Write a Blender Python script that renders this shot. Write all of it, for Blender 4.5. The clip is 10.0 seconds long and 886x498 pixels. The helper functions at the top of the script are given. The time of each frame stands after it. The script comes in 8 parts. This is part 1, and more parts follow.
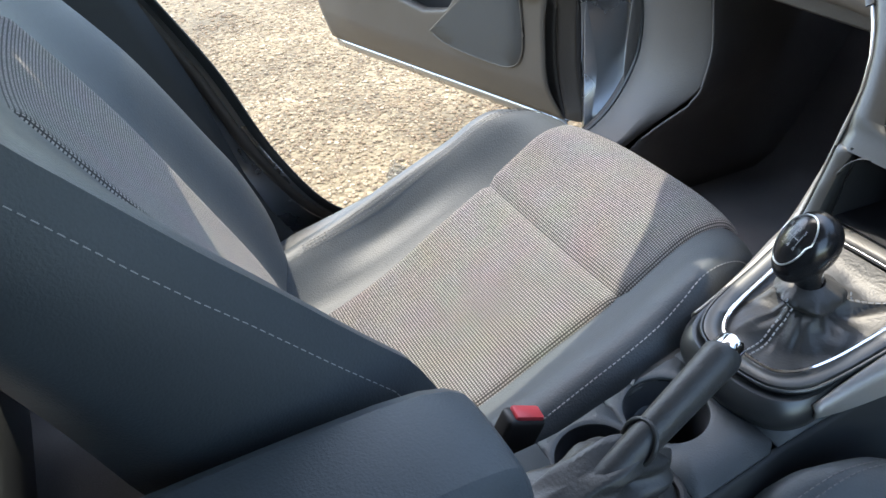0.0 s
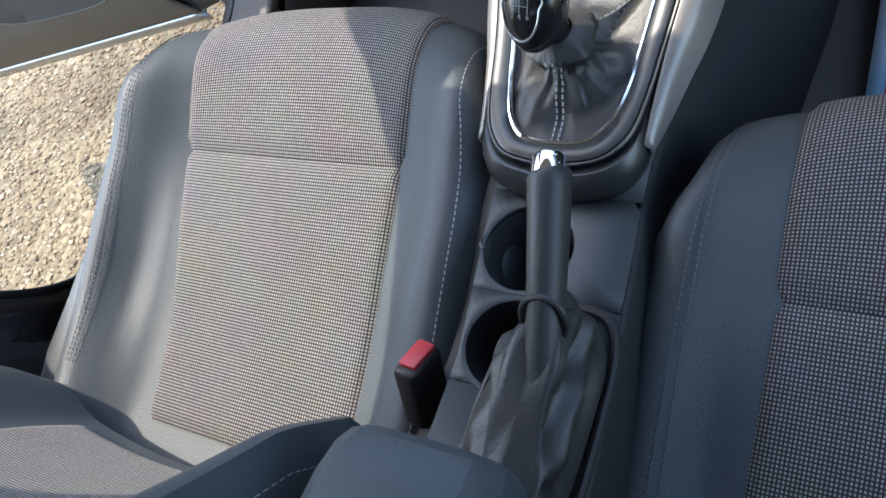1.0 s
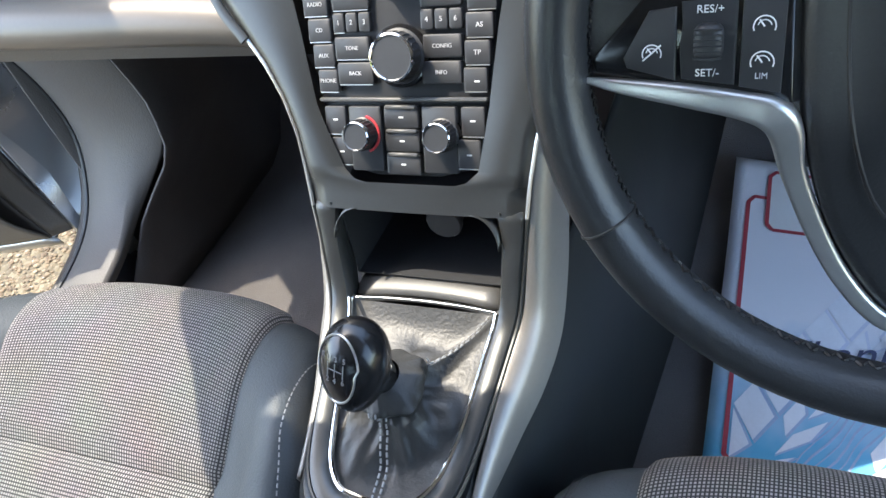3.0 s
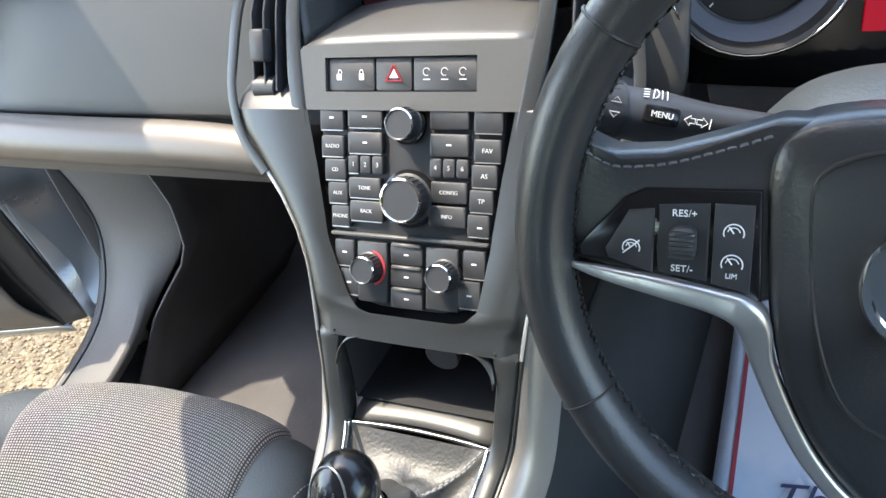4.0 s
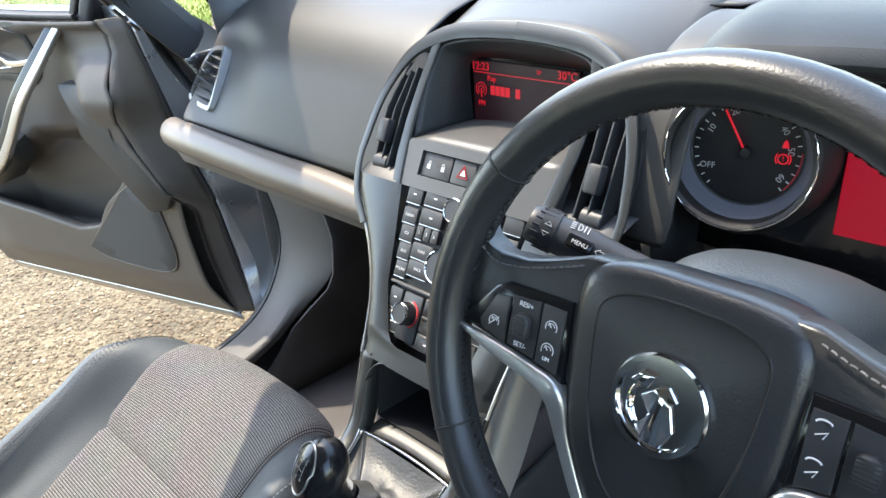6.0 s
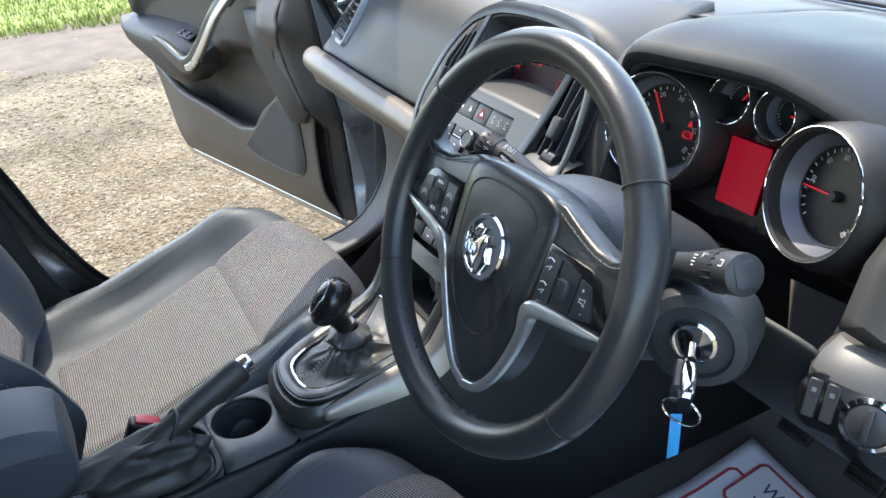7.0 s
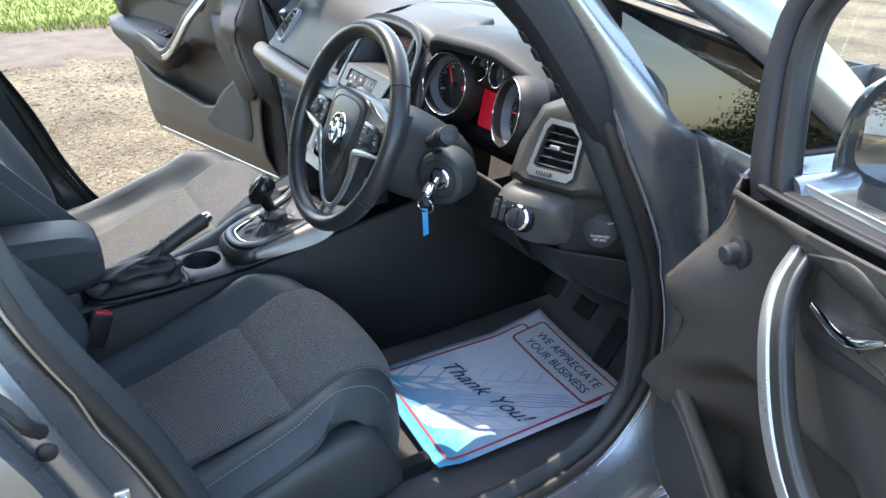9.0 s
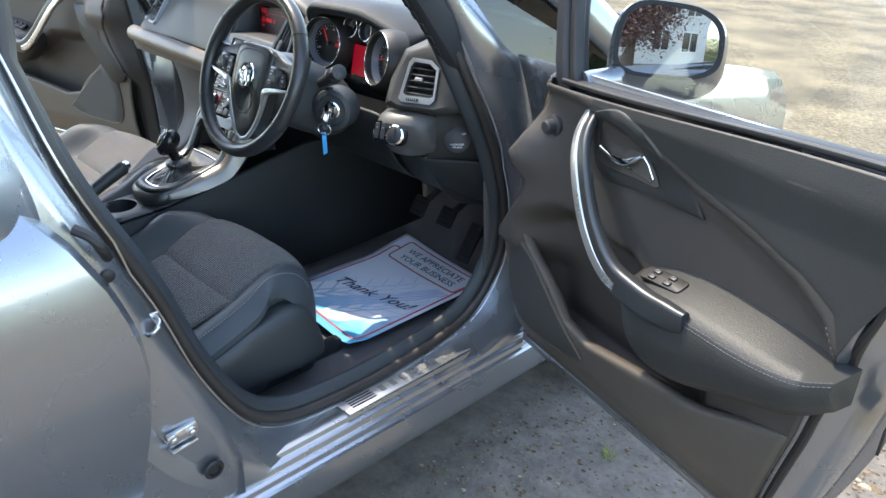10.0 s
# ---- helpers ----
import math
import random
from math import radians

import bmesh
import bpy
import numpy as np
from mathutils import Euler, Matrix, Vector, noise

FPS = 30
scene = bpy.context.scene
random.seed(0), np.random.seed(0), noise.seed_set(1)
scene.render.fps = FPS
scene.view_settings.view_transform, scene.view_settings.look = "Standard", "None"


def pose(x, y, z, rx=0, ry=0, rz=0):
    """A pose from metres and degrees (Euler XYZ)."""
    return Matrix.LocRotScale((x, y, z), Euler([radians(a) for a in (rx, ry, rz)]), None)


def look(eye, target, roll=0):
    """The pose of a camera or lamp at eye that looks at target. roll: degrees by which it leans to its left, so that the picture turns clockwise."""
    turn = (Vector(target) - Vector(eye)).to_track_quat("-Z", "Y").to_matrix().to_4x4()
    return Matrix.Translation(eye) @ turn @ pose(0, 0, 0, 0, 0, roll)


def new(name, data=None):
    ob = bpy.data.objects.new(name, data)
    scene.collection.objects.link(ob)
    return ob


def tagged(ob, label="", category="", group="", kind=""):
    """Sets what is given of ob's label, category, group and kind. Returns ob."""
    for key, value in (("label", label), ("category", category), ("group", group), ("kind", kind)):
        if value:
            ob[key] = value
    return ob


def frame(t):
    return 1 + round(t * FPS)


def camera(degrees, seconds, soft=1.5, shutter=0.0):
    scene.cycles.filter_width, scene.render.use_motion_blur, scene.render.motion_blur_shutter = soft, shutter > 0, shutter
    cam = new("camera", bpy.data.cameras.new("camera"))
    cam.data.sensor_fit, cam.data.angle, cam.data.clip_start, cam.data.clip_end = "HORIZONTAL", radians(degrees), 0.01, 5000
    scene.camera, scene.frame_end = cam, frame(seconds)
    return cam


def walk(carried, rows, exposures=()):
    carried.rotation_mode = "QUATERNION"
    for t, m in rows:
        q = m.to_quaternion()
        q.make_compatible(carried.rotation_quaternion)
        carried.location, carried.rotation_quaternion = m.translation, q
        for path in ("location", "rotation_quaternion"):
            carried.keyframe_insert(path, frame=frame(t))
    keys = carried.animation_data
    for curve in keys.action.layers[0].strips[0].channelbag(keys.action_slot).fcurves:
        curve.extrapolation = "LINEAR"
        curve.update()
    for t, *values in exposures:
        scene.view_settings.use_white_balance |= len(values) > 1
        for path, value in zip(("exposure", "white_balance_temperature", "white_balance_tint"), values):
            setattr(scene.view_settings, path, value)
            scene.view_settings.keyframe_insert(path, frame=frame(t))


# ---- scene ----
cam = camera(60.4, 10.0)
PATH = [
    (0, (0.372, -0.587, 1.208), (-1.104, 0.063, 0.025), -5.9),
    (0.5, (0.289, -0.542, 1.179), (-0.881, 0.221, -0.252), -23.1),
    (1, (0.254, -0.467, 1.181), (-0.713, 0.257, -0.413), -38.5),
    (1.5, (0.269, -0.395, 1.165), (-0.553, 0.431, -0.461), -35.1),
    (2, (0.273, -0.353, 1.173), (-0.503, 0.621, -0.392), -27.8),
    (2.5, (0.272, -0.328, 1.192), (-0.497, 0.734, -0.318), -23.9),
    (3, (0.271, -0.294, 1.208), (-0.496, 0.87, -0.226), -20.5),
    (4.3, (0.298, -0.27, 1.264), (-0.556, 1.069, 0.048), -15.4),
    (4.5, (0.305, -0.264, 1.272), (-0.579, 1.083, 0.088), -15.1),
    (5, (0.332, -0.262, 1.282), (-0.658, 1.1, 0.203), -13.3),
    (5.2, (0.356, -0.276, 1.289), (-0.707, 1.074, 0.265), -12.2),
    (6.3, (0.604, -0.3, 1.289), (-0.801, 0.769, 0.351), -7.1),
    (6.5, (0.657, -0.299, 1.303), (-0.792, 0.702, 0.355), -6.3),
    (7, (0.87, -0.313, 1.32), (-0.689, 0.492, 0.361), -2.7),
    (7.5, (1.075, -0.343, 1.372), (-0.544, 0.33, 0.409), -0.3),
    (8, (1.26, -0.363, 1.394), (-0.386, 0.266, 0.447), 1.5),
    (8.5, (1.419, -0.387, 1.42), (-0.208, 0.32, 0.497), 1.6),
    (9, (1.571, -0.524, 1.409), (0.046, 0.413, 0.516), 1.6),
    (9.5, (1.749, -0.693, 1.4), (0.361, 0.453, 0.528), 2.1),
    (10, (1.872, -0.898, 1.396), (0.609, 0.387, 0.527), 2.2),
]
walk(cam, [(t, look(eye, target, roll)) for t, eye, target, roll in PATH], [(t, stops, kelvin, 8) for t, stops, kelvin in ((0, 3.28, 7200), (0.5, 3.20, 7100), (1, 3.08, 7000), (2, 3.28, 6800), (3, 3.50, 7200), (4.5, 3.65, 7500), (5, 3.65, 7500), (6.3, 3.17, 7400), (7, 3.05, 7100), (8, 3.12, 7300), (9, 3.03, 7200), (10, 2.94, 7300))])

# ---- world, sun, exposure ----
world = bpy.data.worlds.new("world")
scene.world = world
world.use_nodes = True
SUN_TO = Vector((-0.55, -0.02, 1.0)).normalized()
SUN_EL = math.asin(SUN_TO.z)
SUN_AZ = math.atan2(SUN_TO.x, SUN_TO.y)
wn = world.node_tree.nodes
sky = wn.new("ShaderNodeTexSky")
sky.sky_type = "NISHITA"
sky.sun_disc = False
sky.sun_elevation = SUN_EL
sky.sun_rotation = SUN_AZ
wn["Background"].inputs["Strength"].default_value = 0.15
world.node_tree.links.new(sky.outputs[0], wn["Background"].inputs["Color"])
sun_data = bpy.data.lights.new("sun", "SUN")
sun_data.energy = 0.86
sun_data.angle = radians(0.55)
sun_data.color = (1.0, 0.95, 0.87)
sun = new("sun", sun_data)
sun.matrix_world = look(SUN_TO * 30, (0, 0, 0))


# ---- materials ----
def mat(name, base, rough=0.5, metal=0.0, vary=0.12, scale=6.0, fine=250.0, bump=0.0, coat=0.0, spec=0.5, space="Object"):
    m = bpy.data.materials.new(name)
    m.use_nodes = True
    nt = m.node_tree
    b = nt.nodes["Principled BSDF"]
    b.inputs["Metallic"].default_value = metal
    b.inputs["Coat Weight"].default_value = coat
    b.inputs["Coat Roughness"].default_value = 0.04
    b.inputs["Specular IOR Level"].default_value = spec
    tc = nt.nodes.new("ShaderNodeTexCoord")
    n1 = nt.nodes.new("ShaderNodeTexNoise")
    n1.inputs["Scale"].default_value = scale
    n1.inputs["Detail"].default_value = 6
    nt.links.new(tc.outputs[space], n1.inputs["Vector"])
    n2 = nt.nodes.new("ShaderNodeTexNoise")
    n2.inputs["Scale"].default_value = fine
    n2.inputs["Detail"].default_value = 3
    nt.links.new(tc.outputs[space], n2.inputs["Vector"])
    r = nt.nodes.new("ShaderNodeValToRGB")
    lo, hi = 1 - vary, 1 + vary
    r.color_ramp.elements[0].color = (*[c * lo for c in base], 1)
    r.color_ramp.elements[1].color = (*[min(1, c * hi) for c in base], 1)
    r.color_ramp.elements[0].position, r.color_ramp.elements[1].position = 0.3, 0.7
    mixn = nt.nodes.new("ShaderNodeMath")
    mixn.operation = "MULTIPLY_ADD"
    mixn.inputs[1].default_value = 0.35
    nt.links.new(n2.outputs["Fac"], mixn.inputs[0])
    sc = nt.nodes.new("ShaderNodeMath")
    sc.operation = "MULTIPLY"
    sc.inputs[1].default_value = 0.65
    nt.links.new(n1.outputs["Fac"], sc.inputs[0])
    nt.links.new(sc.outputs[0], mixn.inputs[2])
    nt.links.new(mixn.outputs[0], r.inputs["Fac"])
    nt.links.new(r.outputs["Color"], b.inputs["Base Color"])
    mr = nt.nodes.new("ShaderNodeMapRange")
    mr.inputs["To Min"].default_value = max(0.02, rough - 0.08)
    mr.inputs["To Max"].default_value = min(1, rough + 0.08)
    nt.links.new(n1.outputs["Fac"], mr.inputs["Value"])
    nt.links.new(mr.outputs["Result"], b.inputs["Roughness"])
    if bump:
        bp = nt.nodes.new("ShaderNodeBump")
        bp.inputs["Strength"].default_value = bump
        bp.inputs["Distance"].default_value = 0.002
        nt.links.new(n2.outputs["Fac"], bp.inputs["Height"])
        nt.links.new(bp.outputs["Normal"], b.inputs["Normal"])
    return m


def glow(name, col, strength):
    m = bpy.data.materials.new(name)
    m.use_nodes = True
    b = m.node_tree.nodes["Principled BSDF"]
    b.inputs["Base Color"].default_value = (*[c * 0.2 for c in col], 1)
    b.inputs["Emission Color"].default_value = (*col, 1)
    b.inputs["Emission Strength"].default_value = strength
    return m


def glassy(name, tint=(1, 1, 1), rough=0.0, gloss=0.05):
    m = bpy.data.materials.new(name)
    m.use_nodes = True
    nt = m.node_tree
    nt.nodes.remove(nt.nodes["Principled BSDF"])
    tr = nt.nodes.new("ShaderNodeBsdfTransparent")
    tr.inputs["Color"].default_value = (*tint, 1)
    gl = nt.nodes.new("ShaderNodeBsdfGlossy")
    gl.inputs["Roughness"].default_value = rough
    mx = nt.nodes.new("ShaderNodeMixShader")
    mx.inputs[0].default_value = gloss
    nt.links.new(tr.outputs[0], mx.inputs[1])
    nt.links.new(gl.outputs[0], mx.inputs[2])
    nt.links.new(mx.outputs[0], nt.nodes["Material Output"].inputs["Surface"])
    return m


def fabric(name, dark, light):
    """Ribbed seat cloth: rows of pale dashes on a dark ground, laid out in metres by the UV map."""
    m = bpy.data.materials.new(name)
    m.use_nodes = True
    nt = m.node_tree
    b = nt.nodes["Principled BSDF"]
    b.inputs["Roughness"].default_value = 0.9
    b.inputs["Specular IOR Level"].default_value = 0.25
    b.inputs["Sheen Weight"].default_value = 0.12
    uv = nt.nodes.new("ShaderNodeUVMap")
    br = nt.nodes.new("ShaderNodeTexBrick")
    br.offset = 0.0
    br.inputs["Scale"].default_value = 1.0
    br.inputs["Brick Width"].default_value = 0.0034
    br.inputs["Row Height"].default_value = 0.0038
    br.inputs["Mortar Size"].default_value = 0.00100
    br.inputs["Mortar Smooth"].default_value = 0.5
    br.inputs["Color1"].default_value = (*light, 1)
    br.inputs["Color2"].default_value = (*[c * 0.8 for c in light], 1)
    br.inputs["Mortar"].default_value = (*dark, 1)
    nt.links.new(uv.outputs[0], br.inputs["Vector"])
    ns = nt.nodes.new("ShaderNodeTexNoise")
    ns.inputs["Scale"].default_value = 14
    nt.links.new(uv.outputs[0], ns.inputs["Vector"])
    mx = nt.nodes.new("ShaderNodeMix")
    mx.data_type = "RGBA"
    mx.blend_type = "MULTIPLY"
    mx.inputs["Factor"].default_value = 0.25
    nt.links.new(br.outputs["Color"], mx.inputs["A"])
    nt.links.new(ns.outputs["Color"], mx.inputs["B"])
    nt.links.new(mx.outputs["Result"], b.inputs["Base Color"])
    bp = nt.nodes.new("ShaderNodeBump")
    bp.inputs["Strength"].default_value = 0.5
    bp.inputs["Distance"].default_value = 0.0015
    bp.invert = True
    nt.links.new(br.outputs["Fac"], bp.inputs["Height"])
    nt.links.new(bp.outputs["Normal"], b.inputs["Normal"])
    return m


M = {}
M["cloth"] = fabric("seat_cloth", (0.034, 0.034, 0.035), (0.345, 0.325, 0.308))
M["vinyl"] = mat("seat_vinyl", (0.057, 0.066, 0.072), 0.5, bump=0.3, fine=420, spec=0.32)
M["plastic"] = mat("dark_plastic", (0.032, 0.037, 0.040), 0.5, bump=0.25, fine=500)
M["plastic_grey"] = mat("grey_plastic", (0.074, 0.073, 0.071), 0.44, bump=0.08, fine=700)
M["dash"] = mat("dash_skin", (0.052, 0.051, 0.049), 0.5, bump=0.10, fine=900, spec=0.36)
M["hood"] = mat("hood_skin", (0.018, 0.020, 0.021), 0.5, bump=0.2, fine=900, spec=0.32)
M["black"] = mat("gloss_black", (0.008, 0.008, 0.009), 0.16)
M["knob"] = mat("knob_black", (0.012, 0.012, 0.013), 0.2)
M["matt_black"] = mat("matt_black", (0.026, 0.027, 0.030), 0.55, spec=0.3)
M["button"] = mat("button_black", (0.03, 0.031, 0.034), 0.48)
M["satin"] = mat("satin_silver", (0.55, 0.55, 0.54), 0.3, metal=0.8, vary=0.06)
M["frame"] = mat("gunmetal_trim", (0.060, 0.063, 0.064), 0.34, metal=0.6, vary=0.06)
M["chrome"] = mat("chrome", (0.85, 0.85, 0.86), 0.06, metal=1.0, vary=0.02)
M["steel"] = mat("zinc_steel", (0.55, 0.55, 0.55), 0.3, metal=1.0)
M["leather"] = mat("boot_leather", (0.034, 0.034, 0.033), 0.46, bump=0.25, fine=300)
M["wheel_leather"] = mat("wheel_leather", (0.027, 0.028, 0.030), 0.33, bump=0.12, fine=500)
M["carpet"] = mat("carpet", (0.115, 0.106, 0.104), 0.95, bump=0.9, fine=700, vary=0.3)
M["rubber"] = mat("rubber", (0.014, 0.013, 0.013), 0.55)
M["seal"] = mat("door_seal_rubber", (0.03, 0.025, 0.022), 0.5)
M["paint"] = mat("metallic_grey_paint", (0.285, 0.302, 0.325), 0.28, metal=0.82, coat=1.0, vary=0.05, fine=1200)
M["red"] = mat("red_plastic", (0.55, 0.05, 0.06), 0.4)
M["blue"] = mat("blue_tag", (0.02, 0.3, 0.62), 0.4)
M["white"] = mat("white_print", (0.75, 0.75, 0.75), 0.5, vary=0.03)
M["thread"] = mat("grey_thread", (0.3, 0.3, 0.3), 0.8)
M["darkthread"] = mat("dark_thread", (0.1, 0.1, 0.105), 0.8)
M["lining"] = mat("headlining", (0.60, 0.58, 0.55), 0.9, bump=0.3)
M["strip"] = mat("strip_plastic", (0.140, 0.119, 0.099), 0.42, metal=0.2, vary=0.05)
M["glass"] = glassy("clear_glass", (0.94, 0.96, 0.95))
M["quarter_glass"] = glassy("quarter_glass", (0.10, 0.125, 0.13), gloss=0.06)
M["mirror"] = bpy.data.materials.new("mirror_silver")
M["mirror"].use_nodes = True
for key_, val in (("Base Color", (0.52, 0.54, 0.56, 1)), ("Metallic", 1.0), ("Roughness", 0.0)):
    M["mirror"].node_tree.nodes["Principled BSDF"].inputs[key_].default_value = val
M["screen"] = glow("display_dark", (0.045, 0.008, 0.016), 0.02)
M["red_glow"] = glow("display_red", (1.0, 0.02, 0.05), 0.055)
M["info_red"] = glow("info_display", (0.55, 0.004, 0.032), 0.05)
M["door_trim"] = mat("door_trim_plastic", (0.086, 0.073, 0.060), 0.46, bump=0.25, fine=420, spec=0.28)
M["door_vinyl"] = mat("door_vinyl", (0.036, 0.036, 0.034), 0.46, bump=0.25, fine=420, spec=0.25)
M["door_card"] = mat("door_card_vinyl", (0.064, 0.056, 0.049), 0.46, bump=0.25, fine=420, spec=0.28)
M["flank"] = mat("flank_silver", (0.27, 0.255, 0.24), 0.4, metal=0.5, vary=0.06)
M["glovebox"] = mat("glovebox_plastic", (0.105, 0.096, 0.086), 0.48, bump=0.25, fine=500, spec=0.3)
M["kick"] = mat("kick_trim", (0.082, 0.078, 0.075), 0.6, bump=0.3, fine=400)
M["print"] = mat("grey_print", (0.5, 0.5, 0.5), 0.5, vary=0.03)
M["dial"] = mat("dial_face", (0.010, 0.010, 0.011), 0.4)
M["dial_ring"] = mat("dial_ring", (0.105, 0.112, 0.135), 0.4)
M["faint"] = mat("faint_print", (0.16, 0.16, 0.165), 0.5, vary=0.03)


# ---- mesh helpers ----
def finish(name, bm, material, smooth=40):
    me = bpy.data.meshes.new(name)
    bmesh.ops.recalc_face_normals(bm, faces=bm.faces)
    bm.to_mesh(me)
    bm.free()
    me.materials.append(material)
    if smooth:
        me.polygons.foreach_set("use_smooth", [True] * len(me.polygons))
        me.set_sharp_from_angle(angle=radians(smooth))
    return me


def part(name, bm, material, parent=None, label="", smooth=40, sub=0, thick=0.0):
    ob = new(name, finish(name, bm, material, smooth))
    if parent:
        ob.parent = parent
    if label:
        tagged(ob, label)
    if thick:
        md = ob.modifiers.new("thickness", "SOLIDIFY")
        md.thickness, md.offset = thick, -1
    if sub:
        md = ob.modifiers.new("round", "SUBSURF")
        md.levels = md.render_levels = sub
    return ob


def thing(name, label, category, group="", kind=""):
    return tagged(new(name), label, category, group, kind)


def loft(rings, closed=True, caps=True, loop=False):
    bm = bmesh.new()
    vs = [[bm.verts.new(p) for p in r] for r in rings]
    n = len(rings[0])
    m = len(rings)
    for i in range(m if loop else m - 1):
        a, b = vs[i], vs[(i + 1) % m]
        for j in range(n if closed else n - 1):
            k = (j + 1) % n
            bm.faces.new((a[j], a[k], b[k], b[j]))
    if caps and closed and not loop:
        bm.faces.new(vs[0][::-1])
        bm.faces.new(vs[-1])
    return bm


def spline(pts, n):
    """Catmull-Rom through points of any dimension, n samples a span."""
    p = [np.array(q, float) for q in pts]
    p = [2 * p[0] - p[1]] + p + [2 * p[-1] - p[-2]]
    out = []
    for i in range(1, len(p) - 2):
        for k in range(n):
            t = k / n
            out.append(0.5 * ((2 * p[i]) + (-p[i - 1] + p[i + 1]) * t + (2 * p[i - 1] - 5 * p[i] + 4 * p[i + 1] - p[i + 2]) * t**2 + (-p[i - 1] + 3 * p[i] - 3 * p[i + 1] + p[i + 2]) * t**3))
    out.append(p[-2])
    return out


def frames(path, up=(0, 0, 1), closed=False):
    pts = [Vector(p) for p in path]
    out = []
    n = len(pts)
    for i, p in enumerate(pts):
        a = pts[(i - 1) % n] if closed else pts[max(i - 1, 0)]
        b = pts[(i + 1) % n] if closed else pts[min(i + 1, n - 1)]
        t = (b - a).normalized()
        u = Vector(up)
        s = t.cross(u)
        s = s.normalized() if s.length > 1e-4 else Vector((1, 0, 0))
        out.append((p, s, s.cross(t).normalized(), t))
    return out


def sweep(path, profile, up=(0, 0, 1), closed=False, scale=None):
    """Profile points (side, up) carried along a path."""
    rings = []
    for i, (p, s, u, t) in enumerate(frames(path, up, closed)):
        k = scale[i] if scale is not None else 1.0
        rings.append([p + s * (a * k) + u * (b * k) for a, b in profile])
    return loft(rings, True, True, closed)


def circle(r, n=12, ry=None):
    return [(r * math.cos(2 * math.pi * i / n), (ry or r) * math.sin(2 * math.pi * i / n)) for i in range(n)]


def roundrect(w, h, r, n=4):
    out = []
    for cx, cy, a0 in ((w / 2 - r, h / 2 - r, 0), (-w / 2 + r, h / 2 - r, 90), (-w / 2 + r, -h / 2 + r, 180), (w / 2 - r, -h / 2 + r, 270)):
        for i in range(n + 1):
            a = radians(a0 + 90 * i / n)
            out.append((cx + r * math.cos(a), cy + r * math.sin(a)))
    return out


def tube(path, r, n=10, closed=False, up=(0, 0, 1)):
    return sweep(path, circle(r, n), up, closed)


def rbox(size, bevel=0.004, seg=2, at=None):
    bm = bmesh.new()
    bmesh.ops.create_cube(bm, size=1)
    bmesh.ops.scale(bm, vec=size, verts=bm.verts)
    if bevel:
        bmesh.ops.bevel(bm, geom=bm.edges[:], offset=min(bevel, min(size) * 0.45), segments=seg, affect="EDGES", profile=0.5)
    if at is not None:
        bm.transform(at)
    return bm


def plate(outline, depth, bevel=0.0, at=None, seg=2):
    """A flat plate from a 2D outline in xy, its front face at z=0 and its back at -depth; bevel rounds the front edge."""
    bm = bmesh.new()
    rings = []
    cx = sum(p[0] for p in outline) / len(outline)
    cy = sum(p[1] for p in outline) / len(outline)
    steps = [(0.0, -depth)]
    if bevel:
        for i in range(seg + 1):
            a = math.pi / 2 * i / seg
            steps.append((bevel * (1 - math.cos(a)), -bevel + bevel * math.sin(a)))
    else:
        steps.append((0.0, 0.0))
    for inset, z in steps:
        ring = []
        for x, y in outline:
            d = math.hypot(x - cx, y - cy) or 1
            k = max(0.0, 1 - inset / d)
            ring.append(bm.verts.new((cx + (x - cx) * k, cy + (y - cy) * k, z)))
        rings.append(ring)
    n = len(outline)
    for a, b in zip(rings, rings[1:]):
        for j in range(n):
            k = (j + 1) % n
            bm.faces.new((a[j], a[k], b[k], b[j]))
    bm.faces.new(rings[-1])
    bm.faces.new(rings[0][::-1])
    if at is not None:
        bm.transform(at)
    return bm


def ring_plate(outer, inner, depth, at=None, bevel=0.0):
    """A frame between two outlines with the same number of points."""
    rings = []
    for o, i in zip(outer, inner):
        rings.append([(o[0], o[1], -depth), (o[0], o[1], -bevel), (o[0] * 0.98 + i[0] * 0.02, o[1] * 0.98 + i[1] * 0.02, 0), (i[0] * 0.98 + o[0] * 0.02, i[1] * 0.98 + o[1] * 0.02, 0), (i[0], i[1], -bevel), (i[0], i[1], -depth)])
    bm = loft(rings, True, False, True)
    if at is not None:
        bm.transform(at)
    return bm


def lathe(profile, n=24, at=None, caps=True):
    """Profile points (radius, z) turned about z."""
    rings = [[(r * math.cos(2 * math.pi * i / n), r * math.sin(2 * math.pi * i / n), z) for i in range(n)] for r, z in profile]
    bm = loft(rings, True, caps)
    if at is not None:
        bm.transform(at)
    return bm


def basis(origin, x, y):
    """A pose from an origin, an x axis and a rough y axis."""
    x = Vector(x).normalized()
    z = x.cross(Vector(y)).normalized()
    y = z.cross(x)
    m = Matrix((x, y, z)).transposed().to_4x4()
    m.translation = Vector(origin)
    return m


def sheet(fn, us, vs, uvfn=None):
    bm = bmesh.new()
    grid = [[bm.verts.new(fn(u, v)) for u in us] for v in vs]
    lay = bm.loops.layers.uv.new("UVMap") if uvfn else None
    for j in range(len(vs) - 1):
        for i in range(len(us) - 1):
            f = bm.faces.new((grid[j][i], grid[j][i + 1], grid[j + 1][i + 1], grid[j + 1][i]))
            if uvfn:
                for lp, (a, b) in zip(f.loops, ((i, j), (i + 1, j), (i + 1, j + 1), (i, j + 1))):
                    lp[lay].uv = uvfn(us[a], vs[b])
    return bm


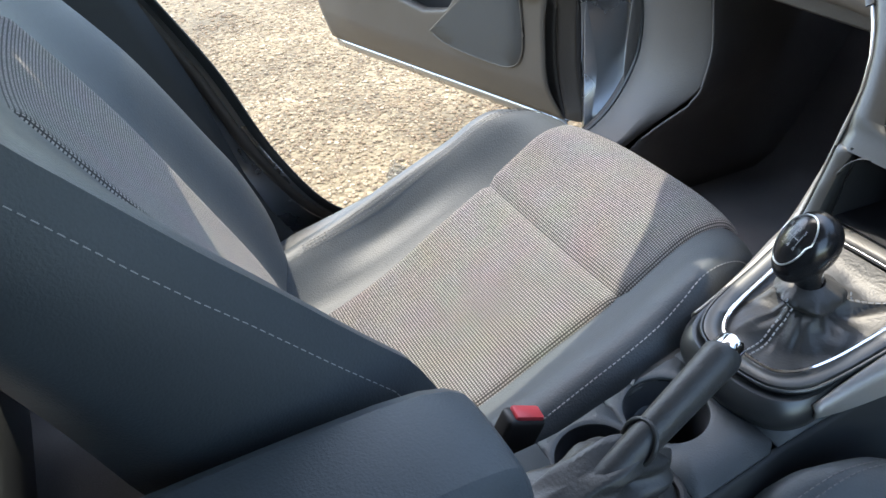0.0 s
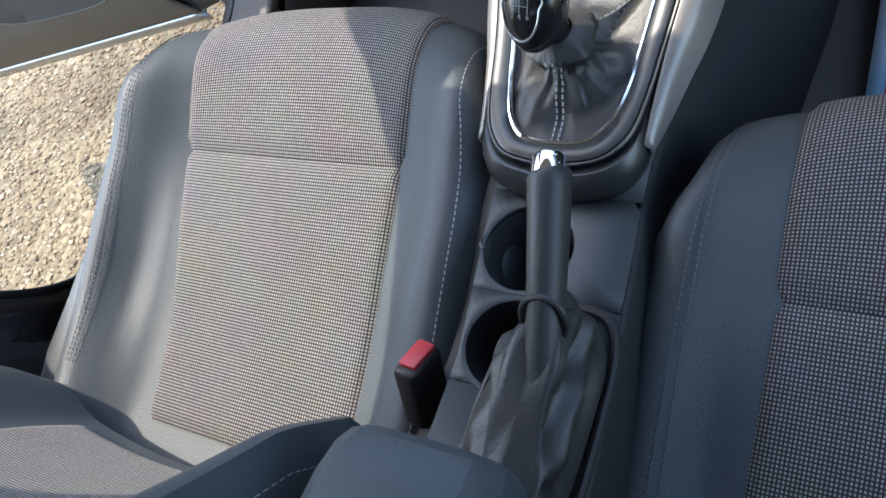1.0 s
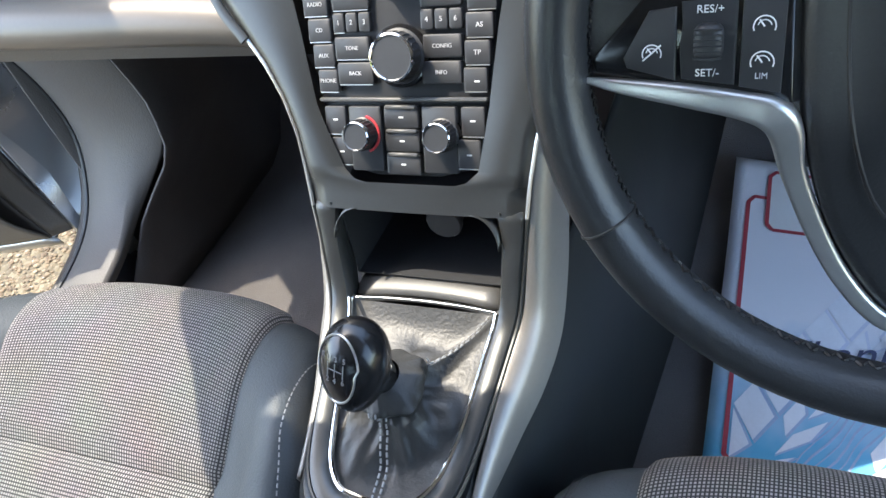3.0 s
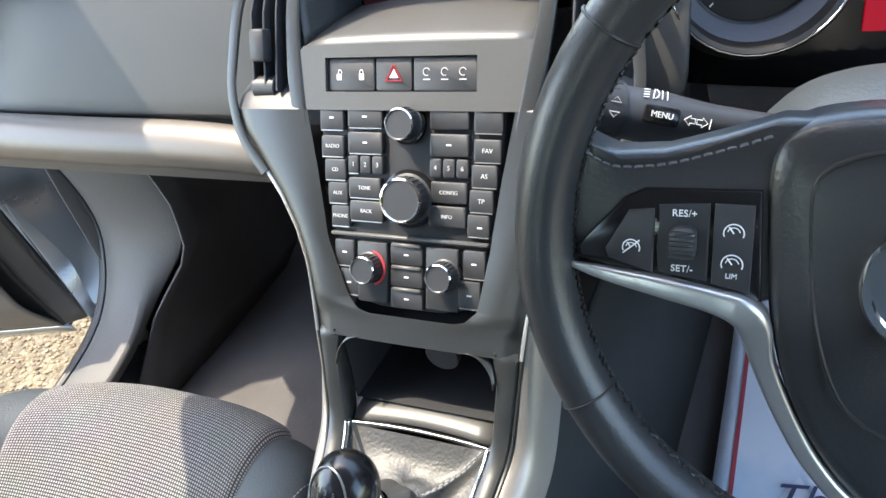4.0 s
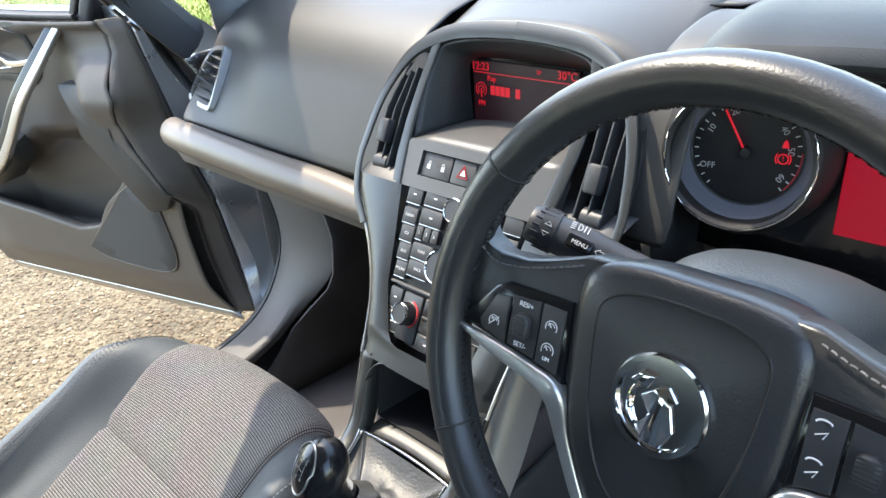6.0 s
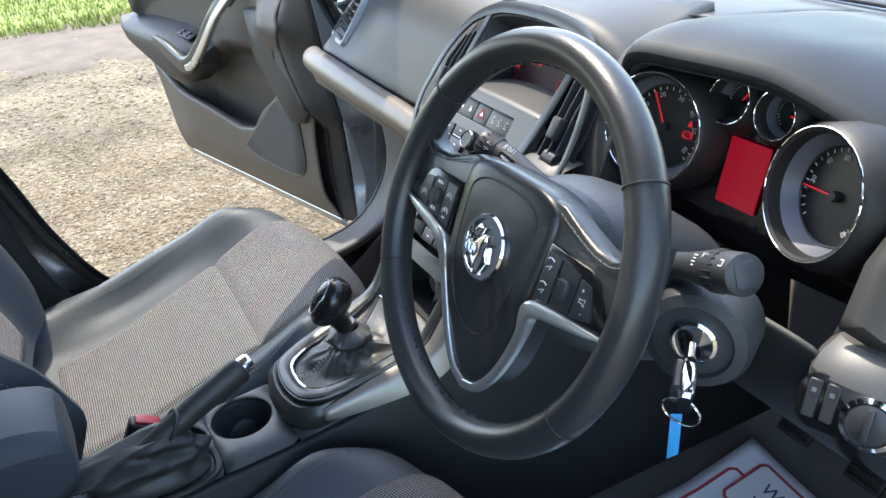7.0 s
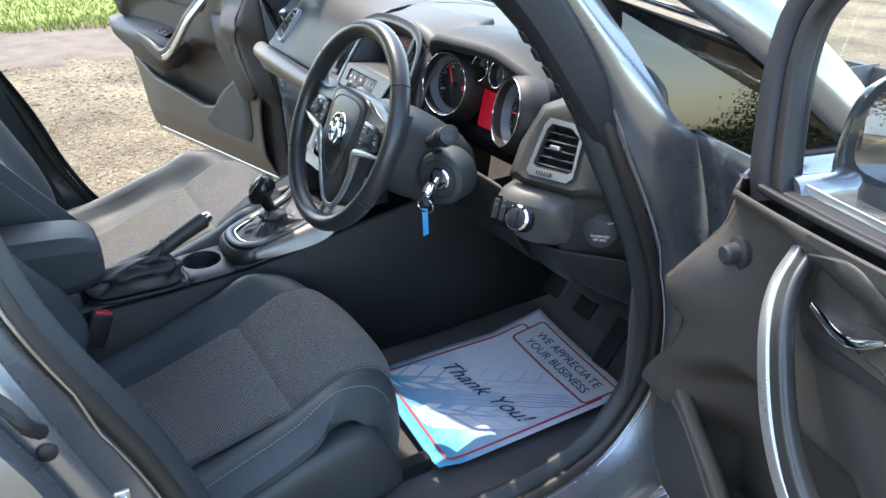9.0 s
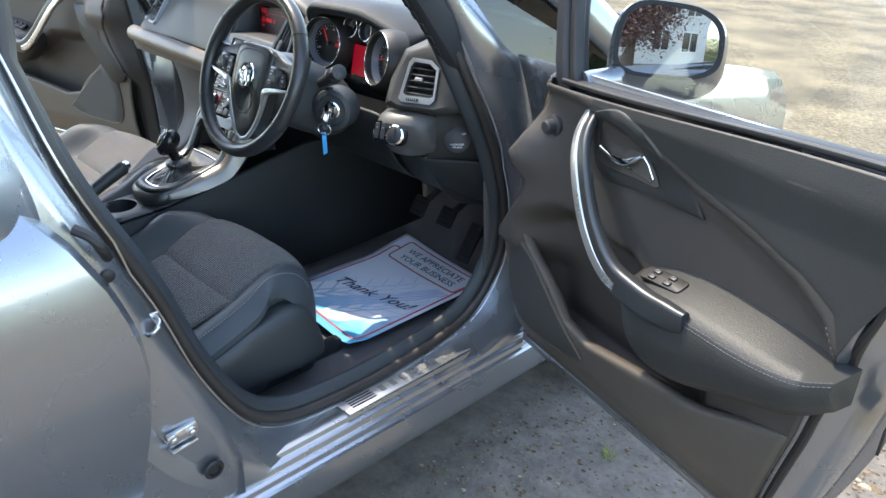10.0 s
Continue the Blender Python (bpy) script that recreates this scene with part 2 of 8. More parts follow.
def lin(a, b, n):
    return [a + (b - a) * i / (n - 1) for i in range(n)]


def interp(x, xs, ys):
    return float(np.interp(x, xs, ys))


def smoothstep(a, b, x):
    t = min(1.0, max(0.0, (x - a) / (b - a)))
    return t * t * (3 - 2 * t)


def dashes(path, length=0.005, gap=0.003, r=0.0007):
    """A row of stitches along a path."""
    bm = bmesh.new()
    pts = [Vector(p) for p in path]
    run, want, on, start = 0.0, 0.0, True, pts[0]
    segs = []
    for a, b in zip(pts, pts[1:]):
        d = (b - a).length
        pos = 0.0
        while d - pos > want - 1e-9:
            pos += want
            q = a.lerp(b, min(1, pos / d)) if d > 0 else a
            if on and run is not None:
                segs.append((start, q))
            start, on = q, not on
            want = length if on else gap
        want -= d - pos
    for a, b in segs[1:]:
        t = b - a
        if t.length < 1e-5:
            continue
        s = t.cross(Vector((0.3, 0.2, 1))).normalized() * r
        u = s.cross(t).normalized() * r
        vs = [[bm.verts.new(p + s * c + u * d) for c, d in ((1, 0), (0, 1), (-1, 0), (0, -1))] for p in (a, a.lerp(b, 0.5) + u * 0.3, b)]
        for i in range(2):
            for j in range(4):
                k = (j + 1) % 4
                bm.faces.new((vs[i][j], vs[i][k], vs[i + 1][k], vs[i + 1][j]))
    return bm


def letters(text, size, at, material, parent, name="lettering", depth=0.0003, shear=0.0, align="CENTER"):
    cu = bpy.data.curves.new(name, "FONT")
    cu.body, cu.size, cu.align_x, cu.align_y = text, size, align, "CENTER"
    cu.extrude, cu.shear, cu.resolution_u = depth, shear, 3
    tmp = bpy.data.objects.new(name, cu)
    scene.collection.objects.link(tmp)
    bpy.context.view_layer.update()
    me = bpy.data.meshes.new_from_object(tmp.evaluated_get(bpy.context.evaluated_depsgraph_get()))
    bpy.data.objects.remove(tmp)
    me.transform(at)
    me.materials.clear()
    me.materials.append(material)
    ob = new(name, me)
    ob.parent = parent
    return ob


# ---- the ground and what stands round it ----
def gravel_material():
    m = mat("gravel_ground", (0.36, 0.30, 0.22), 0.95, vary=0.3, scale=1.3, fine=60, bump=1.0)
    nt = m.node_tree
    b = nt.nodes["Principled BSDF"]
    tc = nt.nodes.new("ShaderNodeTexCoord")
    vo = nt.nodes.new("ShaderNodeTexVoronoi")
    vo.inputs["Scale"].default_value = 55
    nt.links.new(tc.outputs["Object"], vo.inputs["Vector"])
    ramp = nt.nodes.new("ShaderNodeValToRGB")
    ramp.color_ramp.elements[0].color = (0.125, 0.095, 0.055, 1)
    ramp.color_ramp.elements[1].color = (0.24, 0.192, 0.114, 1)
    mid = ramp.color_ramp.elements.new(0.5)
    mid.color = (0.165, 0.126, 0.070, 1)
    sep = nt.nodes.new("ShaderNodeSeparateColor")
    nt.links.new(vo.outputs["Color"], sep.inputs[0])
    nt.links.new(sep.outputs[0], ramp.inputs["Fac"])
    big = nt.nodes.new("ShaderNodeTexNoise")
    big.inputs["Scale"].default_value = 1.6
    big.inputs["Detail"].default_value = 5
    nt.links.new(tc.outputs["Object"], big.inputs["Vector"])
    r2 = nt.nodes.new("ShaderNodeMapRange")
    r2.inputs["From Min"].default_value, r2.inputs["From Max"].default_value = 0.3, 0.7
    r2.inputs["To Min"].default_value, r2.inputs["To Max"].default_value = 0.42, 1.15
    nt.links.new(big.outputs["Fac"], r2.inputs["Value"])
    mul = nt.nodes.new("ShaderNodeMix")
    mul.data_type, mul.blend_type = "RGBA", "MULTIPLY"
    mul.inputs["Factor"].default_value = 1.0
    nt.links.new(ramp.outputs["Color"], mul.inputs["A"])
    nt.links.new(r2.outputs["Result"], mul.inputs["B"])
    nt.links.new(mul.outputs["Result"], b.inputs["Base Color"])
    bp = nt.nodes.new("ShaderNodeBump")
    bp.inputs["Strength"].default_value = 1.0
    bp.inputs["Distance"].default_value = 0.006
    bp.invert = True
    nt.links.new(vo.outputs["Distance"], bp.inputs["Height"])
    nt.links.new(bp.outputs["Normal"], b.inputs["Normal"])
    return m


def stone_material():
    m = mat("stone", (0.42, 0.36, 0.27), 0.85, vary=0.25, scale=90, fine=400, bump=0.3)
    nt = m.node_tree
    b = nt.nodes["Principled BSDF"]
    geo = nt.nodes.new("ShaderNodeNewGeometry")
    ramp = nt.nodes.new("ShaderNodeValToRGB")
    ramp.color_ramp.elements[0].color = (0.094, 0.066, 0.036, 1)
    ramp.color_ramp.elements[1].color = (0.370, 0.318, 0.222, 1)
    for pos, col in ((0.3, (0.150, 0.106, 0.058, 1)), (0.65, (0.200, 0.150, 0.086, 1)), (0.88, (0.235, 0.188, 0.118, 1))):
        ramp.color_ramp.elements.new(pos).color = col
    nt.links.new(geo.outputs["Random Per Island"], ramp.inputs["Fac"])
    tc = nt.nodes.new("ShaderNodeTexCoord")
    big = nt.nodes.new("ShaderNodeTexNoise")
    big.inputs["Scale"].default_value = 1.6
    big.inputs["Detail"].default_value = 5
    nt.links.new(tc.outputs["Object"], big.inputs["Vector"])
    tone = nt.nodes.new("ShaderNodeValToRGB")
    tone.color_ramp.elements[0].color, tone.color_ramp.elements[0].position = (0.62, 0.54, 0.46, 1), 0.36
    tone.color_ramp.elements[1].color, tone.color_ramp.elements[1].position = (1.02, 1.0, 1.0, 1), 0.58
    nt.links.new(big.outputs["Fac"], tone.inputs["Fac"])
    mul = nt.nodes.new("ShaderNodeMix")
    mul.data_type, mul.blend_type = "RGBA", "MULTIPLY"
    mul.inputs["Factor"].default_value = 1.0
    nt.links.new(ramp.outputs["Color"], mul.inputs["A"])
    nt.links.new(tone.outputs["Color"], mul.inputs["B"])
    nt.links.new(mul.outputs["Result"], b.inputs["Base Color"])
    return m


M["gravel"] = gravel_material()
M["stone"] = stone_material()
M["lawn"] = mat("turf", (0.17, 0.20, 0.045), 0.95, vary=0.5, scale=4, fine=60, bump=1.0)
M["grass"] = mat("grass_blades", (0.23, 0.265, 0.05), 0.8, vary=0.4, scale=3)
# Darker and greyer than the gravel: the car's shade is put into this colour.
M["earth"] = mat("shaded_earth", (0.135, 0.115, 0.094), 0.95, vary=0.36, scale=16, fine=70, bump=1.0)

gb = sheet(lambda u, v: (u, v, 0.0), [-400, -60, -20, -7, 0.75, 2.2, 20, 60, 400], [-400, -60, -20, -5, 0, 5, 20, 60, 400])
tagged(part("ground", gb, M["gravel"], smooth=0), "sunlit pale gravel yard with tan and cream stones", "ground", kind="structure")
def earth(u, v):
    edge = min(u + 0.4, 2.75 - u, v + 2.6, 2.3 - v) + 0.35 * noise.noise((u * 1.3, v * 1.3, 7)) + 0.12 * noise.noise((u * 5, v * 5, 2))
    z = 0.006 + 0.004 * noise.noise((u * 4, v * 4, 0)) + 0.004 * noise.noise((u * 17, v * 17, 3)) + 0.002 * noise.noise((u * 45, v * 45, 5))
    return (u, v, z - 0.03 * smoothstep(0.55, 0.15, edge))


eb = sheet(earth, lin(0.55, 2.9, 150), lin(-2.6, 2.5, 250))
tagged(part("ground_earth", eb, M["earth"]), "earth beside the car sill, the car's shade put into its grey", "ground", kind="structure")

# Brown soil before the grass, with the tree shadow over it put into the colour.
M["shaded_brown_earth"] = mat("shaded_brown_earth", (0.115, 0.086, 0.062), 0.95, vary=0.5, scale=5, fine=70, bump=1.0)


def verge(u, v):
    edge = min(u + 6.9, -4.75 - u, v + 5.0, 5.5 - v) + 0.45 * noise.noise((u * 1.1, v * 0.7, 3)) + 0.2 * noise.noise((u * 4, v * 4, 9))
    return (u, v, 0.010 + 0.006 * noise.noise((u * 6, v * 6, 4)) - 0.04 * smoothstep(0.5, 0.05, edge))


tagged(part("ground_verge", sheet(verge, lin(-6.9, -4.2, 60), lin(-5.0, 5.5, 150)), M["shaded_brown_earth"]), "bare brown earth between gravel and grass, tree shade put into its colour", "ground", kind="structure")


def scatter_stones(name, count, x0, x1, y0, y1, s0, s1, label):
    rng = random.Random(len(name) * 7 + count)
    verts, faces = [], []
    for _ in range(count):
        x, y = rng.uniform(x0, x1), rng.uniform(y0, y1)
        s = rng.uniform(s0, s1) * (0.6 + 0.7 * rng.random() ** 2)
        a = rng.uniform(0, 6.28)
        n = rng.choice((5, 6))
        k = len(verts)
        h = s * rng.uniform(0.14, 0.30)
        zt = rng.uniform(-0.002, 0.004) + (0.006 if s1 < 0.009 else 0.0)
        for lvl, (rr, zz) in enumerate(((1.0, 0.0), (0.98, 0.45), (0.62, 1.0))):
            for i in range(n):
                t = a + 6.2832 * i / n + rng.uniform(-0.2, 0.2)
                q = s * rr * rng.uniform(0.75, 1.1)
                verts.append((x + q * math.cos(t), y + q * 0.75 * math.sin(t), zt + h * zz * rng.uniform(0.8, 1.1)))
        for lvl in (0, 1):
            for i in range(n):
                j = (i + 1) % n
                faces.append((k + lvl * n + i, k + lvl * n + j, k + (lvl + 1) * n + j, k + (lvl + 1) * n + i))
        faces.append(tuple(k + 2 * n + i for i in range(n)))
    me = bpy.data.meshes.new(name)
    me.from_pydata(verts, [], faces)
    me.materials.append(M["stone"])
    return tagged(new(name, me), label, "gravel", kind="stuff")


scatter_stones("gravel_stones", 36000, -3.4, -0.75, -0.7, 1.3, 0.0045, 0.0105, "loose cream and brown gravel stones lying on the yard")
scatter_stones("gravel_stones", 11000, 0.75, 2.2, -0.6, 1.4, 0.0018, 0.0075, "scattered small stones on the earth beside the car")
scatter_stones("gravel_stones", 9000, -6.5, -3.4, -1.6, 2.5, 0.010, 0.02, "loose pale gravel stones further out on the yard")
scatter_stones("gravel_stones", 26000, 1.3, 5.5, 0.4, 5.5, 0.006, 0.021, "pale gravel stones on open ground beyond the car")


def grass_tufts(name, count, x0, x1, y0, y1, h0, h1, label, spread=0.0):
    rng = random.Random(count)
    verts, faces = [], []
    for _ in range(count):
        x, y = rng.uniform(x0, x1), rng.uniform(y0, y1)
        h, a = rng.uniform(h0, h1), rng.uniform(0, 6.28)
        w = rng.uniform(0.003, 0.007) * (1 + h * 10) if x0 < 0 or x0 > 3 else 0.0012
        bx, by = math.cos(a), math.sin(a)
        ln = rng.uniform(0.2, 0.8) * h
        k = len(verts)
        verts += [(x - by * w, y + bx * w, 0), (x + by * w, y - bx * w, 0), (x + bx * ln * 0.5 + by * w * 0.6, y + by * ln * 0.5 - bx * w * 0.6, h * 0.7), (x + bx * ln * 0.5 - by * w * 0.6, y + by * ln * 0.5 + bx * w * 0.6, h * 0.7), (x + bx * ln, y + by * ln, h)]
        faces += [(k, k + 1, k + 2, k + 3), (k + 3, k + 2, k + 4)]
    me = bpy.data.meshes.new(name)
    me.from_pydata(verts, [], faces)
    me.materials.append(M["grass"])
    return tagged(new(name, me), label, "grass", kind="stuff")


def lawn(u, v):
    edge = -6.05 - 0.45 * smoothstep(-1.2, 0.8, v) - u + 0.35 * noise.noise((v * 1.2, u * 1.2, 5)) + 0.15 * noise.noise((v * 5, u * 5, 8))
    return (u, v, 0.030 + 0.010 * noise.noise((u * 9, v * 9, 1)) - 0.07 * smoothstep(0.5, 0.05, edge))


tagged(part("ground_lawn", sheet(lawn, lin(-14, -5.8, 90), lin(-5.5, 6.5, 130)), M["lawn"]), "sunlit green turf beyond the gravel", "ground", kind="structure")
grass_tufts("grass", 52000, -12, -6.25, -4.5, 5, 0.03, 0.085, "bright green rough grass along the yard's edge")
grass_tufts("weed", 40, 1.055, 1.085, 0.57, 0.60, 0.015, 0.05, "small green grass weed growing in the earth")


# ---- the car's body shell ----
APERTURE = [(-0.593, 1.166, 0.735), (-0.55, 0.985, 0.785), (-0.46, 0.778, 0.79), (-0.40, 0.612, 0.79), (-0.325, 0.478, 0.79), (-0.25, 0.42, 0.79), (-0.14, 0.398, 0.79), (0.06, 0.40, 0.79), (0.28, 0.438, 0.79), (0.385, 0.54, 0.79), (0.408, 0.66, 0.79), (0.372, 0.82, 0.79), (0.275, 1.02, 0.775), (0.2, 1.18, 0.725), (0.05, 1.33, 0.665), (-0.15, 1.405, 0.63), (-0.4, 1.405, 0.63), (-0.54, 1.35, 0.655)]
ap = spline([(y, z, x) for y, z, x in APERTURE] + [APERTURE[0]], 6)[:-1]
apc = (-0.07, 0.85)


def body_side(side):
    shell = thing("car_body_side", "metallic grey door aperture with sill, pillars and rubber seal", "car body", kind="structure")
    # painted flange round the opening: rings run from the seal outwards
    rings = []
    for y, z, x in ap:
        d = Vector((y - apc[0], z - apc[1]))
        d.normalize()
        low = smoothstep(0.62, 0.44, z)
        up = smoothstep(1.0, 1.2, z)
        prof = [(-0.016, -0.018), (-0.008, -0.008), (0.012, 0.004), (0.03, 0.012 + 0.012 * low), (0.05, 0.03 + 0.012 * low), (0.075, 0.045 + 0.01 * low - 0.01 * up), (0.10, 0.055 + 0.015 * low - 0.02 * up), (0.13, 0.07 + 0.005 * low - 0.04 * up), (0.165, 0.075 - 0.06 * up)]
        nar = 1 - 0.50 * smoothstep(0.96, 1.06, z) * smoothstep(0.0, 0.12, y)
        prof = [(k * nar, o) for k, o in prof]
        rings.append([(side * (x + o), y + d.x * k * (0.75 if d.x > 0.5 else 1.0), z + d.y * k * (1.0 - 0.35 * low)) for k, o in prof])
    part("door_frame", loft(rings, False, False, True), M["paint"], shell, "metallic grey painted door frame", sub=1)
    part("door_seal", tube([(side * x, y, z) for y, z, x in ap], 0.0115, 10, True, (1, 0, 0)), M["seal"], shell, "dark rubber door seal")
    inner = [(side * (x + 0.012), y + 0.013 * np.sign(y - apc[0]) * 0.6, z + 0.012 * np.sign(z - apc[1])) for y, z, x in ap]
    part("bright_seal_lip", tube(inner, 0.0022, 6, True, (1, 0, 0)), M["steel"], shell, "thin bright lip along the seal")
    # sill and its underside
    sill = [(0.80, 0.385), (0.836, 0.384), (0.845, 0.382), (0.848, 0.373), (0.858, 0.371), (0.861, 0.369), (0.864, 0.359), (0.873, 0.357), (0.876, 0.355), (0.878, 0.345), (0.885, 0.342), (0.889, 0.337), (0.890, 0.29), (0.882, 0.26), (0.86, 0.235), (0.8, 0.22), (0.7, 0.22)]
    part("sill", loft([[(side * x, y, z) for x, z in sill] for y in lin(-0.62, 0.62, 12)], False, False), M["paint"], shell, "grey painted sill with ribbed edge", thick=0.004, smooth=28)
    # carpeted inner sill trim and pillar trims
    trim = [(0.665, 0.322), (0.675, 0.33), (0.695, 0.36), (0.735, 0.395), (0.772, 0.407), (0.788, 0.395)]
    part("sill_trim", loft([[(side * x, y, z) for x, z in trim] for y in lin(-0.45, 0.30, 12)], False, False), M["kick"], shell, "grey plastic sill trim", thick=0.004)
    def kick(u, v):
        y = 0.36 + 0.58 * u
        inn = interp(y, [0.36, 0.42, 0.50, 0.60, 0.94], [0.782, 0.765, 0.735, 0.69, 0.65])
        z = 0.32 + 0.78 * v
        return (side * (inn + (0.755 - inn) * smoothstep(0.25, 0.75, v)), y, z)

    part("aperture_trim", loft([[(side * (x + o), y + (y - apc[0]) / math.hypot(y - apc[0], z - apc[1]) * k, z + (z - apc[1]) / math.hypot(y - apc[0], z - apc[1]) * k) for k, o in ((-0.004, -0.006), (-0.016, -0.014), (-0.026, -0.024), (-0.028, -0.032))] for y, z, x in ap], False, False, True), M["plastic"], shell, "dark plastic trim inside the door seal", thick=0.003)
    low_ap = [q for q in ap if q[0] > -0.02 and q[1] < 0.98 and q[0] > 0]
    if side < 0:
        part("kick_trim", loft([[(side * (x + o), y + (y - apc[0]) / math.hypot(y - apc[0], z - apc[1]) * k, z + (z - apc[1]) / math.hypot(y - apc[0], z - apc[1]) * k) for k, o in ((-0.008, -0.010), (-0.020, -0.018), (-0.036, -0.045), (-0.046, -0.085), (-0.042, -0.13), (-0.034, -0.13 - 0.05 * smoothstep(0.44, 0.60, z)), (-0.022, -0.13 - 0.085 * smoothstep(0.44, 0.60, z)))] for y, z, x in low_ap], False, False), M["kick"], shell, "grey trim round the footwell", thick=0.003, sub=1)
    part("rear_side_trim", rbox((0.02, 1.0, 0.70), 0.004, 1, pose(side * 0.768, -1.14, 0.60)), M["plastic"], shell, "dark rear side trim")
    part("kick_panel", sheet(kick, lin(0, 1, 14), lin(0, 1, 14)), M["kick"], shell, "grey trimmed footwell side panel", thick=0.004)
    if side < 0:
        def lining(u, v):
            z = 0.325 + 0.475 * v
            x0 = 0.662 - 0.085 * smoothstep(0.44, 0.60, z)
            ys = interp(z, [0.325, 0.40, 0.438, 0.54, 0.66, 0.80], [0.16, 0.22, 0.272, 0.365, 0.386, 0.365])
            return (side * (x0 + (0.625 - x0) * smoothstep(0.0, 0.6, u)), ys + (0.92 - ys) * u, z)

        part("footwell_carpet", sheet(lining, lin(0, 1, 14), lin(0, 1, 14)), M["carpet"], shell, "dark carpet lining the footwell side", thick=0.004)
    BZ, BY = [0.36, 0.45, 0.55, 0.76, 0.905, 1.04, 1.4], [-0.33, -0.37, -0.42, -0.465, -0.51, -0.57, -0.66]
    bp = [[(side * (0.757 - 0.32 * max(0, z - 0.98) - 0.008 * k), interp(z, BZ, BY) - (0.035 if side > 0 else 0.0) - (0.06 if side > 0 else 0.03) * k, z) for k in range(5)] for z in lin(0.36, 1.40, 14)]
    part("b_pillar_trim", loft(bp, False, False), M["hood"], shell, "dark plastic pillar trim", thick=0.004)
    # windscreen pillar, inside trim and outside skin
    pin = [(0.722, 0.300, 1.02), (0.715, 0.215, 1.13), (0.685, 0.095, 1.285), (0.62, -0.05, 1.385)]
    rings = []
    for x, y, z in spline(pin, 5):
        rings.append([(side * (x + a), y + b, z + c) for a, b, c in ((0.050 if side > 0 else 0.002, -0.026, -0.019), (0.010 if side > 0 else -0.006, -0.026, -0.019), (-0.005, -0.008, -0.004), (-0.006, 0.02, 0.015), (0.02, 0.045, 0.03), (0.06 if side > 0 else 0.022, 0.03, 0.015))])
    part("windscreen_pillar", loft(rings, True, True), M["matt_black"], shell, "dark windscreen pillar trim", sub=1)
    for k in range(6):
        z = 1.225 - 0.025 * k
        x, y = interp(z, [1.02, 1.13, 1.285], [0.722, 0.715, 0.685]), interp(z, [1.02, 1.13, 1.285], [0.300, 0.215, 0.095])
        part("trim_slot", rbox((0.012, 0.004, 0.021), 0.001, 1, Matrix.Translation((side * (x + 0.026), y - 0.0245, z - 0.018)) @ pose(0, 0, 0, 36, 0, 0)), M["rubber"], shell, "dark vent slot in the pillar trim")
    pout = [(0.872, 0.76, 1.055), (0.815, 0.56, 1.205), (0.745, 0.36, 1.325), (0.685, 0.16, 1.415), (0.645, -0.08, 1.465)]
    rings = []
    for x, y, z in spline(pout, 5):
        rings.append([(side * (x + a), y + b, z + c) for a, b, c in ((0.012, -0.075, -0.055), (0.022, -0.03, -0.02), (0.012, 0.0, 0.005), (-0.03, 0.035, 0.03), (-0.10, 0.06, 0.03), (-0.10, -0.02, -0.03))])
    part("outer_pillar", loft(rings, True, True), M["paint"], shell, "metallic grey outer windscreen pillar", sub=1)
    if side < 0:
        web_in, web_out = spline(pin[1:], 6), spline(pout[1:4], 6)
        part("pillar_web", loft([[(side * (a[0] + 0.018), a[1] + 0.026, a[2] + 0.012), (side * (b[0] - 0.08), b[1] + 0.03, b[2])] for a, b in zip(web_in, web_out)], False, False), M["matt_black"], shell, "dark inner face of the windscreen pillar", thick=0.004)
    return shell


body_side(1)
body_side(-1)

# quarter lights with their chrome strips
for s in (1, -1):
    q = thing("quarter_window", "small dark triangular fixed side window with chrome strip", "window", "quarter windows")
    tri = [(0.795, 0.435, 0.995), (0.70, 0.235, 1.262), (0.79, 0.50, 1.17), (0.855, 0.70, 1.03), (0.86, 0.72, 1.0)]
    bm = bmesh.new()
    bm.faces.new([bm.verts.new((s * x, y, z)) for x, y, z in tri])
    part("pane", bm, M["quarter_glass"], q, "dark tinted glass", smooth=0, thick=0.004)
    part("chrome_strip", sweep(spline([(s * 0.705, 0.235, 1.275), (s * 0.80, 0.51, 1.18), (s * 0.87, 0.74, 1.03)], 6), circle(0.009, 8, 0.005)), M["chrome"], q, "polished chrome strip")
    part("rubber_rim", tube([(s * (x + 0.004), y, z) for x, y, z in tri + tri[:1]], 0.008, 8), M["rubber"], q, "black rubber rim")

# roof, windscreen and glass that close the cabin
roof = thing("car_roof", "metallic grey car roof with pale cloth headlining", "car roof", kind="structure")
rf = lambda u, v: (u * interp(v, [-1.6, -0.8, 0, 0.12], [0.55, 0.6, 0.6, 0.59]), v, interp(v, [-1.6, -0.8, -0.2, 0.09], [1.40, 1.49, 1.49, 1.43]) - 0.05 * u * u)
header = lambda u, t, back: -1.6 + t * (max(-0.07, 0.045 - 0.6 * (0.6 * u) ** 2) - back + 1.6)
part("roof_skin", sheet(lambda u, t: rf(u, header(u, t, 0.0)), lin(-1.05, 1.05, 25), lin(0, 1, 14)), M["paint"], roof, thick=0.03)
part("headlining", sheet(lambda u, t: tuple(Vector(rf(u, header(u, t, 0.005))) - Vector((0, 0, 0.045))), lin(-1.0, 1.0, 17), lin(0, 1, 10)), M["lining"], roof, "pale cloth headlining", thick=0.005)
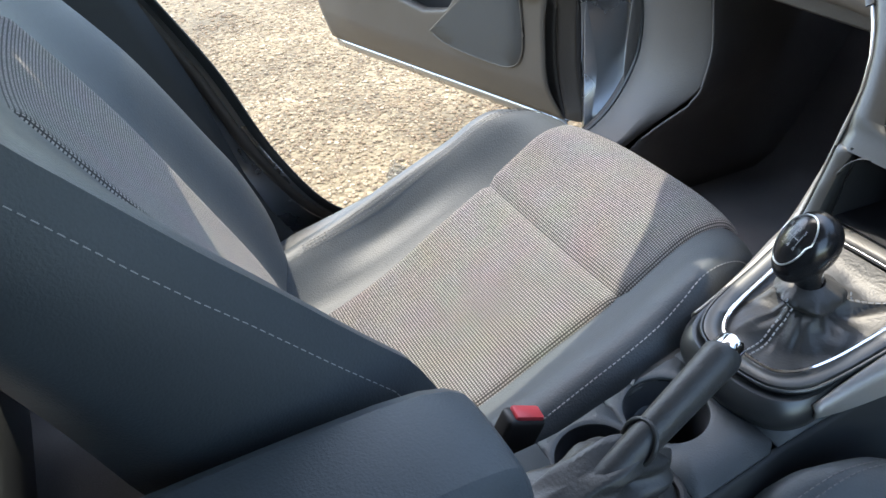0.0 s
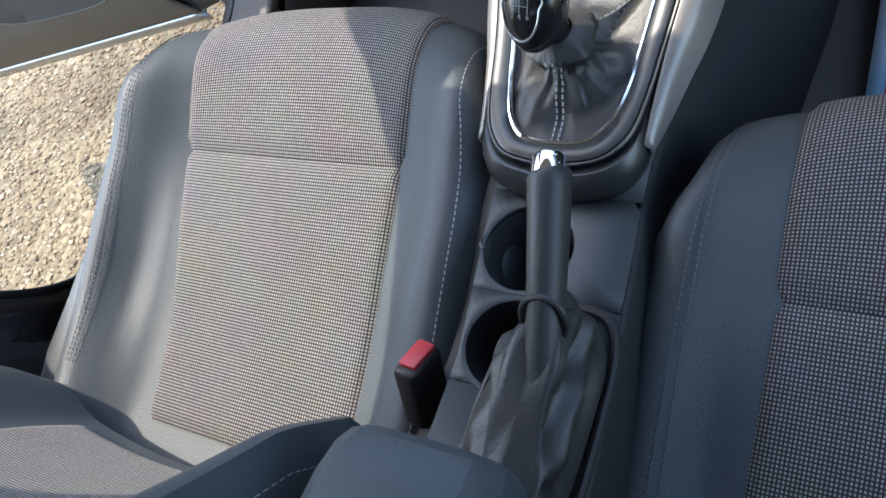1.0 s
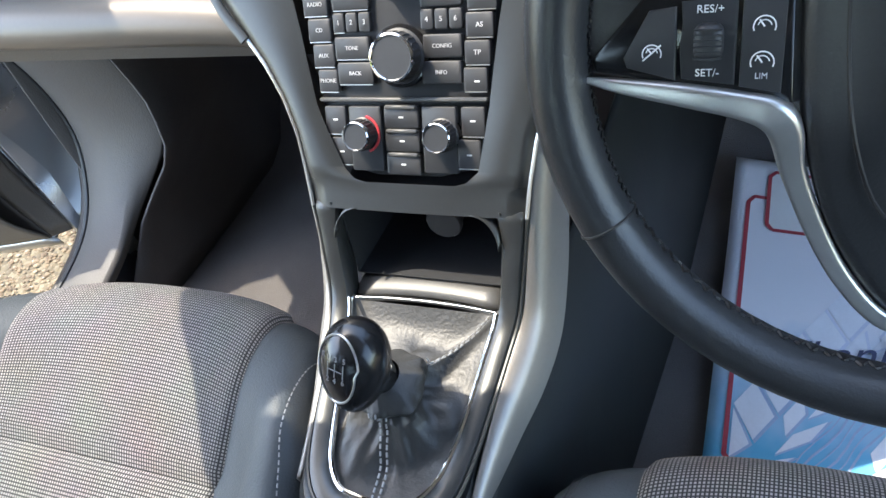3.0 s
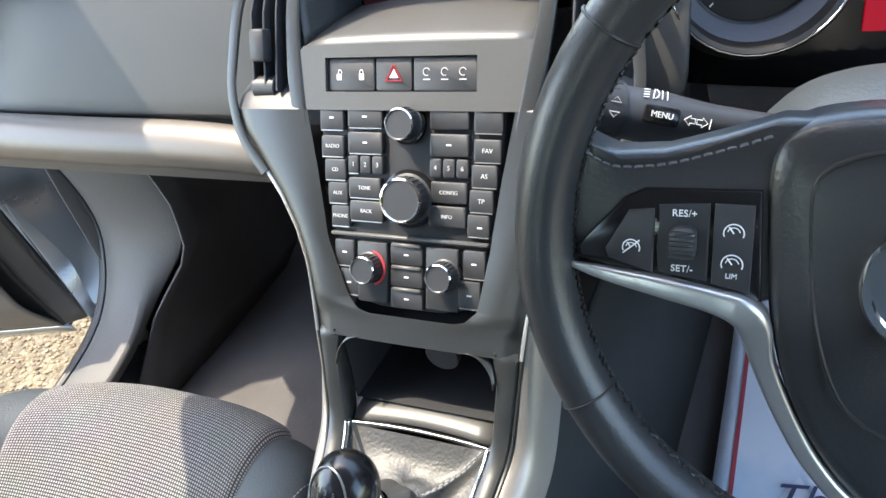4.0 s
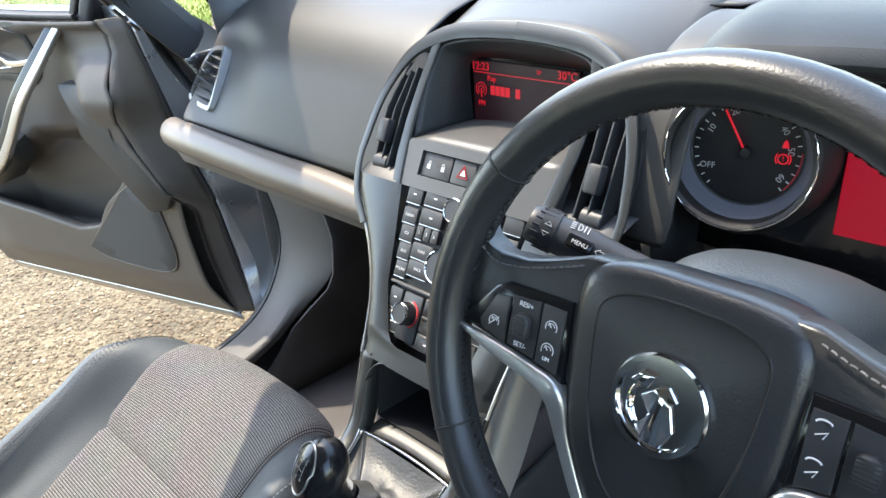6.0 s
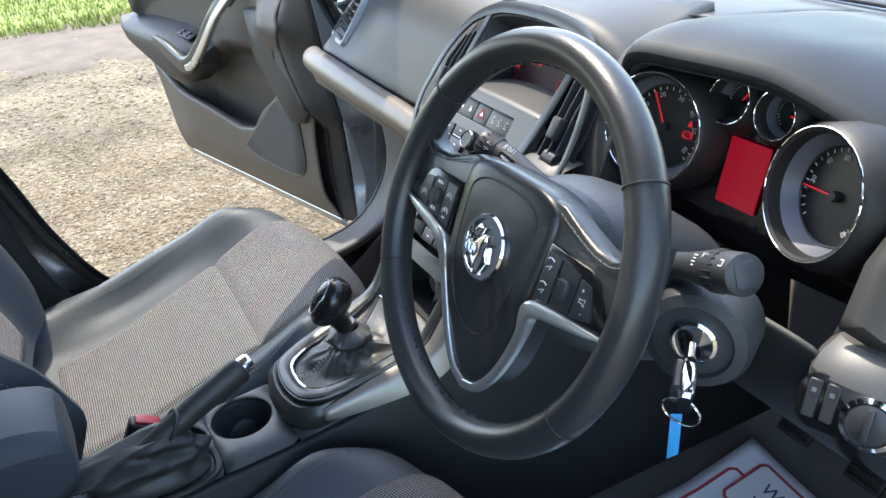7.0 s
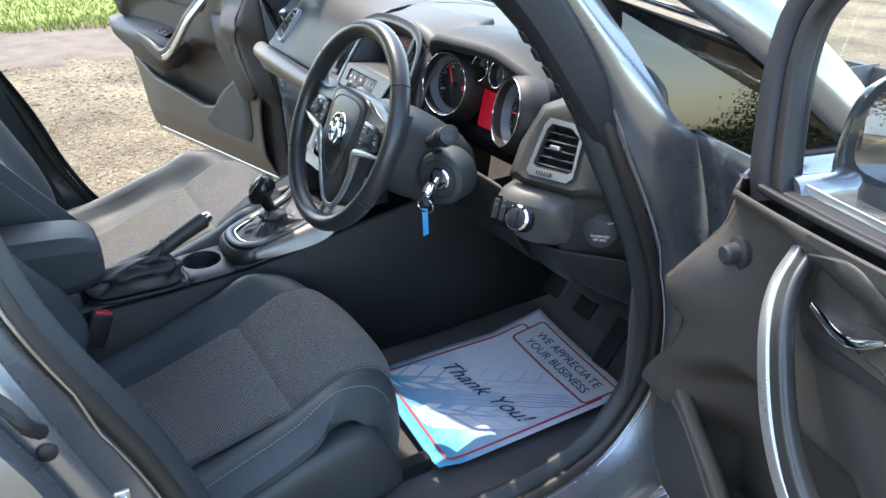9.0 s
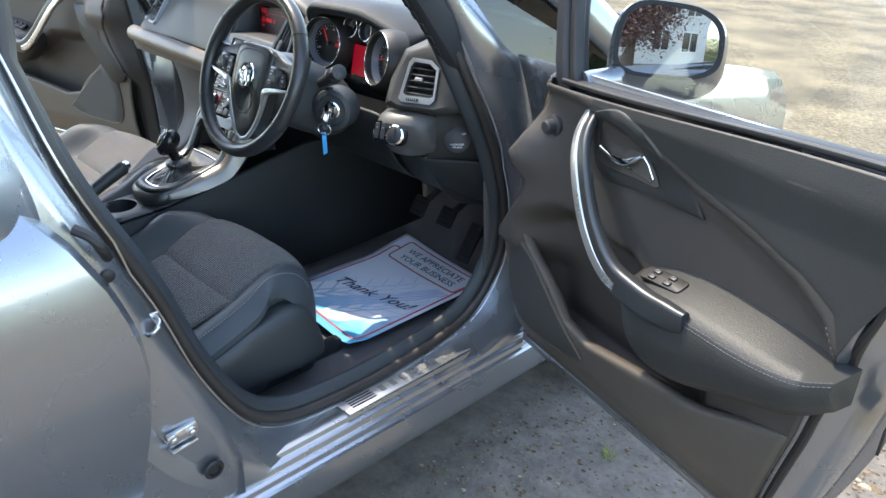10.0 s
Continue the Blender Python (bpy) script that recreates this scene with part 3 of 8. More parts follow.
ws = tagged(part("windscreen", sheet(lambda u, v: (u * (0.58 + 0.17 * v), 0.03 + 0.87 * v - 0.09 * u * u, 1.455 - 0.415 * v - 0.02 * math.sin(v * 3.14) * -1 - 0.03 * u * u), lin(-1, 1, 13), lin(0, 1, 9)), M["glass"]), "clear raked windscreen glass above the dashboard", "windscreen")
ws.visible_shadow = False
bonnet = thing("bonnet", "metallic blue-grey car bonnet reflecting the sky", "bonnet", kind="structure")
part("bonnet_skin", sheet(lambda u, v: (u * (0.80 - 0.06 * v), 0.86 + v * 1.0 - 0.07 * u * u, 1.06 - 0.10 * v - 0.12 * v * v - 0.07 * u**4), lin(-1, 1, 15), lin(0, 1, 9)), M["paint"], bonnet, thick=0.02)
for s in (1, -1):
    part("front_wing", sheet(lambda u, v: (s * (0.80 + (0.075 * math.sin(min(1, u * 2.4) * 1.57) if s > 0 else 0.095 * math.sin(min(1, u * 1.6) * 1.57)) - 0.03 * max(0, u - 0.6)), (0.42 + 1.38 * v) if s > 0 else (0.335 + 1.465 * v), 1.0 - 0.02 * v - 0.14 * v * v - 0.62 * (u**1.6 if s > 0 else u * u)), lin(0, 1, 9), lin(0, 1, 9)), M["paint"], bonnet, "metallic grey front wing", thick=0.01)
part("cowl", rbox((1.3, 0.1, 0.03), 0.01, 2, pose(0, 0.88, 1.03)), M["matt_black"], bonnet, "black plastic cowl")

# floor, tunnel sides and bulkhead
floor = thing("car_floor", "dark carpeted car floor and bulkhead", "car floor", kind="structure")


def floor_z(x, y):
    z = 0.325 + 0.30 * smoothstep(0.60, 0.95, y) * 1.3
    return z + 0.006 * noise.noise((x * 7, y * 7, 1))


part("carpet", sheet(lambda u, v: (u, v, floor_z(u, v)), lin(-0.76, 0.76, 40), lin(-1.5, 0.95, 50)), M["carpet"], floor, "dark grey needle carpet", thick=0.01)
part("bulkhead", rbox((1.56, 0.02, 0.75), 0.0, 1, pose(0, 0.93, 0.72)), M["carpet"], floor, "dark carpeted bulkhead")
part("underbody", rbox((1.5, 3.2, 0.06), 0.01, 1, pose(0, -0.5, 0.24)), M["rubber"], floor)
part("rear_wall", rbox((1.4, 0.05, 0.7), 0.02, 1, pose(0, -1.66, 0.70)), M["matt_black"], floor)
rg = part("rear_pane", rbox((1.1, 0.004, 0.42), 0.0, 1, pose(0, -1.66, 1.24)), M["glass"], roof, "clear rear window")
rg.visible_shadow = False
rb = thing("rear_bench", "dark cloth rear bench seat", "rear seat")
part("bench_cushion", rbox((1.25, 0.58, 0.20), 0.05, 3, pose(0, -1.12, 0.49)), M["vinyl"], rb)
for bx in (-0.34, 0.34):
    part("bench_panel", sheet(lambda u, v: (bx + 0.22 * u, -0.835 - 0.50 * v, 0.592 - 0.035 * smoothstep(0.12, 0.0, v) + 0.002), lin(-1, 1, 5), lin(0, 1, 14), lambda u, v: (0.22 * u, 0.5 * v)), M["cloth"], rb, "ribbed grey cloth panel")
part("bench_back", rbox((1.25, 0.16, 0.60), 0.05, 3, pose(0, -1.50, 0.82, -15)), M["vinyl"], rb)

# rear doors, closed, with the hinges seen on the pillar
for s in (1, -1):
    rd = thing("rear_door", "closed metallic blue-grey rear car door", "car door", "rear doors")
    EZ = [0.30, 0.40, 0.50, 0.60, 0.70, 0.78, 0.86, 0.937, 1.02, 1.10]
    EY = [-0.55, -0.545, -0.535, -0.522, -0.517, -0.527, -0.553, -0.593, -0.655, -0.70]
    EX = [0.80, 0.835, 0.862, 0.882, 0.895, 0.902, 0.898, 0.878, 0.82, 0.79]
    rings = []
    for y in [0, 0.012, 0.05, 0.15, 0.3, 0.5, 0.75, 1.0]:
        rings.append([(s * (interp(z, EZ, EX) - (0.022 if y == 0 else 0.0) + 0.012 * smoothstep(0, 0.3, y)), interp(z, EZ, EY) - y, z) for z in lin(0.30, 1.10, 25)])
    part("door_skin", loft(rings, False, False), M["paint"], rd, "metallic blue-grey outer skin", thick=0.02)
    part("window_frame", sweep([(s * 0.785, -0.70, 1.09), (s * 0.74, -0.74, 1.22), (s * 0.67, -0.78, 1.40)], roundrect(0.10, 0.03, 0.01), (1, 0, 0)), M["paint"], rd, "painted window frame")
    part("pane", sheet(lambda u, v: (s * (0.79 - 0.13 * v), -0.75 - 0.75 * u - 0.05 * v, 1.09 + 0.31 * v), lin(0, 1, 4), lin(0, 1, 4)), M["glass"], rd, "clear side glass", thick=0.004).visible_shadow = False
    part("lower_pillar", sheet(lambda u, v: (s * (0.862 - 0.02 * u - 0.04 * max(0, v - 0.65) - 0.22 * max(0, v - 0.9)), -0.43 - 0.18 * u - 0.37 * max(0, v - 0.45), v), lin(-0.3, 1 if s > 0 else 0.3, 8), lin(0.30, 1.38, 16)), M["paint"], rd, "painted pillar face", thick=0.01)
h = thing("hinge_assembly", "zinc steel hinge bolted to the painted pillar", "hinge")
part("leaf", rbox((0.010, 0.055, 0.026), 0.004, 2, pose(0.866, -0.478, 0.551, 8)), M["steel"], h)
part("leaf", rbox((0.018, 0.048, 0.006), 0.002, 2, pose(0.868, -0.480, 0.530, 8)), M["steel"], h)
for dy in (-0.019, 0.014):
    part("bolt", lathe([(0.010, 0), (0.010, 0.003), (0.007, 0.004), (0.0065, 0.009), (0.005, 0.010)], 12, pose(0.870, -0.478 + dy, 0.552, 0, 90, 0)), M["steel"], h)
part("wiring_boot", tube(spline([(0.862, -0.585, 0.955), (0.880, -0.570, 0.945), (0.884, -0.560, 0.925), (0.870, -0.550, 0.905)], 4), 0.008, 8), M["rubber"], h, "ribbed rubber cable boot")
tagged(part("grommet", lathe([(0.017, 0), (0.019, 0.003), (0.016, 0.006), (0.012, 0.006), (0.011, -0.002)], 18, pose(0.871, -0.434, 0.451, 0, 90, 0)), M["rubber"]), "round black rubber grommet in the painted pillar foot", "grommet")
st = thing("door_striker", "bright steel door striker loop on the pillar", "door striker")
part("striker_plate", rbox((0.006, 0.036, 0.034), 0.003, 2, pose(0.849, -0.500, 0.765)), M["steel"], st)
part("loop", tube(spline([(0.848, -0.490, 0.775), (0.868, -0.490, 0.775), (0.874, -0.498, 0.767), (0.868, -0.508, 0.757), (0.848, -0.508, 0.757)], 4), 0.0035, 8), M["steel"], st)
tagged(part("door_buffer", lathe([(0.018, 0), (0.018, 0.004), (0.012, 0.006), (0.01, 0.016), (0.006, 0.018)], 16, pose(0.845, -0.55, 0.87, 0, 90, 0)), M["rubber"]), "round rubber door buffer on the painted pillar", "buffer")

# sill plate
sp = thing("sill_plate", "brushed silver tread plate with lettering bars on the sill", "sill plate")
part("plate", rbox((0.044, 0.44, 0.004), 0.002, 2, pose(0.822, 0.105, 0.3865, 0, 1.5, 1.0)), M["satin"], sp)
for y0, y1 in ((-0.095, -0.03), (0.245, 0.305)):
    for dx in (-0.012, -0.004, 0.004, 0.012):
        part("rib", rbox((0.004, y1 - y0, 0.002), 0.0008, 1, pose(0.822 + dx, (y0 + y1) / 2, 0.389)), M["frame"], sp)
for i in range(8):
    part("lettering_bar", rbox((0.020, 0.013, 0.001), 0.0, 1, pose(0.822, -0.004 + i * 0.031, 0.3892)), M["flank"], sp)


# ---- seats ----
def front_seat(cx, y0, z0, upright, label):
    seat = thing("front_seat", label, "car seat", "front seats")
    PY = [-0.36, -0.30, -0.20, -0.10, 0.0, 0.06, 0.115, 0.16, 0.195, 0.22, 0.232, 0.236, 0.225]
    PZ = [-0.102, -0.096, -0.072, -0.036, 0.0, 0.026, 0.046, 0.050, 0.040, 0.012, -0.03, -0.10, -0.17]
    prof = spline(list(zip(PY, PZ)), 4)
    nv = len(prof) - 1

    def cushion(x, v, lift=0.0, under=0.0):
        i = min(nv - 1, int(v * nv))
        k = v * nv - i
        y, z = prof[i] * (1 - k) + prof[i + 1] * k
        t = prof[i + 1] - prof[i]
        nrm = np.array([-t[1], t[0]]) / (np.hypot(*t) or 1)
        W = interp(y, [-0.36, -0.28, -0.18, -0.05, 0.06, 0.14, 0.2], [0.262, 0.283, 0.292, 0.290, 0.281, 0.270, 0.258])
        a = abs(x)
        x = math.copysign(0.165 + (a - 0.165) * (W - 0.165) / 0.107, x) if a > 0.165 else x
        bol = (0.046 if x * cx > 0 else 0.036) * (1 - 0.6 * smoothstep(0.0, 0.2, y)) * smoothstep(0.160, 0.228, a) - (0.020 if cx > 0 and x > 0 else 0.075) * smoothstep(0.232, 0.280, a) ** 1.7 - under * smoothstep(0.168, 0.157, a)
        bol += -0.008 * (1 - (a / 0.165) ** 2 if a < 0.165 else 0) + lift
        crease = -0.026 * math.exp(-(((a - 0.200) / 0.020) ** 2)) * math.exp(-(((y + 0.14) / 0.11) ** 2)) if x < 0 else 0
        cut = 0.115 * (a / 0.27) ** 2.6 * smoothstep(-0.02, 0.19, y)
        return (cx + x, y0 + y + nrm[0] * bol - cut, z0 + z + nrm[1] * (bol + crease))

    arc = np.concatenate([[0], np.cumsum([np.hypot(*(b - a)) for a, b in zip(prof, prof[1:])])])
    along = lambda v: float(np.interp(v * nv, range(nv + 1), arc))
    xs = [-0.278 + 0.556 * i / 44 for i in range(45)]
    bm = bmesh.new()
    grid = []
    for j in range(nv + 1):
        v = j / nv
        row = [cushion(x, min(v, 0.9999), 0.0, 0.007) for x in xs]
        l, r = row[0], row[-1]
        right = [(r[0] - 0.001, r[1], r[2] - 0.016), (r[0] - 0.022, r[1], r[2] - 0.022), (r[0] - 0.034, r[1], z0 - 0.19)] if cx > 0 else [(r[0] - 0.002, r[1], r[2] - 0.06), (r[0] - 0.02, r[1], z0 - 0.19)]
        row = [(l[0] + 0.02, l[1], z0 - 0.19), (l[0] + 0.002, l[1], l[2] - 0.06)] + row + right
        grid.append([bm.verts.new(p) for p in row])
    for a, b in zip(grid, grid[1:]):
        for i in range(len(a) - 1):
            bm.faces.new((a[i], a[i + 1], b[i + 1], b[i]))
    part("cushion", bm, M["vinyl"], seat, "dark vinyl cushion bolsters", 60)
    seam = PY.index(0.0) * 4 / nv
    end = (PY.index(0.22) * 4 + 1) / nv
    for name, v0, v1 in (("cushion_panel", 0.06, seam - 0.0002), ("cushion_panel", seam + 0.0002, end)):
        vs = lin(v0, v1, 26)

        def top(x, v, v0=v0, v1=v1):
            e = min(abs(v - v0), abs(v - v1)) * 0.65
            ex = 0.165 - abs(x)
            dip = 0.007 * math.exp(-((e / 0.005) ** 2)) + 0.006 * math.exp(-((max(0, ex) / 0.005) ** 2))
            if v0 < seam:
                x = x * (1 - 0.26 * smoothstep(v0 + 0.32, v0, v)) if x * cx > 0 else x * (0.98 + 0.04 * smoothstep(v0 + 0.30, v0, v))
            else:
                x = x * (1 + (0.08 if x * cx > 0 else -0.02) * smoothstep(seam, end, v))
            return cushion(x, v, 0.0045 - dip)

        xs2 = sorted(set([-0.165, -0.162, -0.158, -0.152] + [-0.145 + 0.29 * i / 20 for i in range(21)] + [0.152, 0.158, 0.162, 0.165]))
        part(name, sheet(top, xs2, vs, lambda x, v: (x, along(v))), M["cloth"], seat, "ribbed grey cloth panel", 60)
    # stitching round the bolsters
    for sx in (-1, 1):
        for off in (0.226, 0.219) if sx < 0 else (0.243,):
            part("stitching", dashes([Vector(cushion(sx * off, v, 0.0015)) for v in lin(0.1, 0.78, 120)], 0.004, 0.0025), M["thread"] if sx > 0 else M["darkthread"], seat, "row of fine stitches")
    # plinth below the cushion with its side cover
    part("base", rbox((0.46, 0.48, 0.13), 0.03, 3, pose(cx, y0 - 0.06, z0 - 0.17)), M["plastic"], seat, "dark plastic seat base")
    cov = spline([(-0.36, -0.125), (-0.33, -0.075), (-0.22, -0.052), (-0.122, -0.032), (-0.04, -0.004), (0.025, 0.008), (0.075, 0.008), (0.108, -0.004), (0.130, -0.036), (0.148, -0.085), (0.152, -0.132), (0.10, -0.146), (0.0, -0.146), (-0.12, -0.144), (-0.26, -0.140), (-0.36, -0.125)], 3)[:-1]
    for sx in (-1, 1):
        part("side_cover", loft([[(cx + sx * h, y0 - 0.09 + (y + 0.09) * k, z0 - 0.075 + (z + 0.075) * k) for y, z in cov] for k, h in ((0.97, 0.235), (1.0, 0.278), (0.985, 0.292), (0.93, 0.300), (0.75, 0.306), (0.4, 0.309), (0.04, 0.310))], True, True), M["plastic"], seat, "dark plastic side cover", 60)
    part("adjuster_lever", sweep([(cx + 0.305, y0 - 0.205, z0 - 0.095), (cx + 0.317, y0 - 0.17, z0 - 0.090), (cx + 0.317, y0 - 0.115, z0 - 0.080)], roundrect(0.022, 0.028, 0.008)), M["black"], seat, "black seat lever")
    for sx in (-1, 1):
        part("rail", rbox((0.03, 0.62, 0.035), 0.006, 2, pose(cx + sx * 0.2, y0 - 0.05, 0.345)), M["frame"], seat, "metal floor rail")
    # backrest
    SP = [(-0.345, -0.06), (-0.375, 0.03), (-0.42, 0.14), (-0.47, 0.26), (-0.53, 0.38), (-0.595, 0.50), (-0.645, 0.59), (-0.675, 0.64)]
    sp_ = [(y + upright * max(0, z), z) for y, z in SP]
    spine = spline(sp_, 5)
    nb = len(spine) - 1
    barc = np.concatenate([[0], np.cumsum([np.hypot(*(b - a)) for a, b in zip(spine, spine[1:])])])
    balong = lambda v: float(np.interp(v * nb, range(nb + 1), barc))

    def back(x, v, lift=0.0):
        i = min(nb - 1, int(v * nb))
        k = v * nb - i
        y, z = spine[i] * (1 - k) + spine[i + 1] * k
        t = spine[i + 1] - spine[i]
        nrm = np.array([t[1], -t[0]]) / np.hypot(*t)
        W = interp(v, [0, 0.15, 0.5, 0.8, 1.0], [0.255, 0.268, 0.268, 0.235, 0.17])
        xx = x * W / 0.268
        a = abs(x)
        D = interp(v, [0, 0.1, 0.22, 0.45, 0.62, 0.8, 1.0], [0.05, 0.10, 0.098, 0.040, 0.008, 0.0, 0.0]) if x * -cx > 0 else interp(v, [0, 0.1, 0.22, 0.45, 0.62, 0.8, 1.0], [0.03, 0.045, 0.052, 0.044, 0.028, 0.010, 0.0])
        f = D * smoothstep(0.135, 0.248, a) - 0.06 * smoothstep(0.246, 0.276, a) ** 1.5 - 0.010 * (1 - (a / 0.14) ** 2 if a < 0.14 else 0) + lift
        f -= 0.05 * smoothstep(0.9, 1.0, v)
        return (cx + xx, y0 + y + nrm[0] * f, z0 + z + nrm[1] * f)

    def backside(x, v):
        i = min(nb - 1, int(v * nb))
        y, z = spine[i]
        t = spine[i + 1] - spine[i]
        nrm = np.array([t[1], -t[0]]) / np.hypot(*t)
        th = interp(v, [0, 0.3, 0.7, 1.0], [0.15, 0.15, 0.115, 0.085])
        return y0 + y - nrm[0] * th, z0 + z - nrm[1] * th

    bm = bmesh.new()
    grid = []
    xs3 = [-0.275 + 0.55 * i / 44 for i in range(45)]
    for j in range(nb + 1):
        v = min(j / nb, 0.9999)
        row = [back(x, v) for x in xs3]
        by, bz = backside(0, v)
        l, r = row[0], row[-1]
        row = [(cx, by, bz), (l[0] + 0.04, by, bz), (l[0] + 0.005, by * 0.6 + l[1] * 0.4, bz * 0.6 + l[2] * 0.4)] + row + [(r[0] - 0.005, by * 0.6 + r[1] * 0.4, bz * 0.6 + r[2] * 0.4), (r[0] - 0.04, by, bz), (cx, by, bz)]
        grid.append([bm.verts.new(p) for p in row])
    for a, b in zip(grid, grid[1:]):
        for i in range(len(a) - 1):
            bm.faces.new((a[i], a[i + 1], b[i + 1], b[i]))
    bmesh.ops.remove_doubles(bm, verts=bm.verts, dist=0.0005)
    part("backrest", bm, M["vinyl"], seat, "dark vinyl backrest bolsters", 60)
    xs4 = sorted(set([-0.138, -0.135, -0.131, 0.131, 0.135, 0.138] + [-0.125 + 0.25 * i / 18 for i in range(19)]))

    def btop(x, v):
        e = min(abs(v - 0.04), abs(v - 0.603), abs(v - 0.93)) * 0.6
        dip = 0.006 * math.exp(-((e / 0.006) ** 2)) + 0.006 * math.exp(-((max(0, 0.138 - abs(x)) / 0.005) ** 2))
        return back(x, v, 0.0045 - dip)

    part("backrest_panel", sheet(btop, xs4, lin(0.04, 0.60, 40), lambda x, v: (x, balong(v))), M["cloth"], seat, "ribbed grey cloth panel", 60)
    part("shoulder_panel", sheet(btop, xs4, lin(0.606, 0.93, 24)), M["vinyl"], seat, "smooth vinyl shoulder panel", 60)
    for sx in (-1, 1):
        part("stitching", dashes([Vector(back(sx * 0.264, v, 0.0020)) for v in lin(0.06, 0.92, 140)], 0.0055, 0.003, 0.0006), M["thread"], seat, "row of pale stitches")
    # head restraint
    tp = spine[-1]
    hy, hz_ = y0 + tp[0] - 0.06, z0 + tp[1] + 0.13
    part("headrest", rbox((0.26, 0.10, 0.19), 0.045, 4, pose(cx, hy, hz_, 20)), M["vinyl"], seat, "dark vinyl head restraint")
    for sx in (-0.06, 0.06):
        part("headrest_post", tube([(cx + sx, y0 + tp[0] - 0.03, z0 + tp[1] - 0.03), (cx + sx, hy, hz_ - 0.05)], 0.006, 8), M["steel"], seat)
    return seat


front_seat(-0.352, -0.11, 0.590, 0.0, "front passenger seat in ribbed grey cloth and dark vinyl, sunlit")
front_seat(0.356, -0.18, 0.543, 0.06, "driver's seat in ribbed grey cloth and dark vinyl, in shade")


def holed(outer, holes, depth, at=None):
    """A flat plate with holes, front face at z=0, walls going back by depth."""
    bm = bmesh.new()
    loops = [[bm.verts.new((x, y, 0)) for x, y in lp] for lp in [outer] + holes]
    edges = []
    for lp in loops:
        edges += [bm.edges.new((lp[i], lp[(i + 1) % len(lp)])) for i in range(len(lp))]
    bmesh.ops.triangle_fill(bm, use_beauty=True, edges=edges)
    for lp in loops:
        backs = [bm.verts.new((v.co.x, v.co.y, -depth)) for v in lp]
        for i in range(len(lp)):
            j = (i + 1) % len(lp)
            bm.faces.new((lp[i], lp[j], backs[j], backs[i]))
    if at is not None:
        bm.transform(at)
    return bm


# ---- centre console ----
console = thing("centre_console", "dark plastic centre console with cup holders between the seats", "console")
rows = []
for y, zt, hw, c, zb in ((-0.95, 0.56, 0.09, 0.0, 0.33), (-0.62, 0.585, 0.075, 0.02, 0.33), (-0.42, 0.60, 0.075, 0.022, 0.33), (-0.30, 0.602, 0.07, 0.022, 0.33), (-0.12, 0.608, 0.075, 0.006, 0.33), (-0.02, 0.632, 0.085, 0.004, 0.33), (0.10, 0.665, 0.10, 0.002, 0.34), (0.30, 0.72, 0.13, 0.0, 0.36), (0.7, 0.75, 0.16, 0.0, 0.4)):
    rows.append([(c - hw - 0.05, y, zb), (c - hw - 0.012, y, zt - 0.10), (c - hw, y, zt - 0.014), (c - hw + 0.006, y, zt - 0.006)])
part("console_side", loft([[(x, y, z) for x, y, z in r] for r in rows], False, False), M["hood"], console, "dark plastic console side", thick=0.004)
rows_r = []
for r, (c) in zip(rows, (0.0, 0.02, 0.022, 0.022, 0.006, 0.004, 0.002, 0.0, 0.0)):
    rows_r.append([(2 * c - x, y, z) for x, y, z in r])
part("console_side", loft(rows_r, False, False), M["hood"], console, "dark plastic console side", thick=0.004)
TOPY = [-0.95, -0.62, -0.42, -0.30, -0.12, -0.02, 0.10]
TOPZ = [0.56, 0.585, 0.60, 0.602, 0.608, 0.632, 0.665]
TOPL = [-0.045, -0.05, -0.048, -0.045, -0.066, -0.078, -0.09]
TOPR = [0.085, 0.09, 0.093, 0.089, 0.078, 0.086, 0.094]


def top_patch(ya, yb, hole=None):
    """A stretch of the console top, with a round hole where a cup stands."""
    if hole is None:
        return sheet(lambda u, v: (interp(v, TOPY, TOPL) * (1 - u) + interp(v, TOPY, TOPR) * u, v, interp(v, TOPY, TOPZ)), lin(0, 1, 4), lin(ya, yb, 8))
    cx, cy, r = hole
    rings = []
    for i in range(48):
        a = 2 * math.pi * (i + 0.5) / 48
        ux, uy = math.cos(a), math.sin(a)
        d = 0.0
        while d < 0.2:
            d += 0.0005
            x, y = cx + ux * d, cy + uy * d
            if y < ya or y > yb or x < interp(y, TOPY, TOPL) or x > interp(y, TOPY, TOPR):
                break
        rr = min(r, d - 0.001)
        rings.append([(cx + ux * k, cy + uy * k, interp(cy + uy * k, TOPY, TOPZ) - dz) for k, dz in ((d, 0), (rr + 0.0035, 0), (rr + 0.001, 0.0012), (rr, 0.004))])
    return loft(rings, False, False, True)


CUPS = [(-0.0125, -0.191, 0.042), (-0.001, -0.284, 0.040)]
for ya, yb, hole in ((-0.95, -0.325, None), (-0.325, -0.2385, CUPS[1]), (-0.2385, -0.135, CUPS[0]), (-0.135, 0.10, None)):
    part("console_top", top_patch(ya, yb, hole), M["plastic"], console, "dark grained console top", smooth=30, thick=0.003)
for cx, cy, r in CUPS:
    part("cup_holder", lathe([(r, -0.002), (r - 0.002, -0.012), (r - 0.006, -0.085), (0.004, -0.088)], 36, pose(cx, cy, 0.603), False), M["matt_black"], console, "dark round cup well")
    part("cup_floor", lathe([(r - 0.006, 0.0), (r - 0.008, 0.002), (0.002, 0.002)], 28, pose(cx, cy, 0.517)), M["rubber"], console)
arm = thing("storage_armrest_box", "dark smooth vinyl armrest box behind the handbrake", "armrest")
rings = []
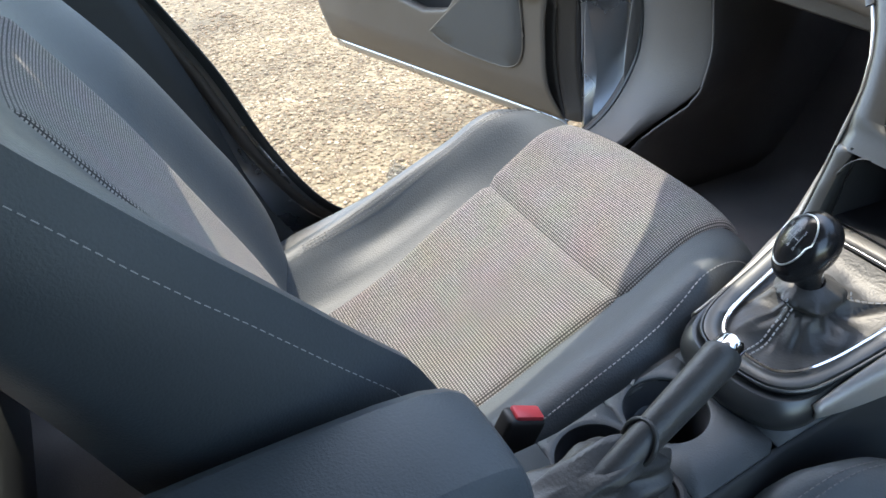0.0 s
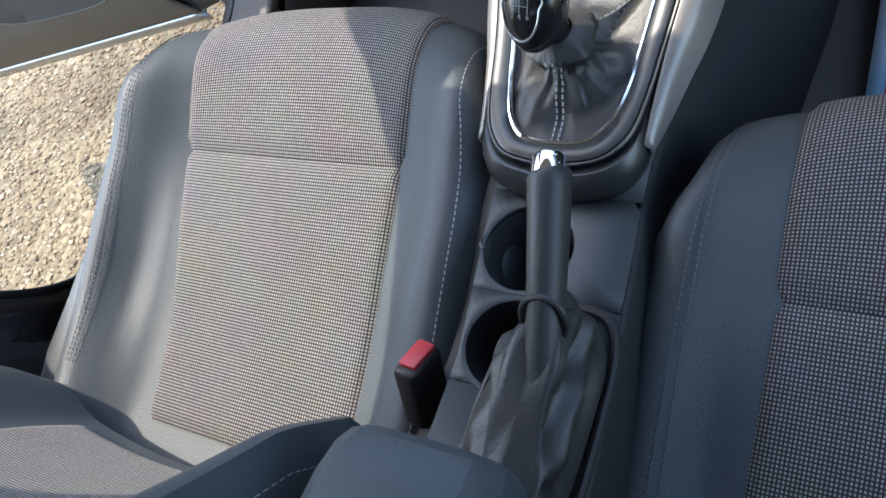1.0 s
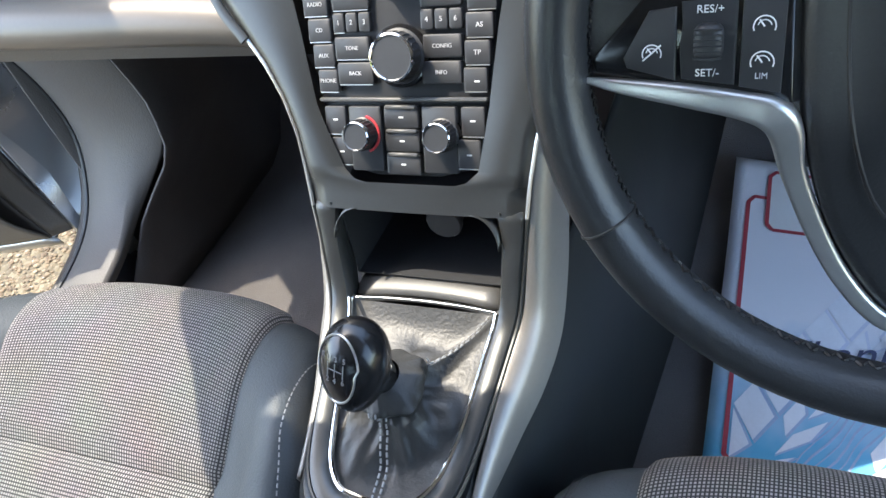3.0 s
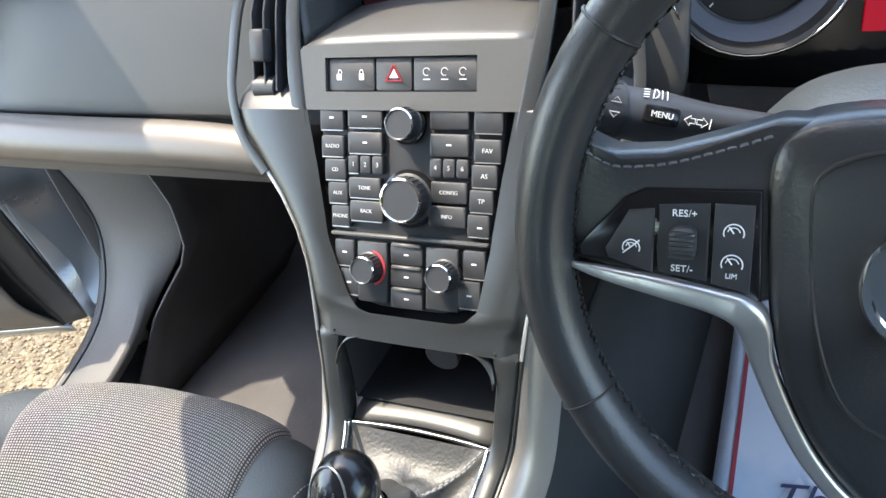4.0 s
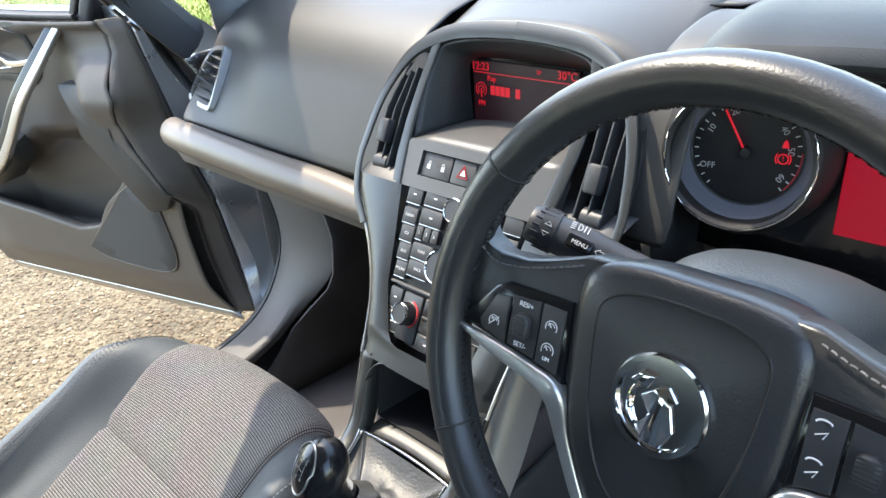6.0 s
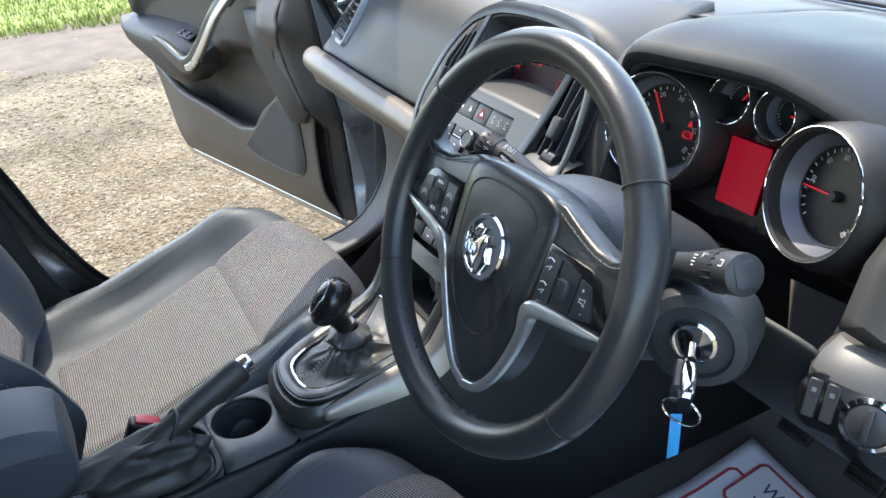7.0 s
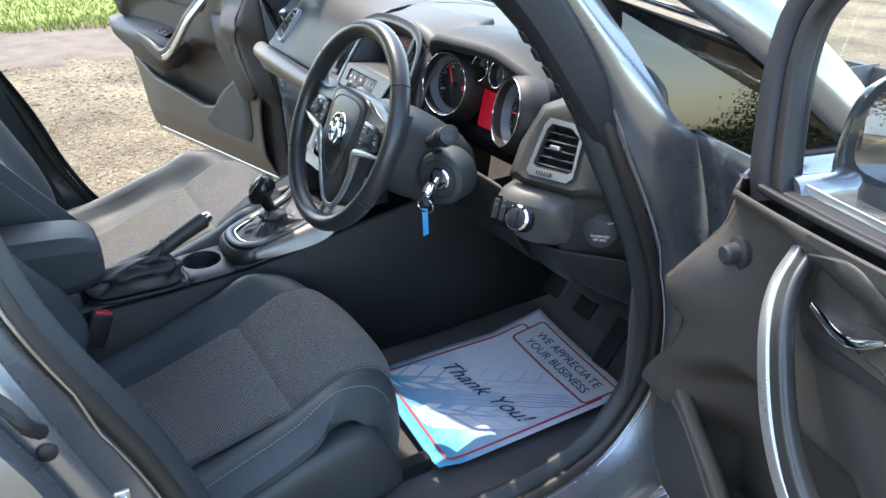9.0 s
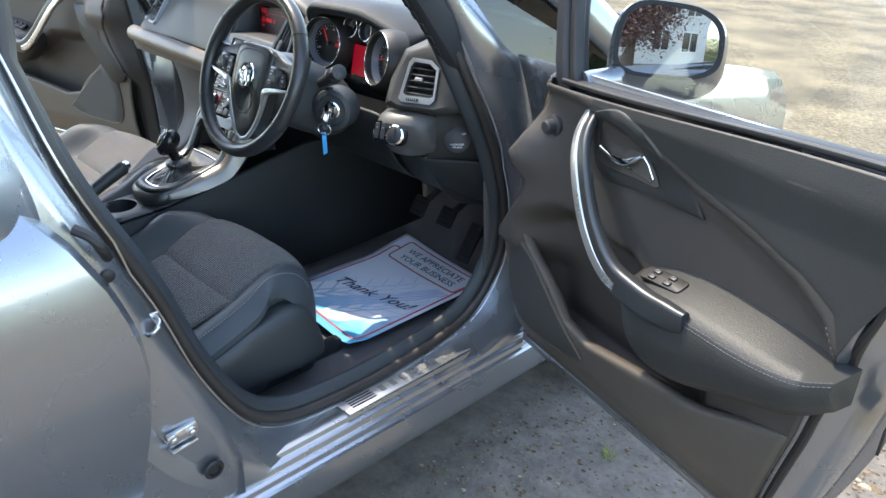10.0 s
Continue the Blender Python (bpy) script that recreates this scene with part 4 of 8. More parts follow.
for y, hw, zt, zb in ((-0.395, 0.050, 0.715, 0.665), (-0.40, 0.062, 0.735, 0.645), (-0.43, 0.068, 0.752, 0.628), (-0.52, 0.070, 0.758, 0.62), (-0.70, 0.070, 0.765, 0.62), (-0.82, 0.066, 0.765, 0.62)):
    rings.append([(0.014 + a * hw, y, (zt if b > 0 else zb) + (abs(b) - 1) * (0.02 if b > 0 else -0.02)) for a, b in ((-0.8, -1), (-1, -0.3), (-1, 0.3), (-0.8, 1), (0, 1.05), (0.8, 1), (1, 0.3), (1, -0.3), (0.8, -1))])
part("lid", loft(rings, True, True), M["vinyl"], arm, "dark vinyl lid", sub=1)
part("pedestal", rbox((0.11, 0.36, 0.06), 0.012, 2, pose(0.018, -0.63, 0.605)), M["plastic"], arm)

# handbrake
hb = thing("handbrake", "black leather handbrake lever with chrome button and gathered boot", "handbrake")
hp = spline([(0.060, -0.345, 0.648), (0.056, -0.30, 0.672), (0.050, -0.245, 0.700), (0.043, -0.195, 0.722), (0.0405, -0.185, 0.726)], 5)
part("grip", sweep(hp, circle(0.0165, 14, 0.018), scale=[interp(i, [0, 8, 16, len(hp) - 2, len(hp) - 1], [0.85, 0.9, 1.05, 0.95, 0.7]) for i in range(len(hp))]), M["leather"], hb, "smooth black grip")
part("button", sweep([(0.0405, -0.188, 0.7255), (0.039, -0.176, 0.7295), (0.0385, -0.172, 0.731)], circle(0.0135, 14, 0.0115), scale=[1, 1, 0.8]), M["chrome"], hb, "chrome release button")
HB0, HB1 = Vector((0.054, -0.290, 0.686)), Vector((0.046, -0.410, 0.650))
rings = []
for k in range(17):
    t = k / 16
    ring = []
    for i in range(48):
        a = 2 * math.pi * i / 48
        ca, sa = math.cos(a), math.sin(a)
        bx = 0.042 + 0.048 * math.copysign(abs(ca) ** 0.5, ca) + (0.022 * max(0, sa) if ca < 0 else 0)
        by = -0.340 + 0.096 * math.copysign(abs(sa) ** 0.5, sa)
        base = Vector((bx, by, 0.606))
        rid = HB0.lerp(HB1, 0.5 - 0.5 * sa)
        tp = rid + Vector((0.019 * ca * (1 + 0.3 * max(0, sa)), 0.016 * sa, 0.004 * math.sin(3 * a)))
        p = base.lerp(tp, t**0.8)
        p.z += 0.010 * math.sin(math.pi * t) - 0.012 * math.sin(math.pi * t) * max(0, sa)
        w = math.sin(math.pi * t**0.9)
        out = Vector((ca * 0.8, sa, 0.15))
        n = noise.noise((bx * 38 + 3, by * 26, t * 3.5)) + 0.6 * noise.noise((bx * 80, by * 60, t * 6 + 4))
        p += out * w * (0.014 * n + 0.006 * math.sin(4 * a + 5 * t) + 0.005 * math.sin(7 * a - 9 * t) + 0.004 * math.sin(16 * t + 3 * math.sin(a)))
        ring.append(p)
    rings.append(ring)
part("boot", loft(rings, True, True), M["leather"], hb, "gathered black leather boot", sub=1)
part("boot_collar", tube([tuple(Vector((0.0545, -0.286, 0.684)) + Vector((0.0180 * math.cos(a), 0.010 * math.sin(a), 0.0175 * math.sin(a)))) for a in lin(0, 2 * math.pi, 25)[:-1]], 0.0024, 8, True), M["leather"], hb, "folded leather collar")
fr = [(0.042 + 0.051 * math.copysign(abs(math.cos(a)) ** 0.5, math.cos(a)) + (0.022 * max(0, math.sin(a)) if math.cos(a) < 0 else 0), -0.340 + 0.099 * math.copysign(abs(math.sin(a)) ** 0.5, math.sin(a)), 0.606) for a in lin(0, 2 * math.pi, 41)[:-1]]
part("boot_frame", sweep(fr, circle(0.0045, 8), closed=True), M["rubber"], hb, "dark boot frame")

# gear lever: bezel, boot and knob
gl = thing("gear_lever", "gear lever with gloss black knob and creased leather boot", "gear lever")
BEZ = [(0.072, 0.1085, 0.790, 0.099, 0.1085, 0.790), (0.072, 0.097, 0.775, 0.099, 0.097, 0.775), (0.0755, 0.088, 0.757, 0.097, 0.088, 0.757), (0.075, 0.077, 0.738, 0.095, 0.077, 0.738), (0.071, 0.053, 0.70, 0.091, 0.053, 0.702), (0.066, 0.02, 0.683, 0.086, 0.02, 0.685), (0.061, -0.02, 0.669, 0.0805, -0.02, 0.671), (0.056, -0.055, 0.659, 0.0755, -0.06, 0.660), (0.048, -0.083, 0.653, 0.067, -0.095, 0.651), (0.034, -0.1015, 0.650, 0.048, -0.119, 0.648), (0.015, -0.107, 0.649, 0.020, -0.127, 0.646)]
half_st = [np.array(q) for q in spline(BEZ + [(0.0, -0.1075, 0.649, 0.0, -0.1285, 0.646)], 5)]
mirror_x = np.array([-1, 1, 1, -1, 1, 1])
STN = [q * mirror_x for q in half_st] + [q for q in half_st[-2::-1]]
LIFT = Vector((0, -0.45, 0.89))


def band(prof):
    """Cross-section (share from inner to outer edge, height) carried down one column, round the boot and up the other."""
    rings = []
    for q in STN:
        a, b = Vector(q[:3]), Vector(q[3:])
        up = LIFT.lerp(Vector((0, -0.85, 0.53)), smoothstep(0.69, 0.74, a.z)) * 1.0
        extra = 0.0005 * smoothstep(0.70, 0.76, a.z) - 0.005 * smoothstep(0.774, 0.782, a.z)
        rings.append([a.lerp(b, u) + up * (h + extra) for u, h in prof])
    return rings


part("bezel", loft(band([(0.0, -0.020), (0.0, -0.002), (0.12, 0.003), (0.5, 0.0055), (0.85, 0.003), (1.0, -0.003), (1.02, -0.02)]), False, False), M["frame"], gl, "gunmetal bezel round the boot", thick=0.003)
part("bezel_edge", tube([tuple(Vector(q[3:]) + LIFT * 0.0) for q in STN], 0.0016, 6), M["frame"], gl, "thin edge line")
stp = []
for i, q in enumerate(STN):
    a, b = Vector(q[:3]), Vector(q[3:])
    o = Vector((b.x - a.x, b.y - a.y, 0)).normalized()
    w = 0.016 * smoothstep(-0.055, -0.115, b.y) + 0.0005
    stp.append([b + o * (-0.006) + Vector((0, 0, -0.006)), b + o * w * 0.5 + Vector((0, 0, -0.004 - w * 0.1)), b + o * w + Vector((0, 0, -0.010 - w * 0.3)), b + o * (w + 0.002) + Vector((0, 0, -0.022 - w * 0.4)), b + o * w * 0.8 + Vector((0, 0, -0.045))])
part("bezel_step", loft(stp[19:-19], False, False), M["frame"], gl, "gunmetal outer step", thick=0.002)
part("chrome_line", tube([tuple(Vector(q[:3]) + LIFT * 0.0005) for q in STN[20:-20]], 0.0026, 8), M["chrome"], gl, "thin chrome line")
part("rear_frame", sweep([(x, 0.0565 + 0.004 * (1 - (x / 0.07) ** 2), 0.693) for x in lin(-0.068, 0.068, 9)], roundrect(0.004, 0.009, 0.0015)), M["chrome"], gl, "chrome line behind the boot")
part("shelf", sheet(lambda u, v: (u * 0.070, 0.061 + 0.022 * v + 0.006 * (1 - u * u), 0.693 + 0.005 * math.sin(v * 2.2)), lin(-1, 1, 9), lin(0, 1, 5)), M["plastic_grey"], gl, "pale shelf lip behind the boot", thick=0.004)
inner_loop = [Vector(q[:3]) for q in STN[19:-19]]
inner_loop += [Vector((x, 0.056, 0.697)) for x in lin(0.066, -0.066, 12)]
nl = len(inner_loop)
SH = Vector((-0.012, -0.020, 0.700))
ctr = Vector((0.0, -0.02, 0.66))
rings = []
for k in range(19):
    t = k / 18
    ring = []
    for i, bp_ in enumerate(inner_loop):
        base = bp_ + Vector((0, 0, -0.004))
        d = base - ctr
        ang = math.atan2(d.y, d.x)
        ca, sa = math.cos(ang), math.sin(ang)
        tp = SH + Vector((0.0165 * ca, 0.0165 * sa, -0.002))
        bul = SH + Vector((0.027 * ca + 0.007, 0.027 * sa, -0.022))
        if t < 0.62:
            e = t / 0.62
            p = base.lerp(bul, e**0.9)
            p.z -= 0.010 * math.sin(math.pi * e) * (1.0 - 0.5 * e)
        else:
            e = (t - 0.62) / 0.38
            p = bul.lerp(tp, e)
            p += Vector((ca, sa, 0)) * 0.010 * math.sin(math.pi * e)
        w = math.sin(math.pi * min(1, t * 1.05)) if t < 0.95 else 0.0
        out = Vector((ca, sa, 0.7))
        n = noise.noise((base.x * 30, base.y * 24 + 2, t * 3)) + 0.5 * noise.noise((base.x * 70, base.y * 60, t * 5 + 9))
        p += out * w * (0.008 * n + 0.004 * math.sin(3 * ang + 1.5 + 4 * t) + (0.002 * math.sin(t * 30 + 2 * math.sin(ang)) if t > 0.5 else 0))
        ring.append(p)
    rings.append(ring)
part("boot", loft(rings, True, False), M["leather"], gl, "creased black leather gear boot", sub=1)
near = lambda tx, ty: min(range(nl), key=lambda i: (inner_loop[i].x - tx) ** 2 + (inner_loop[i].y - ty) ** 2)
for sx, sy in ((0.0, -0.107), (0.064, 0.056)):
    i0 = near(sx, sy)
    for dx in (-0.003, 0.003):
        side_v = (inner_loop[(i0 + 1) % nl] - inner_loop[i0 - 1]).normalized() * dx
        part("stitching", dashes([rings[k][i0] + side_v + Vector((0, -0.0006, 0.0022)) for k in range(16)], 0.004, 0.0022, 0.0009), M["thread"], gl, "double row of pale stitches")
part("shaft", lathe([(0.0135, 0.0), (0.0128, 0.010), (0.0145, 0.020), (0.0185, 0.032), (0.0235, 0.045)], 20, pose(-0.009, -0.022, 0.694, 22)), M["black"], gl, "black knob neck")
part("collar", sweep([(-0.012, -0.0205, 0.6985), (-0.0125, -0.022, 0.7045)], circle(0.0150, 18), scale=[1, 0.96]), M["frame"], gl, "dull metal collar under the knob")
KM = basis((-0.0075, -0.042, 0.749), (0.95, -0.26, 0.05), (-0.10, 0.62, 0.77))
rings = []
for i in range(1, 14):
    th = math.pi * i / 14
    yy, rr = 0.039 * math.cos(th), math.sin(th) * (1 + 0.10 * math.cos(th))
    rings.append([tuple(KM @ Vector((0.0285 * rr * math.cos(a), yy, 0.001 + rr * math.sin(a) * (0.0245 if math.sin(a) > 0 else 0.029)))) for a in lin(0, 2 * math.pi, 25)[:-1]])
part("knob", loft(rings, True, True), M["knob"], gl, "black gear knob", sub=1)
zf = lambda x, y: 0.0012 + 0.0245 * math.sqrt(max(0.03, (1 - (y / 0.039) ** 2) * (1 + 0.10 * y / 0.039) ** 2 - (x / 0.0285) ** 2))
face_o = [(0.0205 * math.cos(a) * (1.0 if math.sin(a) > 0 else 0.9), 0.002 + 0.0275 * math.sin(a)) for a in lin(0, 2 * math.pi, 33)[:-1]]
part("knob_ring", tube([tuple(KM @ Vector((x, y, zf(x, y)))) for x, y in face_o], 0.0009, 6, True), M["satin"], gl, "silver ring round the shift pattern")
for i, (tx, ty) in enumerate(((-0.0105, 0.013), (-0.0035, 0.013), (0.0035, 0.013), (0.0105, 0.013), (-0.0035, -0.004), (0.0035, -0.004), (0.0105, -0.004))):
    letters("R135246"[i], 0.0062, KM @ Matrix.Translation((tx, ty, zf(tx, ty) + 0.0008)), M["faint"], gl, "shift_number")
for tx in (-0.0035, 0.0035, 0.0105):
    part("shift_line", rbox((0.0006, 0.011, 0.0006), 0, 1, KM @ pose(tx, 0.0045, zf(tx, 0.0045) + 0.0006)), M["faint"], gl)
part("shift_line", rbox((0.0145, 0.0006, 0.0006), 0, 1, KM @ pose(0.0035, 0.0045, zf(0.0035, 0.0045) + 0.0006)), M["faint"], gl)

# belt buckles
for bx, by, bz, rz in ((-0.087, -0.314, 0.592, -8), (0.104, -0.425, 0.59, 10)):
    bk = thing("belt_buckle", "black seat belt buckle with red release button", "belt buckle", "belt buckles")
    m = pose(bx, by, bz, -25, 0, rz)
    part("housing", rbox((0.026, 0.045, 0.075), 0.006, 3, m @ pose(0, 0, -0.032)), M["rubber"], bk)
    part("release_button", rbox((0.019, 0.034, 0.008), 0.003, 2, m @ pose(0, 0.002, 0.006)), M["red"], bk, "red release button")
    part("stalk", rbox((0.016, 0.022, 0.10), 0.004, 2, m @ pose(0, -0.004, -0.10)), M["rubber"], bk)

# ---- centre stack ----
stack = thing("centre_stack", "gunmetal centre stack with radio, heater controls and display", "centre stack")
SP_ = basis((0.0, 0.172, 0.898), (1, 0, 0), (0, 0.53, 0.85))


def sxy(x, z):
    """Plane coordinates of the stack from a height."""
    return (x, (z - 0.898) / 0.849)


def half(pts):
    return [sxy(x, z) for x, z in pts] + [sxy(-x, z) for x, z in pts[::-1]]


# gunmetal columns beside the radio, joined below it above the pocket
FZ = [0.775, 0.796, 0.7961, 0.7985, 0.806, 0.83, 0.85, 0.90, 0.945]
FI = [0.0, 0.0, 0.040, 0.051, 0.061, 0.070, 0.077, 0.086, 0.096]
OZ = [0.775, 0.80, 0.83, 0.855, 0.88, 0.905, 0.93, 0.945]
OX = [0.099, 0.102, 0.108, 0.118, 0.134, 0.156, 0.178, 0.184]


def fascia_pt(s, u, z, h=0.0):
    sh = -0.006 * smoothstep(0.79, 0.86, z)
    xi, xo = interp(z, FZ, FI), interp(z, OZ, OX)
    y = 0.172 + 0.6235 * (z - 0.898)
    um = u + (0.5 - 0.5 * u) * smoothstep(0.806, 0.797, z)
    bulge = 0.003 + 0.003 * math.sin(math.pi * um) - 0.006 * smoothstep(0.85, 1.0, u) + h
    return (s * (xi + (xo - xi) * u) + sh * (1 - u), y - 0.85 * bulge, z + 0.53 * bulge)


zs = sorted(set(lin(0.7962, 0.945, 30) + FZ[3:]))
part("fascia_bridge", sheet(lambda u, z: fascia_pt(1 if u >= 0 else -1, abs(u), z), lin(-1, 1, 33), lin(0.775, 0.7962, 5)), M["frame"], stack, "gunmetal bridge above the pocket")
for s in (1, -1):
    part("fascia_column", sheet(lambda u, z: fascia_pt(s, u, z), lin(0, 1, 13), zs), M["frame"], stack, "gunmetal trim beside the radio")
    part("fascia_edge", tube([fascia_pt(s, 1.0, z, 0.003) for z in lin(0.775, 0.945, 24)], 0.0017, 6), M["satin"], stack, "thin bright edge line")
    inner = spline([(s * 0.094 - 0.006, 0.176, 0.908), (s * 0.105 - 0.006, 0.200, 0.945), (s * 0.113 - 0.003, 0.232, 0.995), (s * 0.115, 0.266, 1.045), (s * 0.112, 0.280, 1.066), (s * 0.108, 0.290, 1.084)], 6)
    part("frame_rim", sweep(inner, roundrect(0.020, 0.007, 0.003), (0, -0.85, 0.53), scale=[interp(i, [0, 5, 9, 18, 30], [0.25, 0.7, 0.8, 0.6, 0.6]) for i in range(len(inner))]), M["frame"], stack, "gunmetal trim rim")
    outer = spline([(s * 0.150, 0.169, 0.898), (s * 0.174, 0.185, 0.925), (s * 0.183, 0.204, 0.957), (s * 0.181, 0.222, 0.985), (s * 0.170, 0.25, 1.03), (s * 0.143, 0.279, 1.072), (s * 0.098, 0.295, 1.093), (s * 0.05, 0.300, 1.0995), (0, 0.3015, 1.1015)], 6)
    band = [(-0.0105, -0.004), (0.0105, -0.004), (0.0112, -0.001), (0.0098, 0.0016), (0.005, 0.0026), (-0.005, 0.0026), (-0.0098, 0.0012), (-0.0108, -0.001)]
    part("vent_rim", sweep(outer, band, (0, -0.85, 0.53), scale=[interp(i, [0, 14, 26, 36, 48], [0.45, 0.42, 0.55, 0.9, 0.95]) for i in range(len(outer))]), M["frame"], stack, "smooth gunmetal band round the vent and display")
    part("vent_sill", loft([[fascia_pt(s, u, 0.945), tuple(Vector(fascia_pt(s, u, 0.945)) + Vector((0, 0.012, 0.008))), tuple(Vector(fascia_pt(s, u, 0.945)) + Vector((0, 0.04, 0.012)))] for u in lin(0.1, 0.97, 8)], False, False), M["button"], stack, "black sill under the vent")
    # bright flank from the dash strip down along the column to a tip beside the gear bezel
    FL = [(0.184, 0.200, 0.940, 0.006, 0.030, -0.012), (0.158, 0.182, 0.905, 0.008, 0.040, -0.016), (0.122, 0.152, 0.86, 0.010, 0.045, -0.018), (0.108, 0.132, 0.83, 0.012, 0.045, -0.020), (0.0995, 0.099, 0.775, 0.018, 0.040, -0.028), (0.0955, 0.079, 0.738, 0.022, 0.028, -0.036), (0.0915, 0.055, 0.70, 0.024, 0.012, -0.038), (0.0865, 0.02, 0.683, 0.022, 0.002, -0.038), (0.081, -0.02, 0.668, 0.016, 0.0, -0.034), (0.078, -0.06, 0.654, 0.010, 0.0, -0.026), (0.076, -0.098, 0.640, 0.004, 0.0, -0.012)]
    fl = [[(s * x, y, z), (s * (x + a * 0.5 + 0.003), y + b * 0.5, z + c * 0.45), (s * (x + a), y + b, z + c), (s * (x + a - 0.01), y + b + 0.01, z + c - 0.004)] for x, y, z, a, b, c in spline(FL, 5)]
    part("side_trim", loft(fl, False, False), M["flank"], stack, "dull silver side trim", thick=0.003)
    vent = thing("air_vent", "black slatted air vent beside the display", "air vent", "centre air vents")
    well = [(s * x, y, z) for x, y, z in ((0.122, 0.245, 0.955), (0.172, 0.225, 0.95), (0.176, 0.245, 0.985), (0.168, 0.282, 1.04), (0.145, 0.305, 1.072), (0.122, 0.30, 1.06))]
    bm = bmesh.new()
    bm.faces.new([bm.verts.new(p) for p in well])
    part("backing", bm, M["matt_black"], vent, smooth=0, thick=0.003)
    for k in range(3):
        fx = 0.133 + 0.0135 * k
        part("slat", sweep([(s * fx, 0.215 + 0.002 * k, 0.955), (s * fx, 0.252, 1.01), (s * (fx - 0.004), 0.282, 1.052 - 0.006 * k)], roundrect(0.0022, 0.022, 0.0009), (0, -0.85, 0.53)), M["button"], vent, "slim black vane")
    part("slider", rbox((0.016, 0.014, 0.028), 0.003, 2, pose(s * 0.147, 0.225, 0.995, -30)), M["button"], vent, "black vent slider")
    part("thumbwheel", lathe([(0.010, -0.012), (0.011, -0.011), (0.011, 0.011), (0.010, 0.012)], 18, pose(s * 0.150, 0.218, 0.957, 0, 90, 0)), M["button"], vent)
for s in (1, -1):
    fan = [(0.052 + 0.0240 * math.sin(a), 0.7515 + 0.0240 * math.cos(a)) for a in lin(0, math.pi / 2, 9)]
    rim_f = [[(s * x, 0.172 + 0.6235 * (z - 0.898) - 0.0045, z + 0.0025), (s * x, 0.172 + 0.6235 * (z - 0.898) + 0.012, z + 0.0025), (s * 0.079, 0.172 + 0.6235 * (0.779 - 0.898) - 0.0045, 0.782)] for x, z in fan]
    part("pocket_corner", loft(rim_f, False, False), M["frame"], stack, "rounded corner of the pocket opening", smooth=30, thick=0.001)
# pocket, open to the front
part("pocket", loft([[(-w, y0, zt), (w, y0, zt), (w, y1, zb), (-w, y1, zb)] for w, y0, zt, y1, zb in ((0.0745, 0.099, 0.777, 0.082, 0.700), (0.073, 0.15, 0.785, 0.14, 0.694), (0.070, 0.2, 0.79, 0.20, 0.692), (0.066, 0.24, 0.785, 0.235, 0.692))], True, False), M["matt_black"], stack, "dark open storage pocket", smooth=0, thick=0.002)
part("pocket_back", rbox((0.136, 0.004, 0.10), 0.0, 1, pose(0, 0.238, 0.739)), M["matt_black"], stack)
part("pocket_mark", rbox((0.007, 0.001, 0.005), 0, 1, pose(0.022, 0.111, 0.786, -32)), M["white"], stack)
part("socket_cap", lathe([(0.014, -0.118), (0.014, -0.004), (0.0165, 0), (0.017, 0.004), (0.0155, 0.006), (0.002, 0.007)], 22, basis((0.013, 0.118, 0.742), (1, 0, 0), (0, 0.12, 0.99))), M["button"], stack, "round black socket cap")
# Solid bars drawn for lettering that is only reflected in the glossy pocket back.
for i in range(5):
    part("lettering_bar", rbox((0.0085, 0.001, 0.010), 0, 1, pose(0.022 + 0.0105 * i, 0.2345, 0.735)), M["plastic_grey"], stack)
# Unseen block added to stop sun leaking through the hollow stack.
part("stack_light_block", rbox((0.19, 0.13, 0.17), 0.0, 1, pose(0, 0.315, 0.875)), M["matt_black"], stack, smooth=0)
# upper fascia with the hazard row, its shelf and the display
part("fascia", holed(half([(0.108, 0.945), (0.112, 0.985), (0.104, 0.991)]), [[sxy(-0.083, 0.958), sxy(0.057, 0.958), sxy(0.057, 0.982), sxy(-0.083, 0.982)]], 0.012, SP_ @ pose(0, 0, 0.002)), M["plastic_grey"], stack, "grey fascia panel", smooth=0)
part("display_shelf", sheet(lambda u, v: (u * (0.106 - 0.012 * v), 0.232 + 0.12 * v, 0.9905 + 0.004 * math.sin(v * 3.14) - 0.012 * v + 0.012 * (1 - u * u) * v), lin(-1, 1, 11), lin(0, 1, 8)), M["plastic_grey"], stack, "pale grey shelf below the display", thick=0.004)
hz_row = [("unlock", -0.083, -0.036), ("warning", -0.0355, -0.001), ("seat", -0.0005, 0.057)]
for nm, x0, x1 in hz_row:
    w = x1 - x0 - 0.001
    part("button", plate([(p[0], p[1]) for p in roundrect(w, 0.027, 0.002)], 0.01, 0.001, SP_ @ Matrix.Translation(((x0 + x1) / 2, (0.970 - 0.898) / 0.849, -0.001))), M["button"], stack, "flat black switch")
tri = [(0.0085 * math.sin(a), 0.0085 * math.cos(a) - 0.001) for a in (0, 2.0944, 4.1888)]
part("hazard_mark", tube([tuple(SP_ @ Vector((-0.018 + x, 0.0848 + y, 0.0))) for x, y in tri], 0.0008, 6, True), M["red_glow"], stack, "red warning triangle")
part("hazard_mark", plate([(x * 0.55, y * 0.55) for x, y in tri], 0.0005, 0, SP_ @ Matrix.Translation((-0.018, 0.0848, -0.0003))), M["white"], stack, smooth=0)
